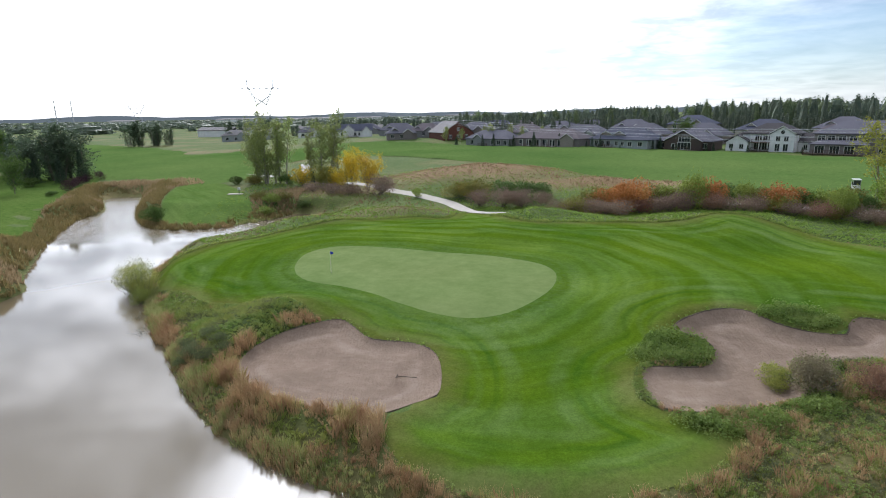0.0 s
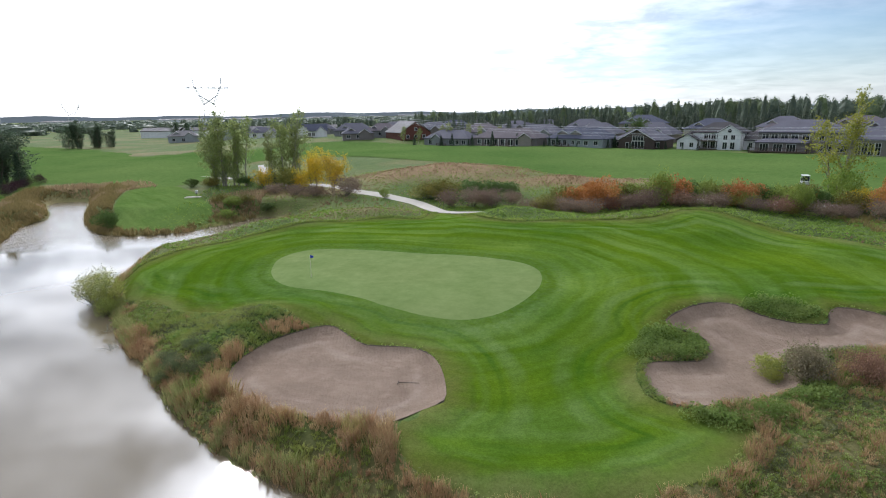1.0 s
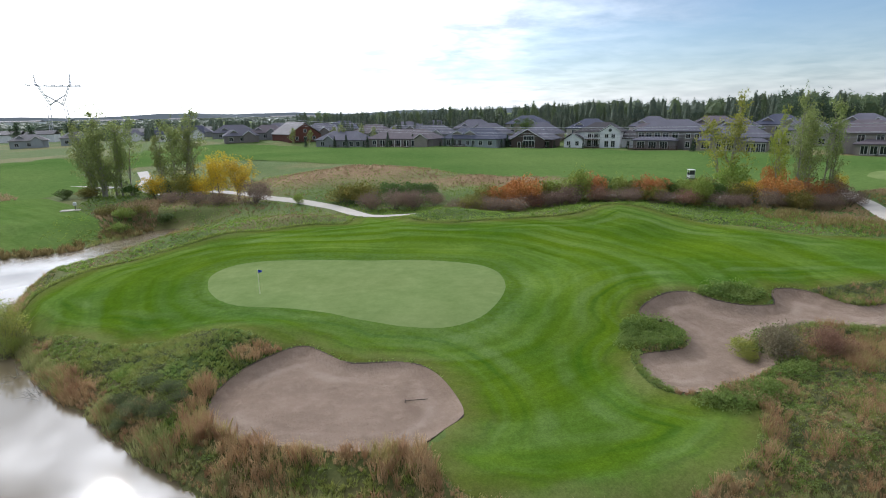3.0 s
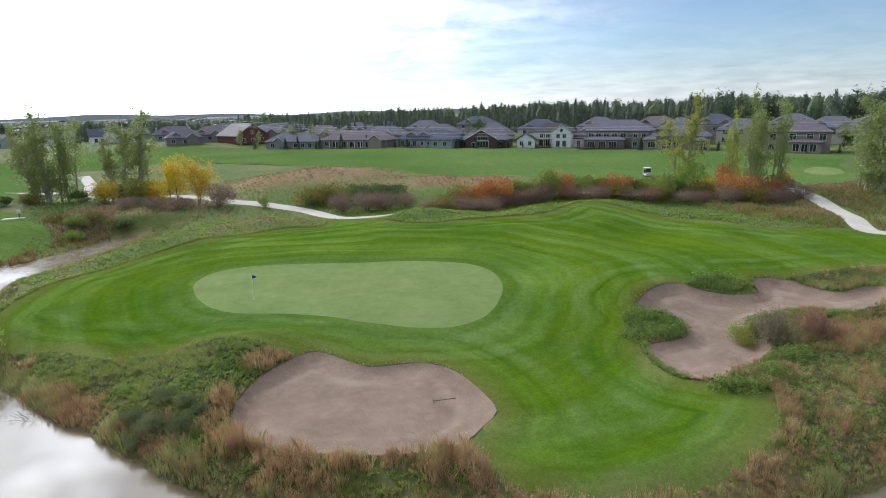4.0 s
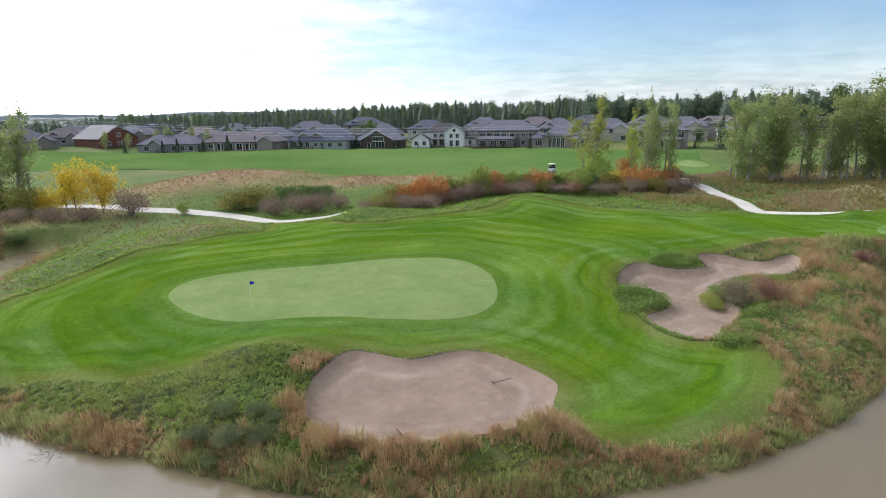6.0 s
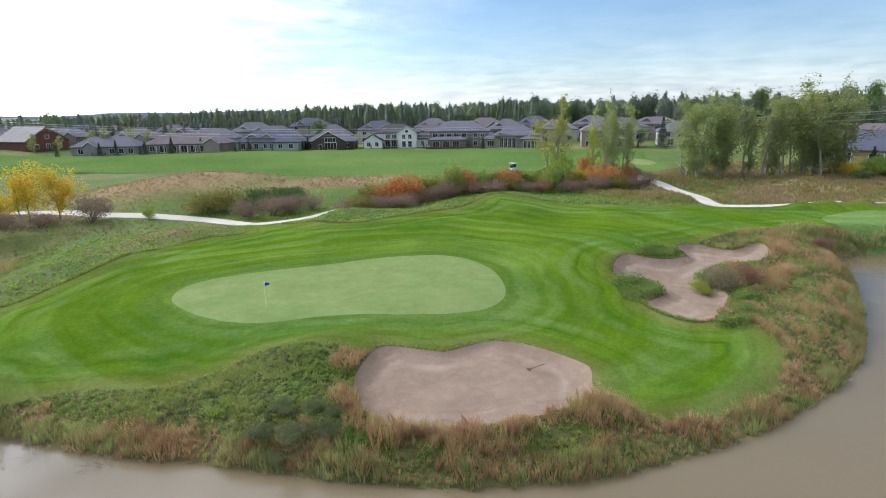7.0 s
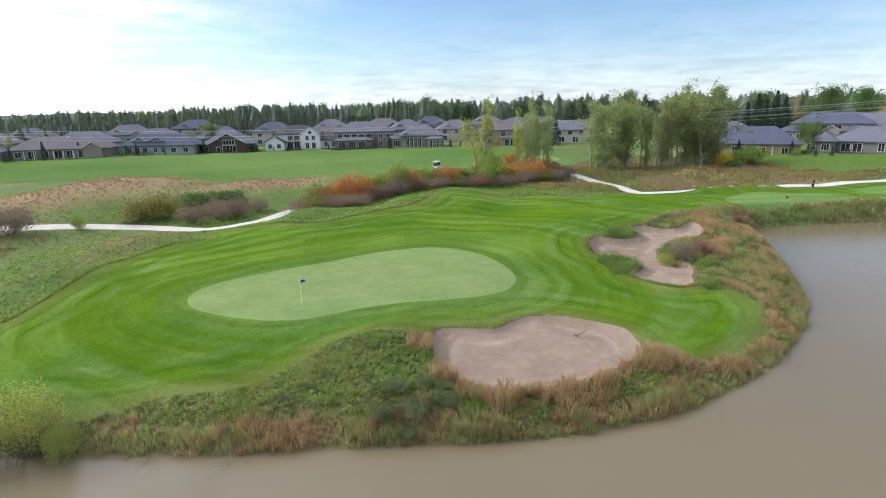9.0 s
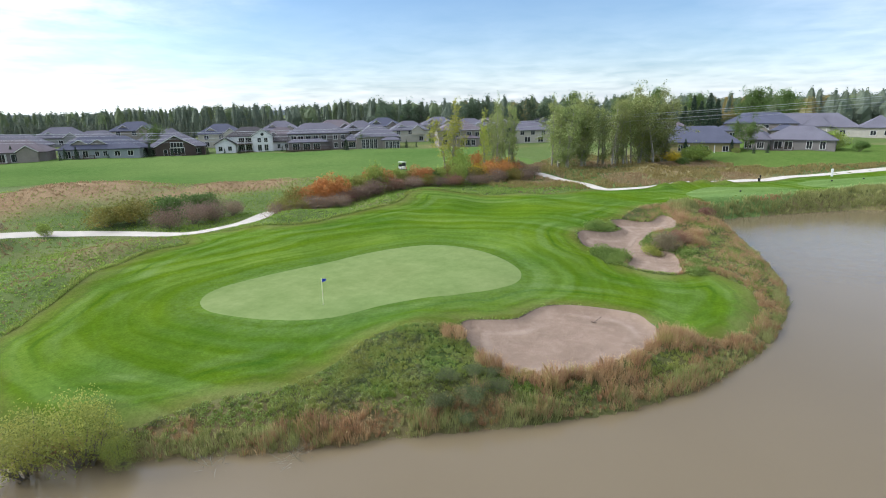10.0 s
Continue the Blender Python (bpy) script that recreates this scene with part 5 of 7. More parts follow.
    # plants near the pond
    dusky = build_shrub("shrub", "dense purple-green shrub standing in the sand", 2.1, 2.6, DUSKY_LEAF, 5200, 0.11, 16, twiggy=True)
    stand(dusky, 22.4, 29.6, 1.05, label="dense purple-green shrub standing at the bunker's edge")
    drop(dusky)
    near = build_shrub("shrub", "russet twiggy shrub", 2.1, 2.8, RUSSET_LEAF, 4200, 0.11, 16, twiggy=True)
    stand(near, 25.2, 28.4, 0.85, label="russet twiggy shrub at the bunker's edge")
    leafy = build_shrub("shrub", "low yellow-green shrub at the bunker's edge", 1.2, 1.8, WILLOW_LEAF, 1500, 0.11, 10)
    stand(leafy, 21.0, 31.2, 1.0)
    stand(leafy, 20.6, 30.2, 0.7)
    drop(leafy)
    stand(near, 41, 25.5, 0.75, label="purple twiggy shrub on the pond bank")
    drop(near)
    low = build_shrub("shrub", "low dark green bramble on the bank", 1.3, 2.8, BRAMBLE_LEAF, 4200, 0.10, 14, twiggy=True)
    for x, y, s in ((-17.4, 37.4, 0.62), (-16.2, 36.3, 0.5), (-18.6, 39.0, 0.55), (-15.8, 38.0, 0.42), (-17.0, 39.2, 0.45), (-18.6, 37.4, 0.4), (-15.2, 37.0, 0.36)):
        stand(low, x, y, s)
    drop(low)
    big = build_shrub("shrub", "leafy yellow-green willow shrub over the water", 4.0, 4.0, WILLOW_LEAF, 4200, 0.13, 30, twiggy=True)
    stand(big, -30.0, 54.3, 0.85, tall=1.25)
    stand(big, -31.6, 56.4, 0.95)
    stand(big, -29.2, 52.6, 0.5)
    drop(big)
    # bare fallen branches at the water's edge
    for cx, cy in ((-24.6, 44.6), (-27.0, 48.4)):
        ob = thing("fallen_branches", "bare grey branches leaning into the pond", "branches", pose(cx, cy, height1(cx, cy)))
        pieces = []
        for i in range(44):
            a = rng.uniform(0, 6.28)
            pc, pp = wander((rng.uniform(-0.5, 0.5), rng.uniform(-0.5, 0.5), 0), (math.cos(a) - 0.4, math.sin(a) - 0.3, rng.uniform(0.15, 0.8)), rng.uniform(0.6, 1.5), 0.014, 0.005, 4, 0.25)
            pieces += pc
        v, f = join(pieces)
        part("branch", mesh_of("branch", v, f, PALE_BARK, True), None, ob)


build_trees()


def build_woods():
    """Far woods behind the houses and tree lines out on the plain."""
    def clumps(x, y, h, w, n, size, mat, name, label, point=0.5, core=True):
        m = len(x)
        z = height(x, y)
        shape = lambda u: np.minimum(1, 0.62 + u * 2) * (1 - u) ** point  # noqa: E731
        u = rng.uniform(0, 1, (m, n))
        prof = shape(u)
        a, r = rng.uniform(0, 2 * np.pi, (m, n)), rng.uniform(0.35, 1, (m, n)) ** 0.4
        p = np.stack([x[:, None] + np.cos(a) * r * prof * w[:, None] / 2, y[:, None] + np.sin(a) * r * prof * w[:, None] / 2, z[:, None] + (0.03 + 0.97 * u) * h[:, None]], -1).reshape(-1, 3)
        pieces = [leaf_quads(p, size)]
        if core:
            # the dense inside of each crown: a lumpy tapered body
            sides, levels = 7, np.array((0.0, 0.18, 0.4, 0.62, 0.82, 0.95))
            rad = shape(levels)[None, :, None] * w[:, None, None] / 2 * rng.uniform(0.45, 0.8, (m, len(levels), sides))
            t = np.arange(sides) * 2 * np.pi / sides + rng.uniform(0, 6, (m, 1, 1))
            v = np.stack([x[:, None, None] + np.cos(t) * rad, y[:, None, None] + np.sin(t) * rad, z[:, None, None] - 0.3 + levels[None, :, None] * h[:, None, None] * rng.uniform(0.97, 1.03, rad.shape)], -1)
            k, l = np.meshgrid(np.arange(len(levels) - 1), np.arange(sides), indexing="ij")
            one = np.stack([k * sides + l, k * sides + (l + 1) % sides, (k + 1) * sides + (l + 1) % sides, (k + 1) * sides + l], -1).reshape(-1, 4)
            pieces.append((v.reshape(-1, 3), (one[None] + (np.arange(m) * sides * len(levels))[:, None, None]).reshape(-1, 4)))
        stuff(name, pieces, mat, label, "woods")

    # slim poplars in ranks behind the houses, broader mixed wood towards the east
    n = 1000
    deg = rng.uniform(3, 112, n)
    az, r = np.radians(deg), rng.uniform(285, 400, n)
    r = r + 60 * (deg < 35) * rng.uniform(0, 1, n)
    slim = rng.uniform(0, 1, n) < np.where(deg < 52, 0.85, 0.25)
    hh = rng.uniform(9.6, 13.0, n) + 5.0 * np.clip((deg - 8) / 30, 0, 1) + 1.4 * (deg > 48) - 1.5 * (~slim) * (deg > 52) + 3.0 * slim * (deg > 52) * rng.uniform(0, 1, n)
    x, y = r * np.sin(az), 20 + r * np.cos(az)
    dice = rng.uniform(0, 1, n)
    for sel, wide, point, mat, lab in ((slim & (dice < 0.75), (0.36, 0.62), 0.55, HAZED_LEAF, "dark green ranks of slim poplars behind the houses"), (slim & (dice >= 0.75), (0.36, 0.62), 0.55, MIXED_WOOD, "green slim poplars in the woods"),
                                       (~slim & (dice < 0.5), (0.75, 1.2), 0.42, HAZED_LEAF, "dark broad-leaved woods behind the houses"), (~slim & (dice >= 0.5) & ((dice < 0.84) | (deg < 60)), (0.75, 1.2), 0.42, MIXED_WOOD, "mixed green woods behind the houses"), (~slim & (dice >= 0.84) & (deg >= 60), (0.7, 1.0), 0.36, AUTUMN_WOOD, "olive and yellow autumn woods behind the houses")):
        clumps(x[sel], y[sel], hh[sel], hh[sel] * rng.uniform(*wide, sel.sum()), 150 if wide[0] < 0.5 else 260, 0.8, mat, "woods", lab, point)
    # plantation of young poplars at the woods' edge
    az = np.radians(rng.uniform(2, 60, 420))
    r = rng.uniform(262, 300, 420)
    x, y = r * np.sin(az), 20 + r * np.cos(az)
    clumps(x, y, rng.uniform(6, 9.5, 420), rng.uniform(2.2, 3.6, 420), 60, 0.7, HAZED_LEAF, "woods", "rows of young poplars before the dark woods")
    # low tree lines far out
    az = np.radians(np.concatenate([rng.uniform(-75, 8, 1000), rng.uniform(95, 130, 160)]))
    r = rng.uniform(560, 2000, 1160)
    x, y = r * np.sin(az), r * np.cos(az)
    h = rng.uniform(4, 8.5, 1160)
    clumps(x, y, h, h * rng.uniform(2.0, 6.5, 1160), 22, 2.6, HAZED_LEAF, "woods", "low dark tree lines far out on the plain", 0.4)
    az = np.radians(rng.uniform(-14, 40, 300))
    r = rng.uniform(330, 600, 300)
    x, y = r * np.sin(az), r * np.cos(az)
    h = rng.uniform(6, 11, 300)
    clumps(x, y, h, h * rng.uniform(0.5, 0.9, 300), 70, 0.9, HAZED_LEAF, "woods", "scattered garden trees among distant houses")


build_woods()


def build_lips():
    """Cut soil under the turf round the bunkers; lip shade is put into its dark colour."""
    soil = plain("shaded_cut_soil", (0.105, 0.080, 0.058), (0.06, 0.048, 0.035), 0.95, scale=2.0, bump=0.6)
    for edge in (bunker_a, bunker_b):
        mid = edge + rng.normal(size=edge.shape) * 0.02
        ahead = np.roll(mid, -1, 0) - np.roll(mid, 1, 0)
        ahead /= np.linalg.norm(ahead, axis=1)[:, None]
        out = np.column_stack([-ahead[:, 1], ahead[:, 0]])
        out *= np.where(signed(edge, *(mid + out * 0.3).T) > 0, 1, -1)[:, None]
        tall = -0.09 + 0.10 * ease(out[:, 1], -0.1, 0.7) + 0.10 * (blotch(mid[:, 0], mid[:, 1], 0.5, 4) - 0.5) + rng.uniform(0, 0.03, len(mid))
        foot, head = mid - out * 0.10, mid + out * 0.06
        z = height(mid[:, 0], mid[:, 1])
        n = len(mid)
        v = np.concatenate([np.column_stack([foot, z - 0.25]), np.column_stack([foot + out * 0.05, z + tall * 0.6]), np.column_stack([head, z + tall])])
        i = np.arange(n)
        j = (i + 1) % n
        f = np.concatenate([np.column_stack([i, j, j + n, i + n]), np.column_stack([i + n, j + n, j + 2 * n, i + 2 * n])])
        tagged(new("bunker_lip", mesh_of("bunker_lip", v, f, soil, True)), "cut soil edge beneath the turf round the sand, lip shade painted in", "bunker lip", kind="structure")


build_lips()

# ---- houses ----


def siding(name, colour, rough=0.75, board=0.18):
    """Lapped boards or coursed stone: fine level lines in relief over a weathered colour."""
    m, s, b, at = material(name, rough, 0.3)
    z = s.add("ShaderNodeSeparateXYZ", Vector=at).outputs[2]
    lap = s.math("FRACT", s.math("DIVIDE", z, board))
    n, f = s.noise(at, 0.7, 4.0), s.noise(at, 9.0, 3.0, 0.7)
    col = s.mix(s.ramp(n, 0.3, 0.7), rgb(*colour), rgb(*[c * 0.82 for c in colour]))
    col = s.mix(s.math("MULTIPLY", s.ramp(f, 0.4, 0.8), 0.25), col, rgb(*[c * 0.6 for c in colour]))
    s.plug(b.inputs["Base Color"], col)
    s.plug(b.inputs["Normal"], s.bump(lap, 0.5, 0.03))
    return m


def shingles(name, colour):
    m, s, b, at = material(name, 0.9, 0.2)
    tiles = s.add("ShaderNodeTexVoronoi", Scale=2.6)
    s.plug(tiles.inputs["Vector"], at)
    n, f = s.noise(at, 0.25, 4.0), s.noise(at, 6.0, 4.0, 0.7)
    col = s.mix(s.ramp(n, 0.3, 0.7), rgb(*colour), rgb(*[c * 0.75 for c in colour]))
    col = s.mix(s.math("MULTIPLY", s.ramp(f, 0.35, 0.75), 0.45), col, rgb(*[c * 1.35 for c in colour]))
    s.plug(b.inputs["Base Color"], col)
    s.plug(b.inputs["Normal"], s.bump(tiles.outputs["Distance"], 0.4, 0.03))
    return m


WALL = {"white": siding("white_siding", (0.82, 0.815, 0.80)), "taupe": siding("taupe_stucco", (0.215, 0.19, 0.18)), "tan": siding("tan_stucco", (0.30, 0.26, 0.225)), "grey": siding("grey_siding", (0.27, 0.27, 0.27)),
        "blue": siding("pale_blue_siding", (0.34, 0.37, 0.37)), "brown": siding("dark_brown_siding", (0.085, 0.062, 0.052)), "red": siding("red_brown_siding", (0.155, 0.058, 0.042)), "cream": siding("cream_stucco", (0.50, 0.46, 0.38)), "yellow": siding("ochre_siding", (0.33, 0.27, 0.13))}
ROOF = {"grey": shingles("grey_shingles", (0.122, 0.118, 0.140)), "brown": shingles("brown_shingles", (0.130, 0.110, 0.118)), "navy": shingles("slate_blue_shingles", (0.075, 0.080, 0.110)), "dark": shingles("charcoal_shingles", (0.065, 0.060, 0.062)), "tin": plain("pale_tin_roof", (0.24, 0.225, 0.22), rough=0.85, spec=0.1, scale=0.4)}
TRIM = plain("white_trim", (0.74, 0.73, 0.70), rough=0.6)
DARK_TRIM = plain("brown_timber", (0.10, 0.07, 0.05), rough=0.8)
GLASS = plain("window_glass", (0.030, 0.034, 0.040), (0.018, 0.020, 0.024), 0.06, 0.6, bump=0.0, vary=0.6)
STONE = plain("patio_stone", (0.36, 0.33, 0.29), (0.27, 0.25, 0.22), 0.9, scale=1.0)


def box(bm, x0, x1, y0, y1, z0, z1):
    v = [bm.verts.new((x, y, z)) for z in (z0, z1) for x, y in ((x0, y0), (x1, y0), (x1, y1), (x0, y1))]
    for q in ((3, 2, 1, 0), (4, 5, 6, 7), (0, 1, 5, 4), (1, 2, 6, 5), (2, 3, 7, 6), (3, 0, 4, 7)):
        bm.faces.new([v[i] for i in q])
    return v


def roof_bm(x0, x1, y0, y1, z, rise, kind="hip", axis="x", over=0.5, thick=0.22):
    """A hipped or gabled roof with overhanging eaves and a fascia; closed underneath."""
    bm = bmesh.new()
    x0, x1, y0, y1 = x0 - over, x1 + over, y0 - over, y1 + over
    long_x = axis == "x"
    if kind == "gable":
        cx, cy = (x0 + x1) / 2, (y0 + y1) / 2
        for side in (0, 1):
            if long_x:
                e = y1 if side else y0
                edge = ((x0, e, z), (x1, e, z), (x1, cy, z + rise), (x0, cy, z + rise))
            else:
                e = x1 if side else x0
                edge = ((e, y0, z), (e, y1, z), (cx, y1, z + rise), (cx, y0, z + rise))
            v = [bm.verts.new((px, py, pz + up)) for up in (0.0, thick) for px, py, pz in edge]
            for q in ((3, 2, 1, 0), (4, 5, 6, 7), (0, 1, 5, 4), (1, 2, 6, 5), (2, 3, 7, 6), (3, 0, 4, 7)):
                bm.faces.new([v[i] for i in q])
        bmesh.ops.recalc_face_normals(bm, faces=bm.faces)
        return bm
    low = [bm.verts.new((x, y, z - 0.04)) for x, y in ((x0, y0), (x1, y0), (x1, y1), (x0, y1))]
    top = [bm.verts.new((x, y, z - 0.04 + thick)) for x, y in ((x0, y0), (x1, y0), (x1, y1), (x0, y1))]
    cx, cy = (x0 + x1) / 2, (y0 + y1) / 2
    inset = min(x1 - x0, y1 - y0) / 2 - 0.05
    a, b = ((x0 + inset, cy), (x1 - inset, cy)) if long_x else ((cx, y0 + inset), (cx, y1 - inset))
    r = [bm.verts.new((*p, z + thick + rise)) for p in (a, b)]
    for i in range(4):
        bm.faces.new([low[i], low[(i + 1) % 4], top[(i + 1) % 4], top[i]])
    bm.faces.new(low[::-1])
    if long_x:
        faces = ((top[0], top[1], r[1], r[0]), (top[1], top[2], r[1]), (top[2], top[3], r[0], r[1]), (top[3], top[0], r[0]))
    else:
        faces = ((top[0], top[1], r[0]), (top[1], top[2], r[1], r[0]), (top[2], top[3], r[1]), (top[3], top[0], r[0], r[1]))
    for f in faces:
        bm.faces.new(f)
    return bm


def wall_bm(x0, x1, y0, y1, z0, z1, rise=0.0, axis="x"):
    """A storey's walls; with a rise they run up into gables at the ends of the ridge."""
    bm = bmesh.new()
    v = box(bm, x0, x1, y0, y1, z0, z1)
    if rise:
        cx, cy = (x0 + x1) / 2, (y0 + y1) / 2
        ends = ((4, 7, (x0, cy)), (5, 6, (x1, cy))) if axis == "x" else ((4, 5, (cx, y0)), (7, 6, (cx, y1)))
        tops = []
        for i, j, p in ends:
            t = bm.verts.new((*p, z1 + rise))
            bm.faces.new((v[i], v[j], t))
            tops.append(t)
        (i, j, _), (k, l, _) = ends
        bm.faces.new((v[i], v[k], tops[1], tops[0]))
        bm.faces.new((v[j], v[l], tops[1], tops[0]))
        bmesh.ops.recalc_face_normals(bm, faces=bm.faces)
    return bm


window_meshes = {}


def window_mesh(w, h, cols, rows, mat):
    key = (w, h, cols, rows, mat.name)
    if key not in window_meshes:
        bm = bmesh.new()
        t, d = 0.11, 0.07
        rings = [[bm.verts.new((sx * (w / 2 + g), yy, -g if sz < 0 else h + g)) for sx, sz in ((-1, -1), (1, -1), (1, 1), (-1, 1))] for yy, g in ((0.05, t), (-d, t), (-d, 0), (0.05, 0))]
        for a, b in zip(rings, rings[1:] + rings[:1]):
            for i in range(4):
                bm.faces.new((a[i], a[(i + 1) % 4], b[(i + 1) % 4], b[i]))
        bmesh.ops.recalc_face_normals(bm, faces=bm.faces)
        frame_me = bpy.data.meshes.new("window")
        bm.to_mesh(frame_me), bm.free()
        frame_me.materials.append(mat)
        bm = bmesh.new()
        box(bm, -w / 2, w / 2, -0.025, 0.03, 0, h)
        pane_me = bpy.data.meshes.new("pane")
        bm.to_mesh(pane_me), bm.free()
        pane_me.materials.append(GLASS)
        bars = []
        for n, upright in ((cols, True), (rows, False)):
            if n > 1:
                bm = bmesh.new()
                box(bm, *((-0.035, 0.035, -d * 0.8, 0.04, 0, h) if upright else (-w / 2, w / 2, -d * 0.7, 0.04, -0.03, 0.03)))
                me = bpy.data.meshes.new("glazing_bar")
                bm.to_mesh(me), bm.free()
                me.materials.append(mat)
                bars += [(me, (-w / 2 + w * i / n, 0, 0) if upright else (0, 0, h * i / n)) for i in range(1, n)]
        window_meshes[key] = (frame_me, pane_me, bars)
    return window_meshes[key]


def add_window(parent, x, y, z, w, h, side="front", cols=2, rows=1, mat=None, name="window"):
    f, p, bars = window_mesh(w, h, cols, rows, mat or TRIM)
    ob = part(name, f, None, parent)
    ob.matrix_basis = pose(x, y, z, 0, 0, {"front": 0, "right": 90, "back": 180, "left": -90}[side])
    part("pane", p, None, ob)
    for me, at in bars:
        part("glazing_bar", me, None, ob).location = at
    return ob


def add_deck(parent, x0, x1, y0, y1, z, roof_z=None, mat=None):
    mat = mat or DARK_TRIM
    bm = bmesh.new()
    box(bm, x0, x1, y0, y1, z - 0.2, z)
    deck = part("deck", bm, mat, parent)
    n = max(2, int((x1 - x0) / 2.4) + 1)
    for i in range(n):
        x = x0 + 0.15 + (x1 - x0 - 0.3) * i / (n - 1)
        bm = bmesh.new()
        box(bm, x - 0.1, x + 0.1, y0 + 0.04, y0 + 0.24, -0.3, roof_z or z + 1.0)
        part("post", bm, mat if not roof_z else TRIM, parent)
    bm = bmesh.new()
    box(bm, x0, x1, y0 + 0.05, y0 + 0.12, z + 0.92, z + 1.0)
    box(bm, x0, x1, y0 + 0.05, y0 + 0.12, z + 0.12, z + 0.18)
    for i in range(int((x1 - x0) / 0.25)):
        x = x0 + 0.25 * i + 0.1
        box(bm, x - 0.02, x + 0.02, y0 + 0.06, y0 + 0.1, z + 0.18, z + 0.92)
    part("railing", bm, mat, parent)
    return deck


def house(label, x, y, yaw, wings, wall, roof, windows=(), doors=(), decks=(), gables=(), chimneys=(), vents=True, level=None, group="houses by the course"):
    """wings: x0, x1, y0, y1, floor, eaves, rise, hip or gable, ridge axis. The front looks along -y."""
    z = (height1(x, y) if level is None else level) - 0.15
    ob = thing("house", label, "house", pose(x, y, z, 0, 0, yaw), group)
    for i, (x0, x1, y0, y1, z0, z1, rise, kind, axis) in enumerate(wings):
        part("wall", wall_bm(x0, x1, y0, y1, z0 - (0.6 if z0 == 0 else 0), z1, rise * 0.94 if kind == "gable" else 0, axis), WALL[wall], ob)
        part("roof", roof_bm(x0, x1, y0, y1, z1, rise, kind, axis), ROOF[roof], ob)
        if vents and i == 0:
            for u in (0.3, 0.62):
                bm = bmesh.new()
                vx, vy = x0 + (x1 - x0) * u, y0 + (y1 - y0) * 0.3
                box(bm, vx - 0.12, vx + 0.12, vy - 0.12, vy + 0.12, z1 + rise * 0.3, z1 + rise * 0.3 + 1.1)
                part("vent", bm, TRIM, ob)
    # gables: centre, half width, front y, depth, floor, eaves, rise, trim colour
    for gx, hw, gy, depth, z0, z1, rise, tone in gables:
        part("gable_wall", wall_bm(gx - hw, gx + hw, gy, gy + depth, z0, z1, rise * 0.90, "y"), WALL[tone], ob)
        part("gable_roof", roof_bm(gx - hw, gx + hw, gy, gy + depth, z1, rise, "gable", "y", 0.35, 0.16), ROOF[roof], ob)
        bm = bmesh.new()
        v = [bm.verts.new((gx + a, gy - 0.40, b)) for a, b in ((-hw - 0.35, z1 + 0.02), (0, z1 + rise - 0.02), (hw + 0.35, z1 + 0.02), (hw + 0.35, z1 + 0.22), (0, z1 + rise + 0.2), (-hw - 0.35, z1 + 0.22))]
        e = bmesh.ops.extrude_face_region(bm, geom=[bm.faces.new((v[0], v[1], v[4], v[5])), bm.faces.new((v[1], v[2], v[3], v[4]))])
        bmesh.ops.translate(bm, vec=(0, 0.05, 0), verts=[q for q in e["geom"] if isinstance(q, bmesh.types.BMVert)])
        bmesh.ops.recalc_face_normals(bm, faces=bm.faces)
        part("bargeboard", bm, TRIM, ob)
    for w in windows:
        add_window(ob, *w)
    for d in doors:
        add_window(ob, *d, name="door")
    for d in decks:
        add_deck(ob, *d)
    for cx, cy, z0, z1, s in chimneys:
        bm = bmesh.new()
        box(bm, cx - s, cx + s, cy - s, cy + s, z0, z1)
        box(bm, cx - s - 0.1, cx + s + 0.1, cy - s - 0.1, cy + s + 0.1, z1, z1 + 0.15)
        part("chimney", bm, STONE, ob)
    return ob


def row(xs, y, z, w, h, side="front", cols=2, rows=1):
    return [(x, y, z, w, h, side, cols, rows) for x in xs]


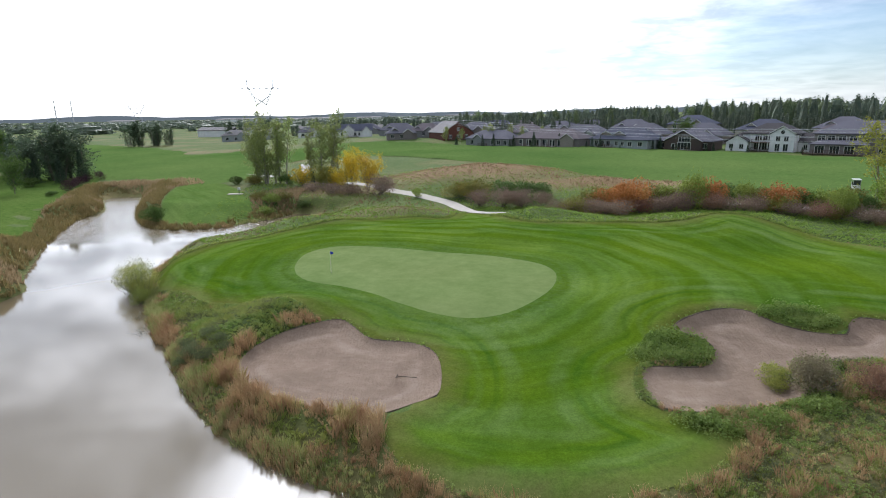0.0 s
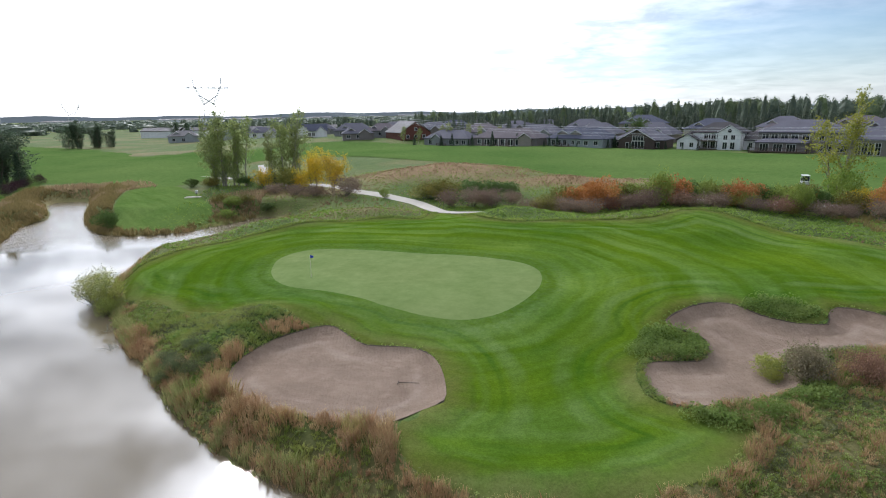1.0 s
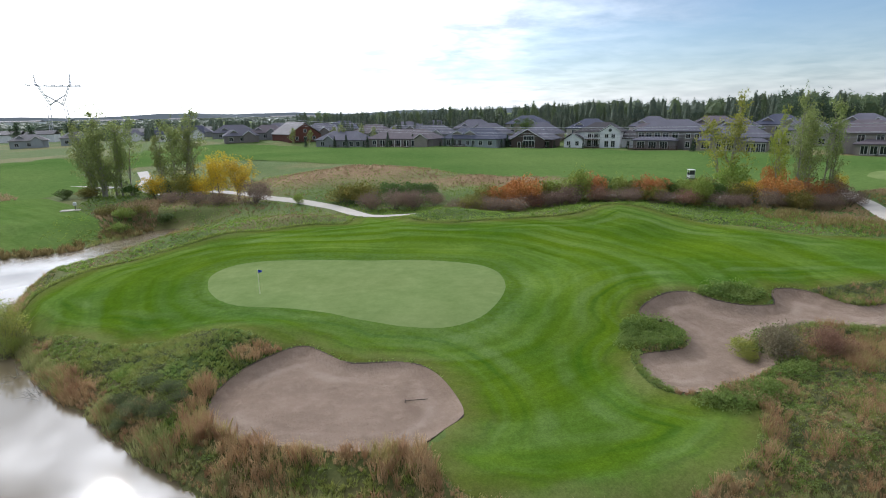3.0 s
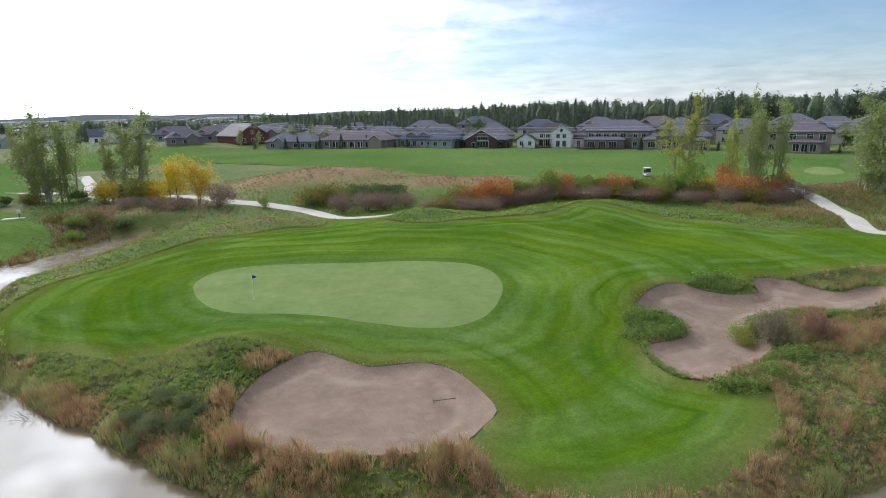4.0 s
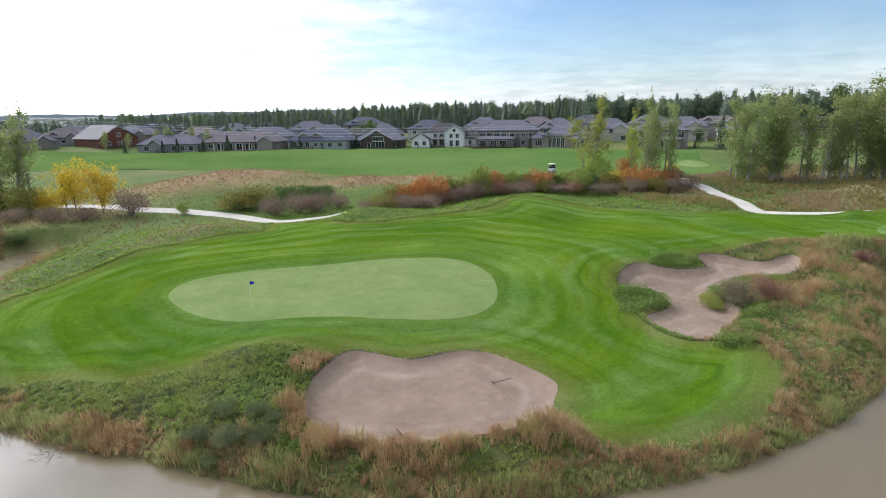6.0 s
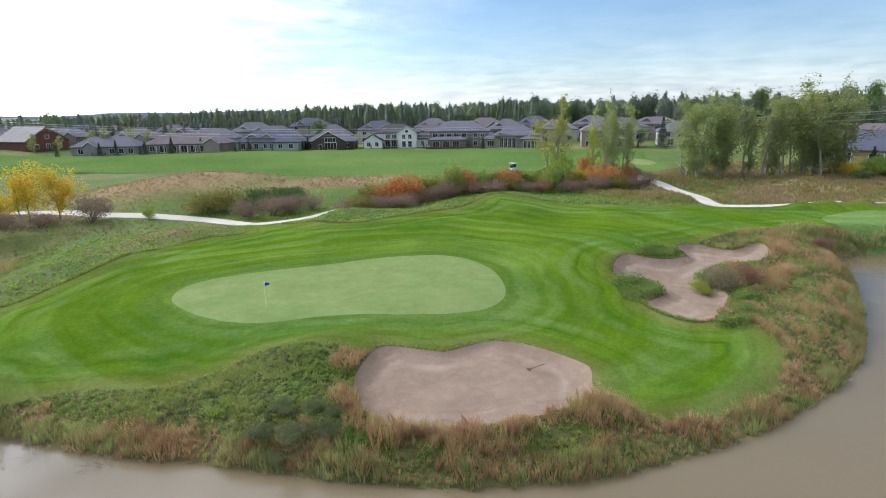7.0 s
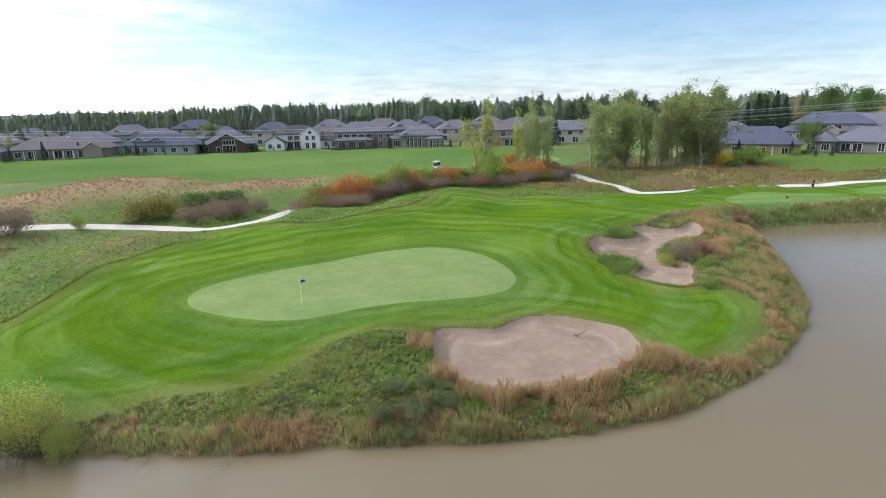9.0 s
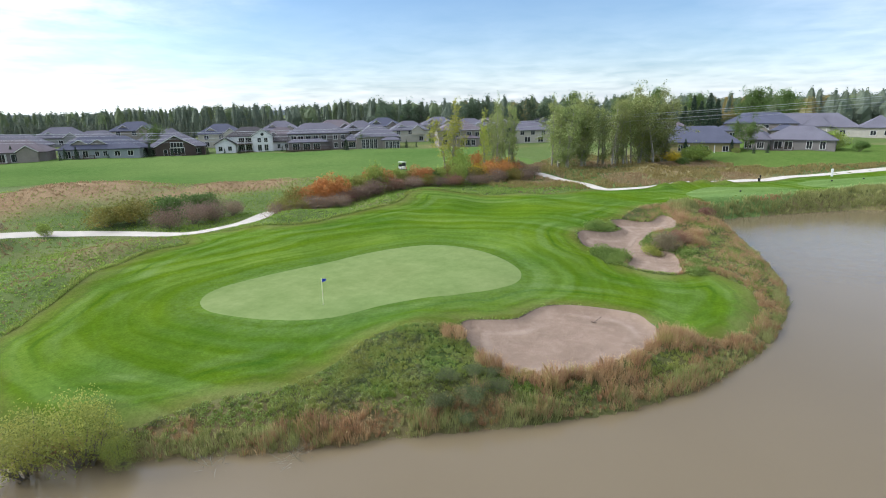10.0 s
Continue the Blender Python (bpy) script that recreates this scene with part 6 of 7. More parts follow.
def build_houses():
    # white two-storey house with a round window in its gable
    ob = house("white two-storey house with dark slate roof and balcony", 103.5, 171.5, -46, [(-7, 8, 0, 10, 0, 5.4, 3.0, "hip", "x"), (-11, -4.5, -2.5, 6, 0, 2.9, 2.2, "gable", "y"), (8, 15, 2, 10, 0, 3.0, 2.4, "gable", "x")], "white", "dark",
               row((-9.4, -6.4), -2.5, 0.9, 1.1, 1.4) + row((-2.5, -0.2), 0, 0.6, 1.9, 2.0, cols=3) + row((-2.4, -0.2), 0, 3.5, 1.8, 1.4, cols=3) + row((3.4, 5.6), -1.6, 0.5, 1.2, 2.0) + row((3.4, 5.6), -1.6, 3.4, 1.1, 1.4) + [(8, 3.0, 3.6, 0.9, 1.5, "right", 1, 1), (8, 6.5, 3.6, 0.9, 1.5, "right", 1, 1)] + row((10, 12.6), 2, 0.9, 0.9, 1.4),
               (), ((-4, 1.1, -2.6, 0, 2.95, 5.3), (-4, 1.1, -2.6, 0, 0.35)), ((4.5, 3.3, -1.6, 8, 0, 5.5, 2.3, "white"),), ((-9, 4, 3.5, 5.6, 0.35),))
    bm = bmesh.new()
    bmesh.ops.create_cone(bm, cap_ends=True, segments=24, radius1=0.55, radius2=0.55, depth=0.14, matrix=Matrix.Translation((4.5, -1.62, 6.1)) @ Matrix.Rotation(math.pi / 2, 4, "X"))
    part("round_window", bm, GLASS, ob, "dark round attic window")
    house("dark brown chalet house with large white-framed gable windows", 83, 184, -44, [(-8, 9, 0, 11, 0, 3.0, 3.4, "hip", "x")], "brown", "grey",
          row((-5.6,), 0, 0.9, 2.4, 1.5, cols=3) + row((6.4,), 0, 0.9, 2.4, 1.5, cols=3) + [(0.9, -1.5, 0.5, 4.2, 2.2, "front", 4, 1), (0.9, -1.5, 2.95, 3.6, 1.5, "front", 4, 1)], [(-2.6, -1.5, 0.1, 1.0, 2.1, "front", 1, 1)], ((-5, 5, -3.4, -1.5, 0.25),), ((0.4, 6.0, -1.5, 8, 0, 3.0, 3.6, "brown"),))
    house("pale blue-grey bungalow with patio and slate roof", 66, 194.5, -44, [(-12, 11, 0, 11, 0, 2.9, 3.6, "hip", "x"), (2, 10, -2, 6, 0, 2.9, 2.2, "hip", "y")], "blue", "navy",
          row((-9.5, -7.2, -4.9), 0, 0.6, 1.3, 1.9) + row((-1.8, 0.4), 0, 0.9, 1.0, 1.4) + row((4, 7.6), -2, 0.9, 1.4, 1.4), (), ((-8, -2, -2.6, 0, 0.3),), ((-6.5, 2.0, 1.5, 5, 2.9, 4.4, 1.3, "tan"), (-1.5, 2.0, 1.5, 5, 2.9, 4.4, 1.3, "tan")))
    house("long brown-roofed bungalow with covered patio", 43, 209, -42, [(-14, 13, 0, 11, 0, 2.9, 3.4, "hip", "x")], "taupe", "brown",
          row((-11.5, 9.8), 0, 0.9, 1.6, 1.5) + row((-8, -4.6, -1, 2.2, 5.4), 0, 0.4, 2.0, 2.1, cols=2), (), ((-9, 4, -3.2, 0, 0.3, 2.75),), ((8.5, 2.6, -0.8, 5, 0, 2.9, 1.9, "tan"),))
    house("grey bungalow with small gables over the garden", 22.5, 225, -40, [(-11, 10, 0, 10, 0, 2.9, 3.2, "hip", "x")], "grey", "grey", row((-8, -5, 2, 5, 8), 0, 0.8, 1.5, 1.6), (), ((-3.5, 1, -2.4, 0, 0.3),), ((-4.5, 2.2, -1.0, 5, 0, 2.9, 1.8, "grey"),))
    house("red-brown barn-like house with pale tin roof", 12, 254, 22, [(-7.5, 7.5, 0, 17, 0, 3.2, 5.0, "gable", "y")], "red", "tin", row((-4, 0, 4), 0, 0.9, 1.3, 1.4) + row((0,), 0, 4.2, 1.2, 1.2), (), ((-6, 6, -2.4, 0, 0.3),), vents=False)
    house("white farmhouse with slate roof and front gables", -42, 302, 8, [(-11, 10, 0, 9, 0, 3.2, 3.4, "gable", "x")], "white", "navy", row((-8.5, -6, 1, 3, 8), 0, 0.8, 1.2, 1.6), (), ((-4, 3, -2.2, 0, 0.3, 2.8),), ((-2.5, 3.0, -0.8, 6, 3.0, 3.6, 2.8, "white"), (7, 2.2, -1.2, 6, 0, 3.2, 2.2, "white")))
    house("large taupe two-storey house with brown decks", 117, 151, -50, [(-11, 10, 0, 12, 0, 5.7, 3.4, "hip", "x"), (-11, 2, -3, 1, 0, 2.9, 1.0, "hip", "x"), (4, 9, -1.2, 4, 0, 5.7, 2.0, "hip", "y")], "taupe", "grey",
          row((-9.2, -6.8, -4.2, -1.6, 1.2), 0, 3.6, 1.7, 1.6, cols=2) + row((5.2, 7.8), -1.2, 3.6, 1.2, 1.5) + row((5.2, 7.8), -1.2, 0.8, 1.2, 1.7) + row((-8.6, -5, -1.6), -3, 0.5, 2.2, 2.0, cols=3), (), ((-12, 3, -5.6, -3, 0.5),), (), ((-3, 8, 6, 9.4, 0.4),))
    house("tan stucco house with tall arched garden windows", 125, 131.5, -52, [(-8, 7, 0, 11, 0, 4.2, 3.6, "hip", "x"), (-12, -7, 2, 9, 0, 3.0, 2.0, "hip", "x"), (1, 7, -2, 4, 0, 3.0, 1.6, "hip", "x")], "tan", "grey",
          row((-5.6, -4.2, -2.8, -1.4), 0, 0.4, 1.1, 3.0, rows=3) + row((2.4, 3.7, 5.0, 6.2), -2, 0.3, 0.95, 2.3, rows=2) + row((-9.5,), 2, 0.7, 2.2, 1.8, cols=3))
    house("tan two-storey house with bay behind poplars", 141, 107, -56, [(-8, 8, 0, 11, 0, 5.6, 3.2, "hip", "x"), (-2, 6, -2.4, 3, 0, 2.9, 1.1, "hip", "x")], "tan", "brown", row((-5.8, -1, 3, 6), 0, 3.5, 1.5, 1.7) + row((0, 2, 4), -2.4, 0.5, 1.4, 2.0) + row((-5.8,), 0, 0.7, 1.6, 1.8))
    house("grey-roofed two-storey house seen between trees", 160, 88, -62, [(-9, 9, 0, 11, 0, 4.8, 3.2, "hip", "x")], "cream", "grey", row((-6, -2, 2, 6), 0, 3.2, 1.4, 1.4) + row((-5, 0, 5), 0, 0.6, 2.0, 1.8))
    house("ochre bungalow with slate-blue roof and white windows", 124, 30.5, -88, [(-13, 12, 0, 12, 0, 3.0, 4.2, "hip", "x")], "yellow", "navy", row((-10.5, -8.8, -7.1), 0, 0.5, 1.3, 1.9) + row((-2.6, -1.2), 0, 0.8, 1.1, 1.6) + row((8.6,), 0, 0.8, 1.3, 1.4), [(3.4, 0, 0.1, 1.8, 2.1, "front", 2, 1)], ((-0.5, 6, -2.4, 0, 0.3, 2.7),))
    house("grey stone bungalow with hipped charcoal roof", 132.5, 5, -101, [(-8, 9, 0, 12, 0, 2.9, 3.4, "hip", "x"), (-12, -6, -2, 8, 0, 2.9, 2.4, "hip", "y")], "taupe", "grey", row((-11, -8), -2, 0.7, 1.6, 1.6, cols=3) + row((-4, -1.6), 0, 0.5, 1.8, 2.0) + row((3.2, 6.2), 0, 0.7, 1.2, 1.9) + [(9, 5, 0.9, 1.4, 1.2, "right", 2, 1)], (), ((-5.5, 0, -2.6, 0, 0.2),))
    house("brick two-storey house with front gables and dark roof", 196, 9.5, -95, [(-12, 12, 0, 12, 0, 5.6, 3.8, "hip", "x"), (-16, -6, -3, 7, 0, 3.0, 2.6, "hip", "x"), (4, 12, -3, 6, 0, 3.2, 2.6, "hip", "y")], "tan", "navy", row((-2, 2, 7), 0, 3.6, 1.8, 1.6) + row((-12, -8.6), -3, 0.8, 2.0, 1.5) + row((7, 9), -3, 0.8, 1.4, 1.5), [(0, 0, 0.1, 1.8, 2.3, "front", 2, 1)], (), ((0.4, 2.4, -2, 4, 0, 3.4, 1.8, "tan"),))
    house("wide cream house with grey hipped roofs and porch columns", 206, -9, -97, [(-20, 14, 0, 14, 0, 3.6, 5.0, "hip", "x"), (-4, 5, -2, 8, 0, 4.0, 4.6, "hip", "y"), (14, 26, 0, 13, 0, 3.4, 4.2, "hip", "x")], "cream", "grey", row((-17, -13, -9), 0, 0.9, 2.2, 1.5, cols=3) + row((9,), 0, 0.6, 1.6, 2.0) + row((18, 22), 0, 0.9, 1.6, 1.5), [(0.5, -2, 0.1, 1.8, 2.4, "front", 2, 1)], ((-3, 4, -4.2, -2, 0.2, 3.6),))
    # houses of the streets behind, of which roofs and upper windows show
    behind = ((63, 238, -42, 20, 11, 3.0, 3.8, "grey", "grey"), (84, 226, -44, 18, 12, 3.2, 4.2, "tan", "grey"), (101, 212, -46, 18, 12, 3.4, 4.4, "taupe", "grey"), (118, 200, -46, 17, 12, 5.4, 3.6, "cream", "navy"), (137, 186, -48, 16, 12, 5.8, 3.6, "cream", "grey"),
              (128, 178, -48, 15, 11, 3.4, 4.0, "taupe", "brown"), (150, 168, -50, 18, 12, 5.4, 3.4, "taupe", "brown"), (145, 152, -50, 15, 12, 5.2, 3.8, "taupe", "grey"), (163, 152, -52, 16, 12, 5.6, 3.4, "tan", "navy"), (156, 136, -54, 15, 11, 4.8, 3.6, "cream", "grey"), (176, 132, -56, 16, 12, 5.6, 3.2, "tan", "grey"), (172, 116, -58, 16, 11, 5.2, 3.4, "cream", "grey"), (190, 112, -58, 18, 11, 5.8, 2.6, "tan", "brown"),
              (40, 256, -40, 18, 11, 3.0, 3.8, "grey", "brown"), (20, 276, -30, 18, 11, 3.0, 3.6, "taupe", "grey"), (-4, 274, -20, 16, 10, 3.0, 3.4, "grey", "brown"), (-14, 262, 6, 14, 9, 2.9, 3.0, "taupe", "grey"), (-18, 300, 0, 20, 11, 3.0, 3.6, "grey", "grey"), (4, 312, -10, 18, 11, 3.0, 3.6, "tan", "grey"), (34, 300, -25, 18, 11, 3.2, 3.8, "taupe", "navy"), (62, 276, -36, 18, 11, 3.4, 3.8, "taupe", "grey"), (90, 256, -40, 18, 11, 3.4, 4.0, "grey", "grey"), (110, 240, -44, 18, 12, 5.0, 3.6, "tan", "navy"),
              (-70, 330, 10, 16, 9, 3.0, 3.0, "white", "grey"), (-110, 318, 15, 15, 9, 3.4, 2.8, "blue", "tin"), (-92, 326, 15, 14, 9, 3.4, 2.8, "blue", "tin"), (-40, 345, 0, 18, 10, 3.0, 3.4, "grey", "grey"), (52, 330, -20, 18, 10, 3.0, 3.6, "grey", "brown"), (84, 300, -30, 18, 10, 3.2, 3.8, "taupe", "grey"), (226, 96, -66, 18, 12, 5.4, 3.2, "cream", "grey"), (170, 40, -80, 20, 12, 3.4, 3.6, "cream", "brown"))
    for x, y, yaw, w, d, eave, rise, wall, roof in behind:
        two = eave > 4.5
        house(f"{'two-storey' if two else 'low'} {wall} house with {dict(tin='pale tin', grey='grey shingle', brown='brown shingle', navy='slate-blue', dark='charcoal')[roof]} roof", x, y, yaw, [(-w / 2, w / 2, 0, d, 0, eave, rise, "hip", "x")], wall, roof,
              row((-w * 0.32, 0.0, w * 0.3), 0, 3.4 if two else 0.9, 1.5, 1.5) + (row((-w * 0.32, w * 0.3), 0, 0.7, 1.6, 1.7) if two else []), (), (), ((w * 0.2, 2.4, -0.9, 4, eave - 1.6 if two else 0, eave, 2.0, wall), (-w * 0.22, 1.8, 1.6, 4, eave - 0.2, eave + 0.9, 1.5, wall)), group="houses of the streets behind")


build_houses()

# ---- things on the course and in the distance ----
POLE = plain("flagstick_paint", (0.80, 0.78, 0.55), rough=0.5)
FLAG = plain("blue_flag_cloth", (0.020, 0.045, 0.42), (0.03, 0.06, 0.5), 0.8)
STEEL = plain("galvanised_steel", (0.58, 0.59, 0.62), rough=0.6)
CABLE = plain("aluminium_cable", (0.50, 0.51, 0.53), rough=0.5, metal=0.3)
WOODEN = plain("rake_handle", (0.07, 0.052, 0.036), rough=0.8)
BLACK = plain("black_plastic", (0.012, 0.012, 0.013), rough=0.5)
CART_WHITE = plain("cart_body_white", (0.72, 0.72, 0.70), rough=0.35)


def tube(bm, a, b, r0, r1=None, sides=8):
    v, f = limb(a, b, r0, r0 if r1 is None else r1, sides)
    vs = [bm.verts.new(p) for p in v]
    for q in f:
        bm.faces.new([vs[i] for i in q])
    bm.faces.new([vs[i] for i in range(sides)][::-1])
    bm.faces.new([vs[sides + i] for i in range(sides)])


def build_flag():
    x, y = -10.4, 53.5
    ob = thing("flagstick", "thin pale flagstick with a small blue flag in the green", "flagstick", pose(x, y, height1(x, y) + 0.06))
    bm = bmesh.new()
    tube(bm, (0, 0, -0.1), (0, 0, 2.2), 0.03, 0.026)
    part("pole", bm, POLE, ob)
    bm = bmesh.new()
    n = 8
    rows = []
    for j in range(n + 1):
        u = j / n
        wave = 0.05 * math.sin(u * 6.0)
        rows.append([bm.verts.new((0.015 + 0.38 * u, wave, 2.18 - 0.03 * u)), bm.verts.new((0.015 + 0.38 * u, wave - 0.03 * u, 1.9 + 0.06 * u + 0.05 * u * u))])
    for j in range(n):
        bm.faces.new((rows[j][0], rows[j][1], rows[j + 1][1], rows[j + 1][0]))
    f = part("flag", bm, FLAG, ob, "small blue cloth flag")
    so = f.modifiers.new("thick", "SOLIDIFY")
    so.thickness = 0.01
    f.rotation_euler = (0, 0, radians(-25))
    bm = bmesh.new()
    tube(bm, (0, 0, -0.02), (0, 0, 0.012), 0.056, 0.056, 16)
    part("cup", bm, BLACK, ob, "dark hole cup")


def build_rake():
    x, y = -2.0, 32.9
    ob = thing("bunker_rake", "dark wooden rake lying in the sand bunker", "rake", pose(x, y, height1(x, y) + 0.13, 0, 0, -14))
    bm = bmesh.new()
    tube(bm, (-0.62, 0, 0), (0.72, 0.0, 0.03), 0.022)
    part("handle", bm, WOODEN, ob)
    bm = bmesh.new()
    box(bm, -0.65, -0.61, -0.22, 0.22, -0.02, 0.02)
    part("head", bm, WOODEN, ob)
    for i in range(12):
        bm = bmesh.new()
        tube(bm, (-0.63, -0.2 + i * 0.036, 0), (-0.63, -0.2 + i * 0.036, -0.08), 0.008, 0.005, 5)
        part("tine", bm, WOODEN, ob)


def build_cart():
    x, y = 72.2, 92.6
    ob = thing("golf_cart", "white golf cart with a flat roof on the fairway", "golf cart", pose(x, y, height1(x, y) + 0.1, 0, 0, 150))
    bm = bmesh.new()
    box(bm, -0.55, 0.55, -1.15, 1.1, 0.28, 0.5)
    box(bm, -0.5, 0.5, 0.55, 1.15, 0.5, 0.9)
    box(bm, -0.55, 0.55, -1.15, -0.35, 0.5, 0.78)
    bmesh.ops.bevel(bm, geom=bm.edges[:], offset=0.05, segments=2, affect="EDGES")
    part("body", bm, CART_WHITE, ob)
    for nm, b, mat in (("seat", (-0.5, 0.5, -0.75, -0.2, 0.78, 0.9), BLACK), ("backrest", (-0.5, 0.5, -0.85, -0.75, 0.85, 1.25), BLACK), ("roof", (-0.6, 0.6, -1.05, 0.95, 1.82, 1.9), CART_WHITE), ("windscreen", (-0.5, 0.5, 0.82, 0.85, 0.95, 1.75), GLASS)):
        bm = bmesh.new()
        box(bm, *b)
        bmesh.ops.bevel(bm, geom=bm.edges[:], offset=0.012, segments=1, affect="EDGES")
        part(nm, bm, mat, ob)
    for sx in (-0.52, 0.52):
        for y0, y1 in ((-0.9, -0.95), (0.85, 0.85)):
            bm = bmesh.new()
            tube(bm, (sx, y0, 0.75), (sx, y1, 1.84), 0.022)
            part("roof_post", bm, STEEL, ob)
        for wy in (-0.8, 0.8):
            bm = bmesh.new()
            tube(bm, (sx - 0.09, wy, 0.24), (sx + 0.09, wy, 0.24), 0.24, 0.24, 16)
            wheel = part("wheel", bm, BLACK, ob)
            bm = bmesh.new()
            tube(bm, (sx - 0.1, wy, 0.24), (sx + 0.1, wy, 0.24), 0.11, 0.11, 12)
            part("rim", bm, STEEL, wheel)
    bm = bmesh.new()
    tube(bm, (0.25, 0.6, 0.9), (0.25, 0.25, 1.12), 0.02)
    part("steering_column", bm, BLACK, ob)


def build_tee_things():
    for x, y, lab in ((62.9, 20.4, "small black tee marker on the striped tee"), (80.5, 4.5, "small black tee marker on the far tee"), (86, -1.5, "small black tee marker on the far tee")):
        bm = bmesh.new()
        bmesh.ops.create_cube(bm, size=1, matrix=Matrix.Translation((0, 0, 0.14)) @ Matrix.Diagonal((0.34, 0.24, 0.26, 1)))
        bmesh.ops.bevel(bm, geom=bm.edges[:], offset=0.06, segments=2, affect="EDGES")
        me = bpy.data.meshes.new("tee_marker")
        bm.to_mesh(me), bm.free()
        me.materials.append(BLACK)
        ob = new("tee_marker", me)
        ob.matrix_world = pose(x, y, height1(x, y) + 0.08, 0, 0, 20)
        tagged(ob, lab, "tee marker", "tee markers")
    # ball washer with a dark bin beside the path
    x, y = 76.6, 16.6
    ob = thing("ball_washer", "dark ball washer on a post beside the path", "ball washer", pose(x, y, height1(x, y)))
    bm = bmesh.new()
    tube(bm, (0, 0, -0.2), (0, 0, 0.9), 0.05)
    part("post", bm, BLACK, ob)
    bm = bmesh.new()
    box(bm, -0.16, 0.16, -0.14, 0.14, 0.8, 1.25)
    bmesh.ops.bevel(bm, geom=bm.edges[:], offset=0.05, segments=2, affect="EDGES")
    part("tank", bm, BLACK, ob)
    bm = bmesh.new()
    tube(bm, (0.45, 0.1, -0.1), (0.45, 0.1, 0.62), 0.2, 0.23, 12)
    part("bin", bm, BLACK, ob)
    # washer with a white cap on a pale slab beside the far tee
    x, y = -39.6, 113.0
    ob = thing("ball_washer", "white-capped ball washer on a pale slab beside the tee", "ball washer", pose(x, y, height1(x, y)))
    bm = bmesh.new()
    box(bm, -2.2, 0.7, -0.7, 0.7, -0.2, 0.12)
    part("slab", bm, PATH_MAT, ob)
    bm = bmesh.new()
    tube(bm, (0, 0, 0.1), (0, 0, 0.95), 0.06)
    part("post", bm, BLACK, ob)
    bm = bmesh.new()
    box(bm, -0.24, 0.24, -0.2, 0.2, 0.85, 1.4)
    bmesh.ops.bevel(bm, geom=bm.edges[:], offset=0.06, segments=2, affect="EDGES")
    part("tank", bm, CART_WHITE, ob, "white rounded tank")
    x, y = 87.6, 3.4
    ob = thing("yardage_post", "white square post beside the tee", "post", pose(x, y, height1(x, y)))
    bm = bmesh.new()
    box(bm, -0.18, 0.18, -0.18, 0.18, -0.2, 1.5)
    bmesh.ops.bevel(bm, geom=[e for e in bm.edges], offset=0.03, segments=2, affect="EDGES")
    part("shaft", bm, CART_WHITE, ob)


def build_pylon(x, y, h, wide, label):
    """A guyed lattice pylon: two legs spreading to a wide cross-beam with peaks."""
    ob = thing("pylon", label, "pylon", pose(x, y, 3.0, 0, 0, math.degrees(math.atan2(-x, y))))
    def lattice(name, a, b, r0, r1, thick):
        bm = bmesh.new()
        a, b = np.array(a, float), np.array(b, float)
        n = 7
        pts = []
        for i in range(n + 1):
            c, r = a + (b - a) * i / n, r0 + (r1 - r0) * i / n
            ax = np.array((0, 0, 1.0)) if abs(b[0] - a[0]) > abs(b[2] - a[2]) else np.array((1.0, 0, 0))
            pts.append([c + ax * r * sx + np.array((0, 1.0, 0)) * r * sy for sx, sy in ((-1, -1), (1, -1), (1, 1), (-1, 1))])
        for i in range(n):
            for k in range(4):
                tube(bm, pts[i][k], pts[i + 1][k], thick, thick, 4)
                tube(bm, pts[i][k], pts[i + 1][(k + 1) % 4], thick * 0.7, thick * 0.7, 4)
        part(name, bm, STEEL, ob)
    t = 0.17
    for s in (-1, 1):
        lattice("leg", (s * wide * 0.22, 0, 0), (s * wide * 0.16, 0, h * 0.52), 1.0, 0.7, t)
        lattice("arm", (s * wide * 0.12, 0, h * 0.52), (s * wide * 0.32, 0, h * 0.80), 0.6, 0.4, t)
        lattice("brace", (s * wide * 0.14, 0, h * 0.52), (-s * wide * 0.20, 0, h * 0.66), 0.25, 0.25, t)
        lattice("peak", (s * wide * 0.34, 0, h * 0.80), (s * wide * 0.36, 0, h * 0.95), 0.4, 0.1, t)
    lattice("crossbeam", (-wide * 0.56, 0, h * 0.79), (wide * 0.56, 0, h * 0.79), 0.45, 0.45, t)


def cable(name, a, b, sag, r, label, n=24):
    """One hanging wire from a to b."""
    cu = bpy.data.curves.new(name, "CURVE")
    cu.dimensions, cu.bevel_depth, cu.bevel_resolution = "3D", r, 1
    sp = cu.splines.new("POLY")
    sp.points.add(n)
    for i in range(n + 1):
        u = i / n
        p = Vector(a).lerp(Vector(b), u)
        sp.points[i].co = (p.x, p.y, p.z - sag * 4 * u * (1 - u), 1)
    cu.materials.append(CABLE)
    return tagged(new(name, cu), label, "power cable", "power cables")


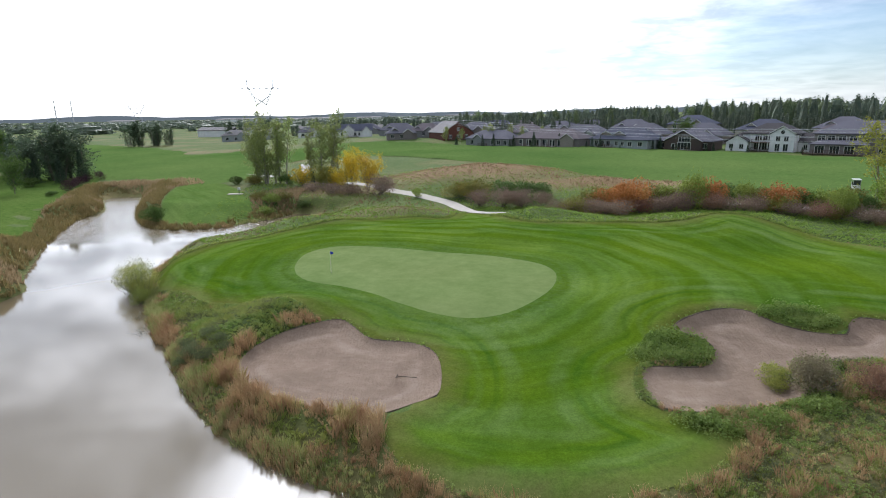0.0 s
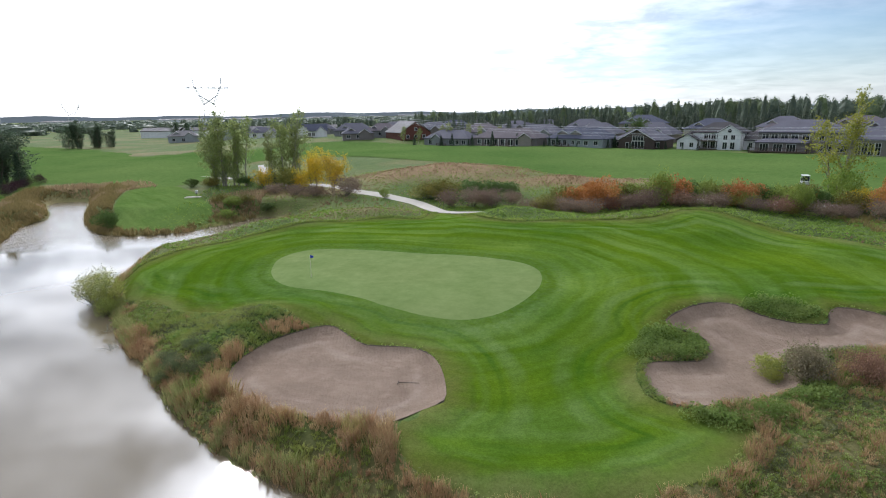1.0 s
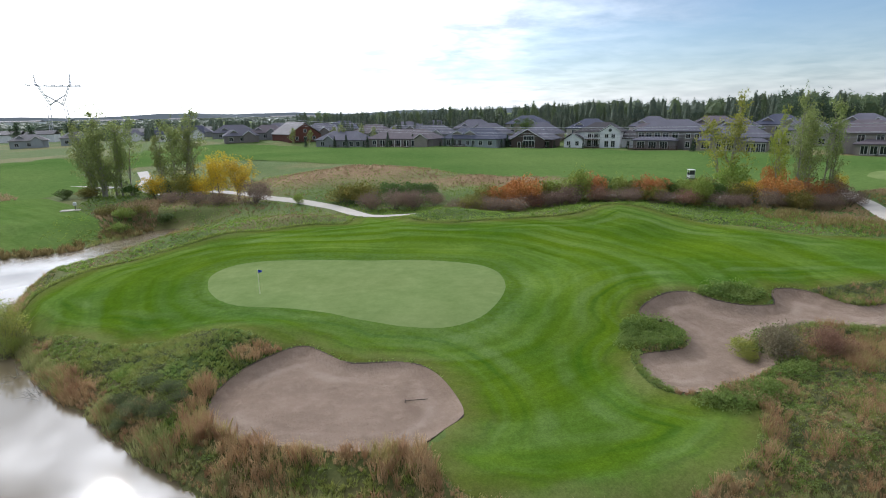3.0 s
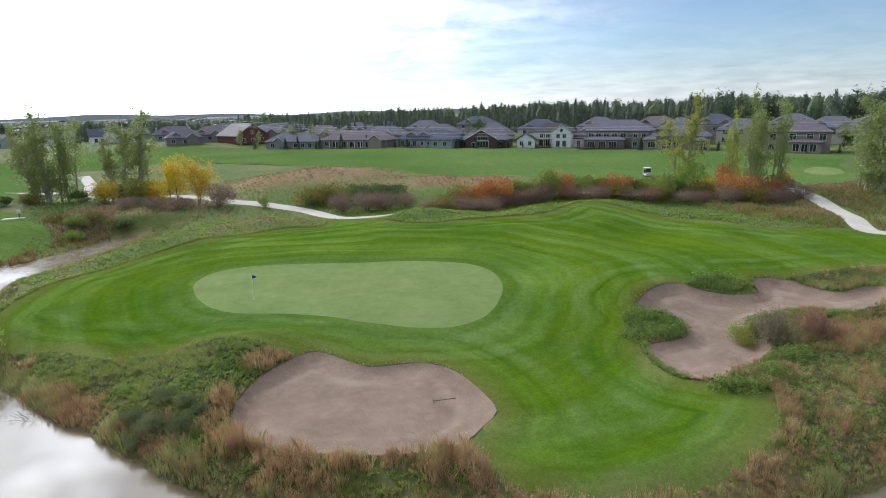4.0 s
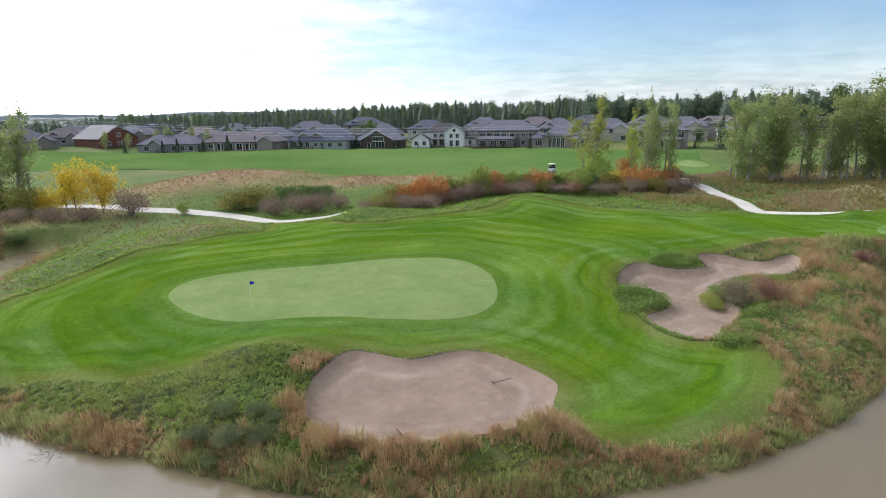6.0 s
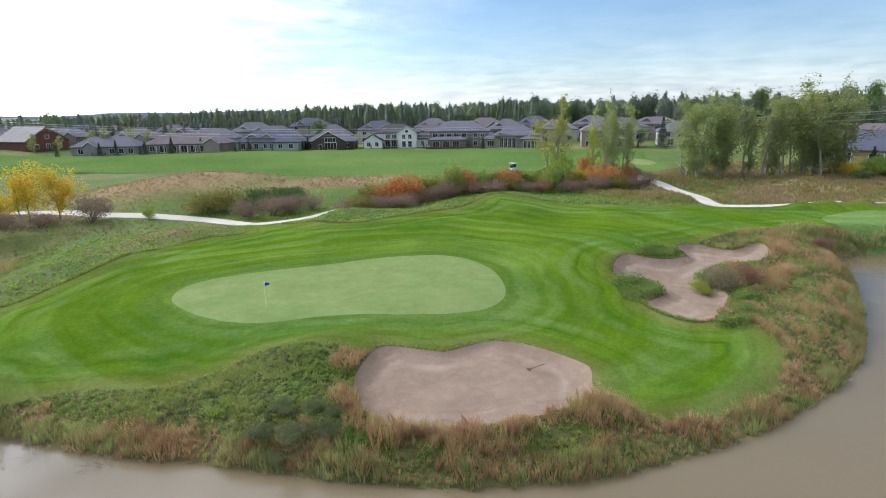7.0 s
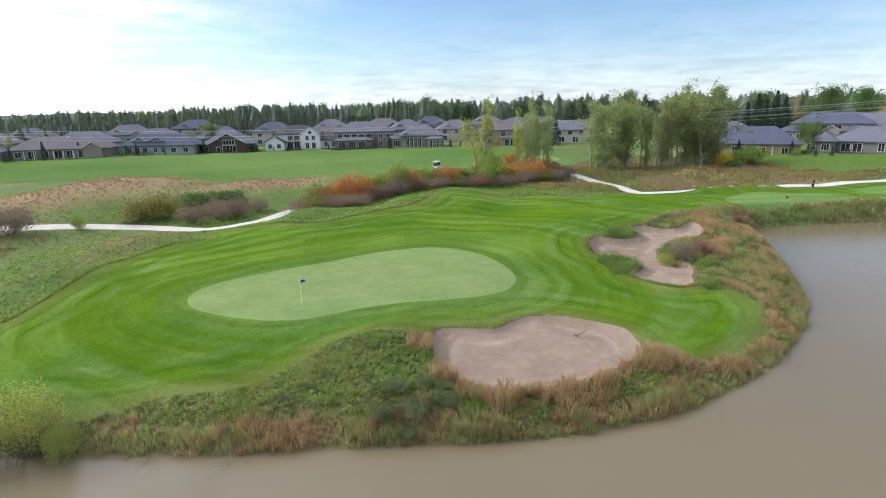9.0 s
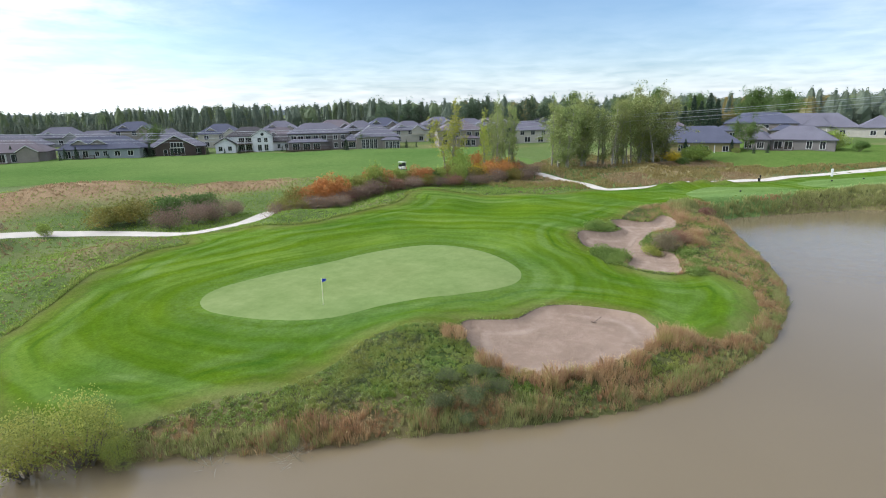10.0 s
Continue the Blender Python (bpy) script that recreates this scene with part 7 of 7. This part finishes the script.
def build_far_things():
    build_pylon(-120, 406, 42, 25, "steel lattice power pylon against the bright sky")
    build_pylon(-412, 803, 36, 26, "distant steel lattice power pylon")
    for dx in (0, 28):
        ob = thing("mast", "thin distant steel mast", "mast", pose(-640 + dx, 980, 3))
        bm = bmesh.new()
        tube(bm, (0, 0, 0), (0, 0, 46), 1.1, 0.6, 6)
        part("shaft", bm, STEEL, ob)
    # warehouses far out; the last four stand for nearer low sheds and houses
    for x, y, w, h in ((-430, 1250, 90, 9), (-300, 1300, 140, 8), (-150, 1350, 60, 8), (120, 1500, 160, 9), (-620, 1150, 60, 9), (-150, 392, 26, 5), (-126, 386, 16, 5), (-80, 378, 20, 5), (-40, 392, 22, 5)):
        ob = thing("warehouse", "long low white building on the plain", "warehouse", pose(x, y, 3, 0, 0, rng.uniform(-15, 15)), "far warehouses")
        part("wall", wall_bm(-w / 2, w / 2, 0, w * 0.4, 0, h), WALL["white"], ob)
        part("roof", roof_bm(-w / 2, w / 2, 0, w * 0.4, h, 2.0, "gable", "x", 0.3, 0.4), ROOF["tin"], ob)
    # blue-grey backdrop strip for the plain's rim, glowing with haze put into its colour
    m = bpy.data.materials.new("glowing_haze")
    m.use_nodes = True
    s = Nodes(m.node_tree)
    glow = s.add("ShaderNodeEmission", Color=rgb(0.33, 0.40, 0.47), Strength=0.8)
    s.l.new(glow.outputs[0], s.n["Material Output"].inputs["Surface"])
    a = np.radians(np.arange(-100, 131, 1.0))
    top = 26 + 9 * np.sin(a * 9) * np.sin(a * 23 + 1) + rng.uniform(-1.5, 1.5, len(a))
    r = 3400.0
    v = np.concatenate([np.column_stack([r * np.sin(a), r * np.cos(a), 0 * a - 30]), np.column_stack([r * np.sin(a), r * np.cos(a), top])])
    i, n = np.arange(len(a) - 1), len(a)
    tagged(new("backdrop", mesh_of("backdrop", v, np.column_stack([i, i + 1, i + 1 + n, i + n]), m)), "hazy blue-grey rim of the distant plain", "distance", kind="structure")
    # wires in front of the houses
    for side, z in ((-0.8, -0.6), (0.8, -0.5), (0.0, 0.9), (1.6, 0.8), (-1.4, 0.4), (2.4, -1.4)):
        cable("power_cable", (-38.0 + side, 318, 19.8 + z), (152.0 + side, -62, 21.8 + z), 9.0, 0.024, "thin grey power cable strung before the houses", 48)


build_flag()
build_rake()
build_cart()
build_tee_things()
build_far_things()
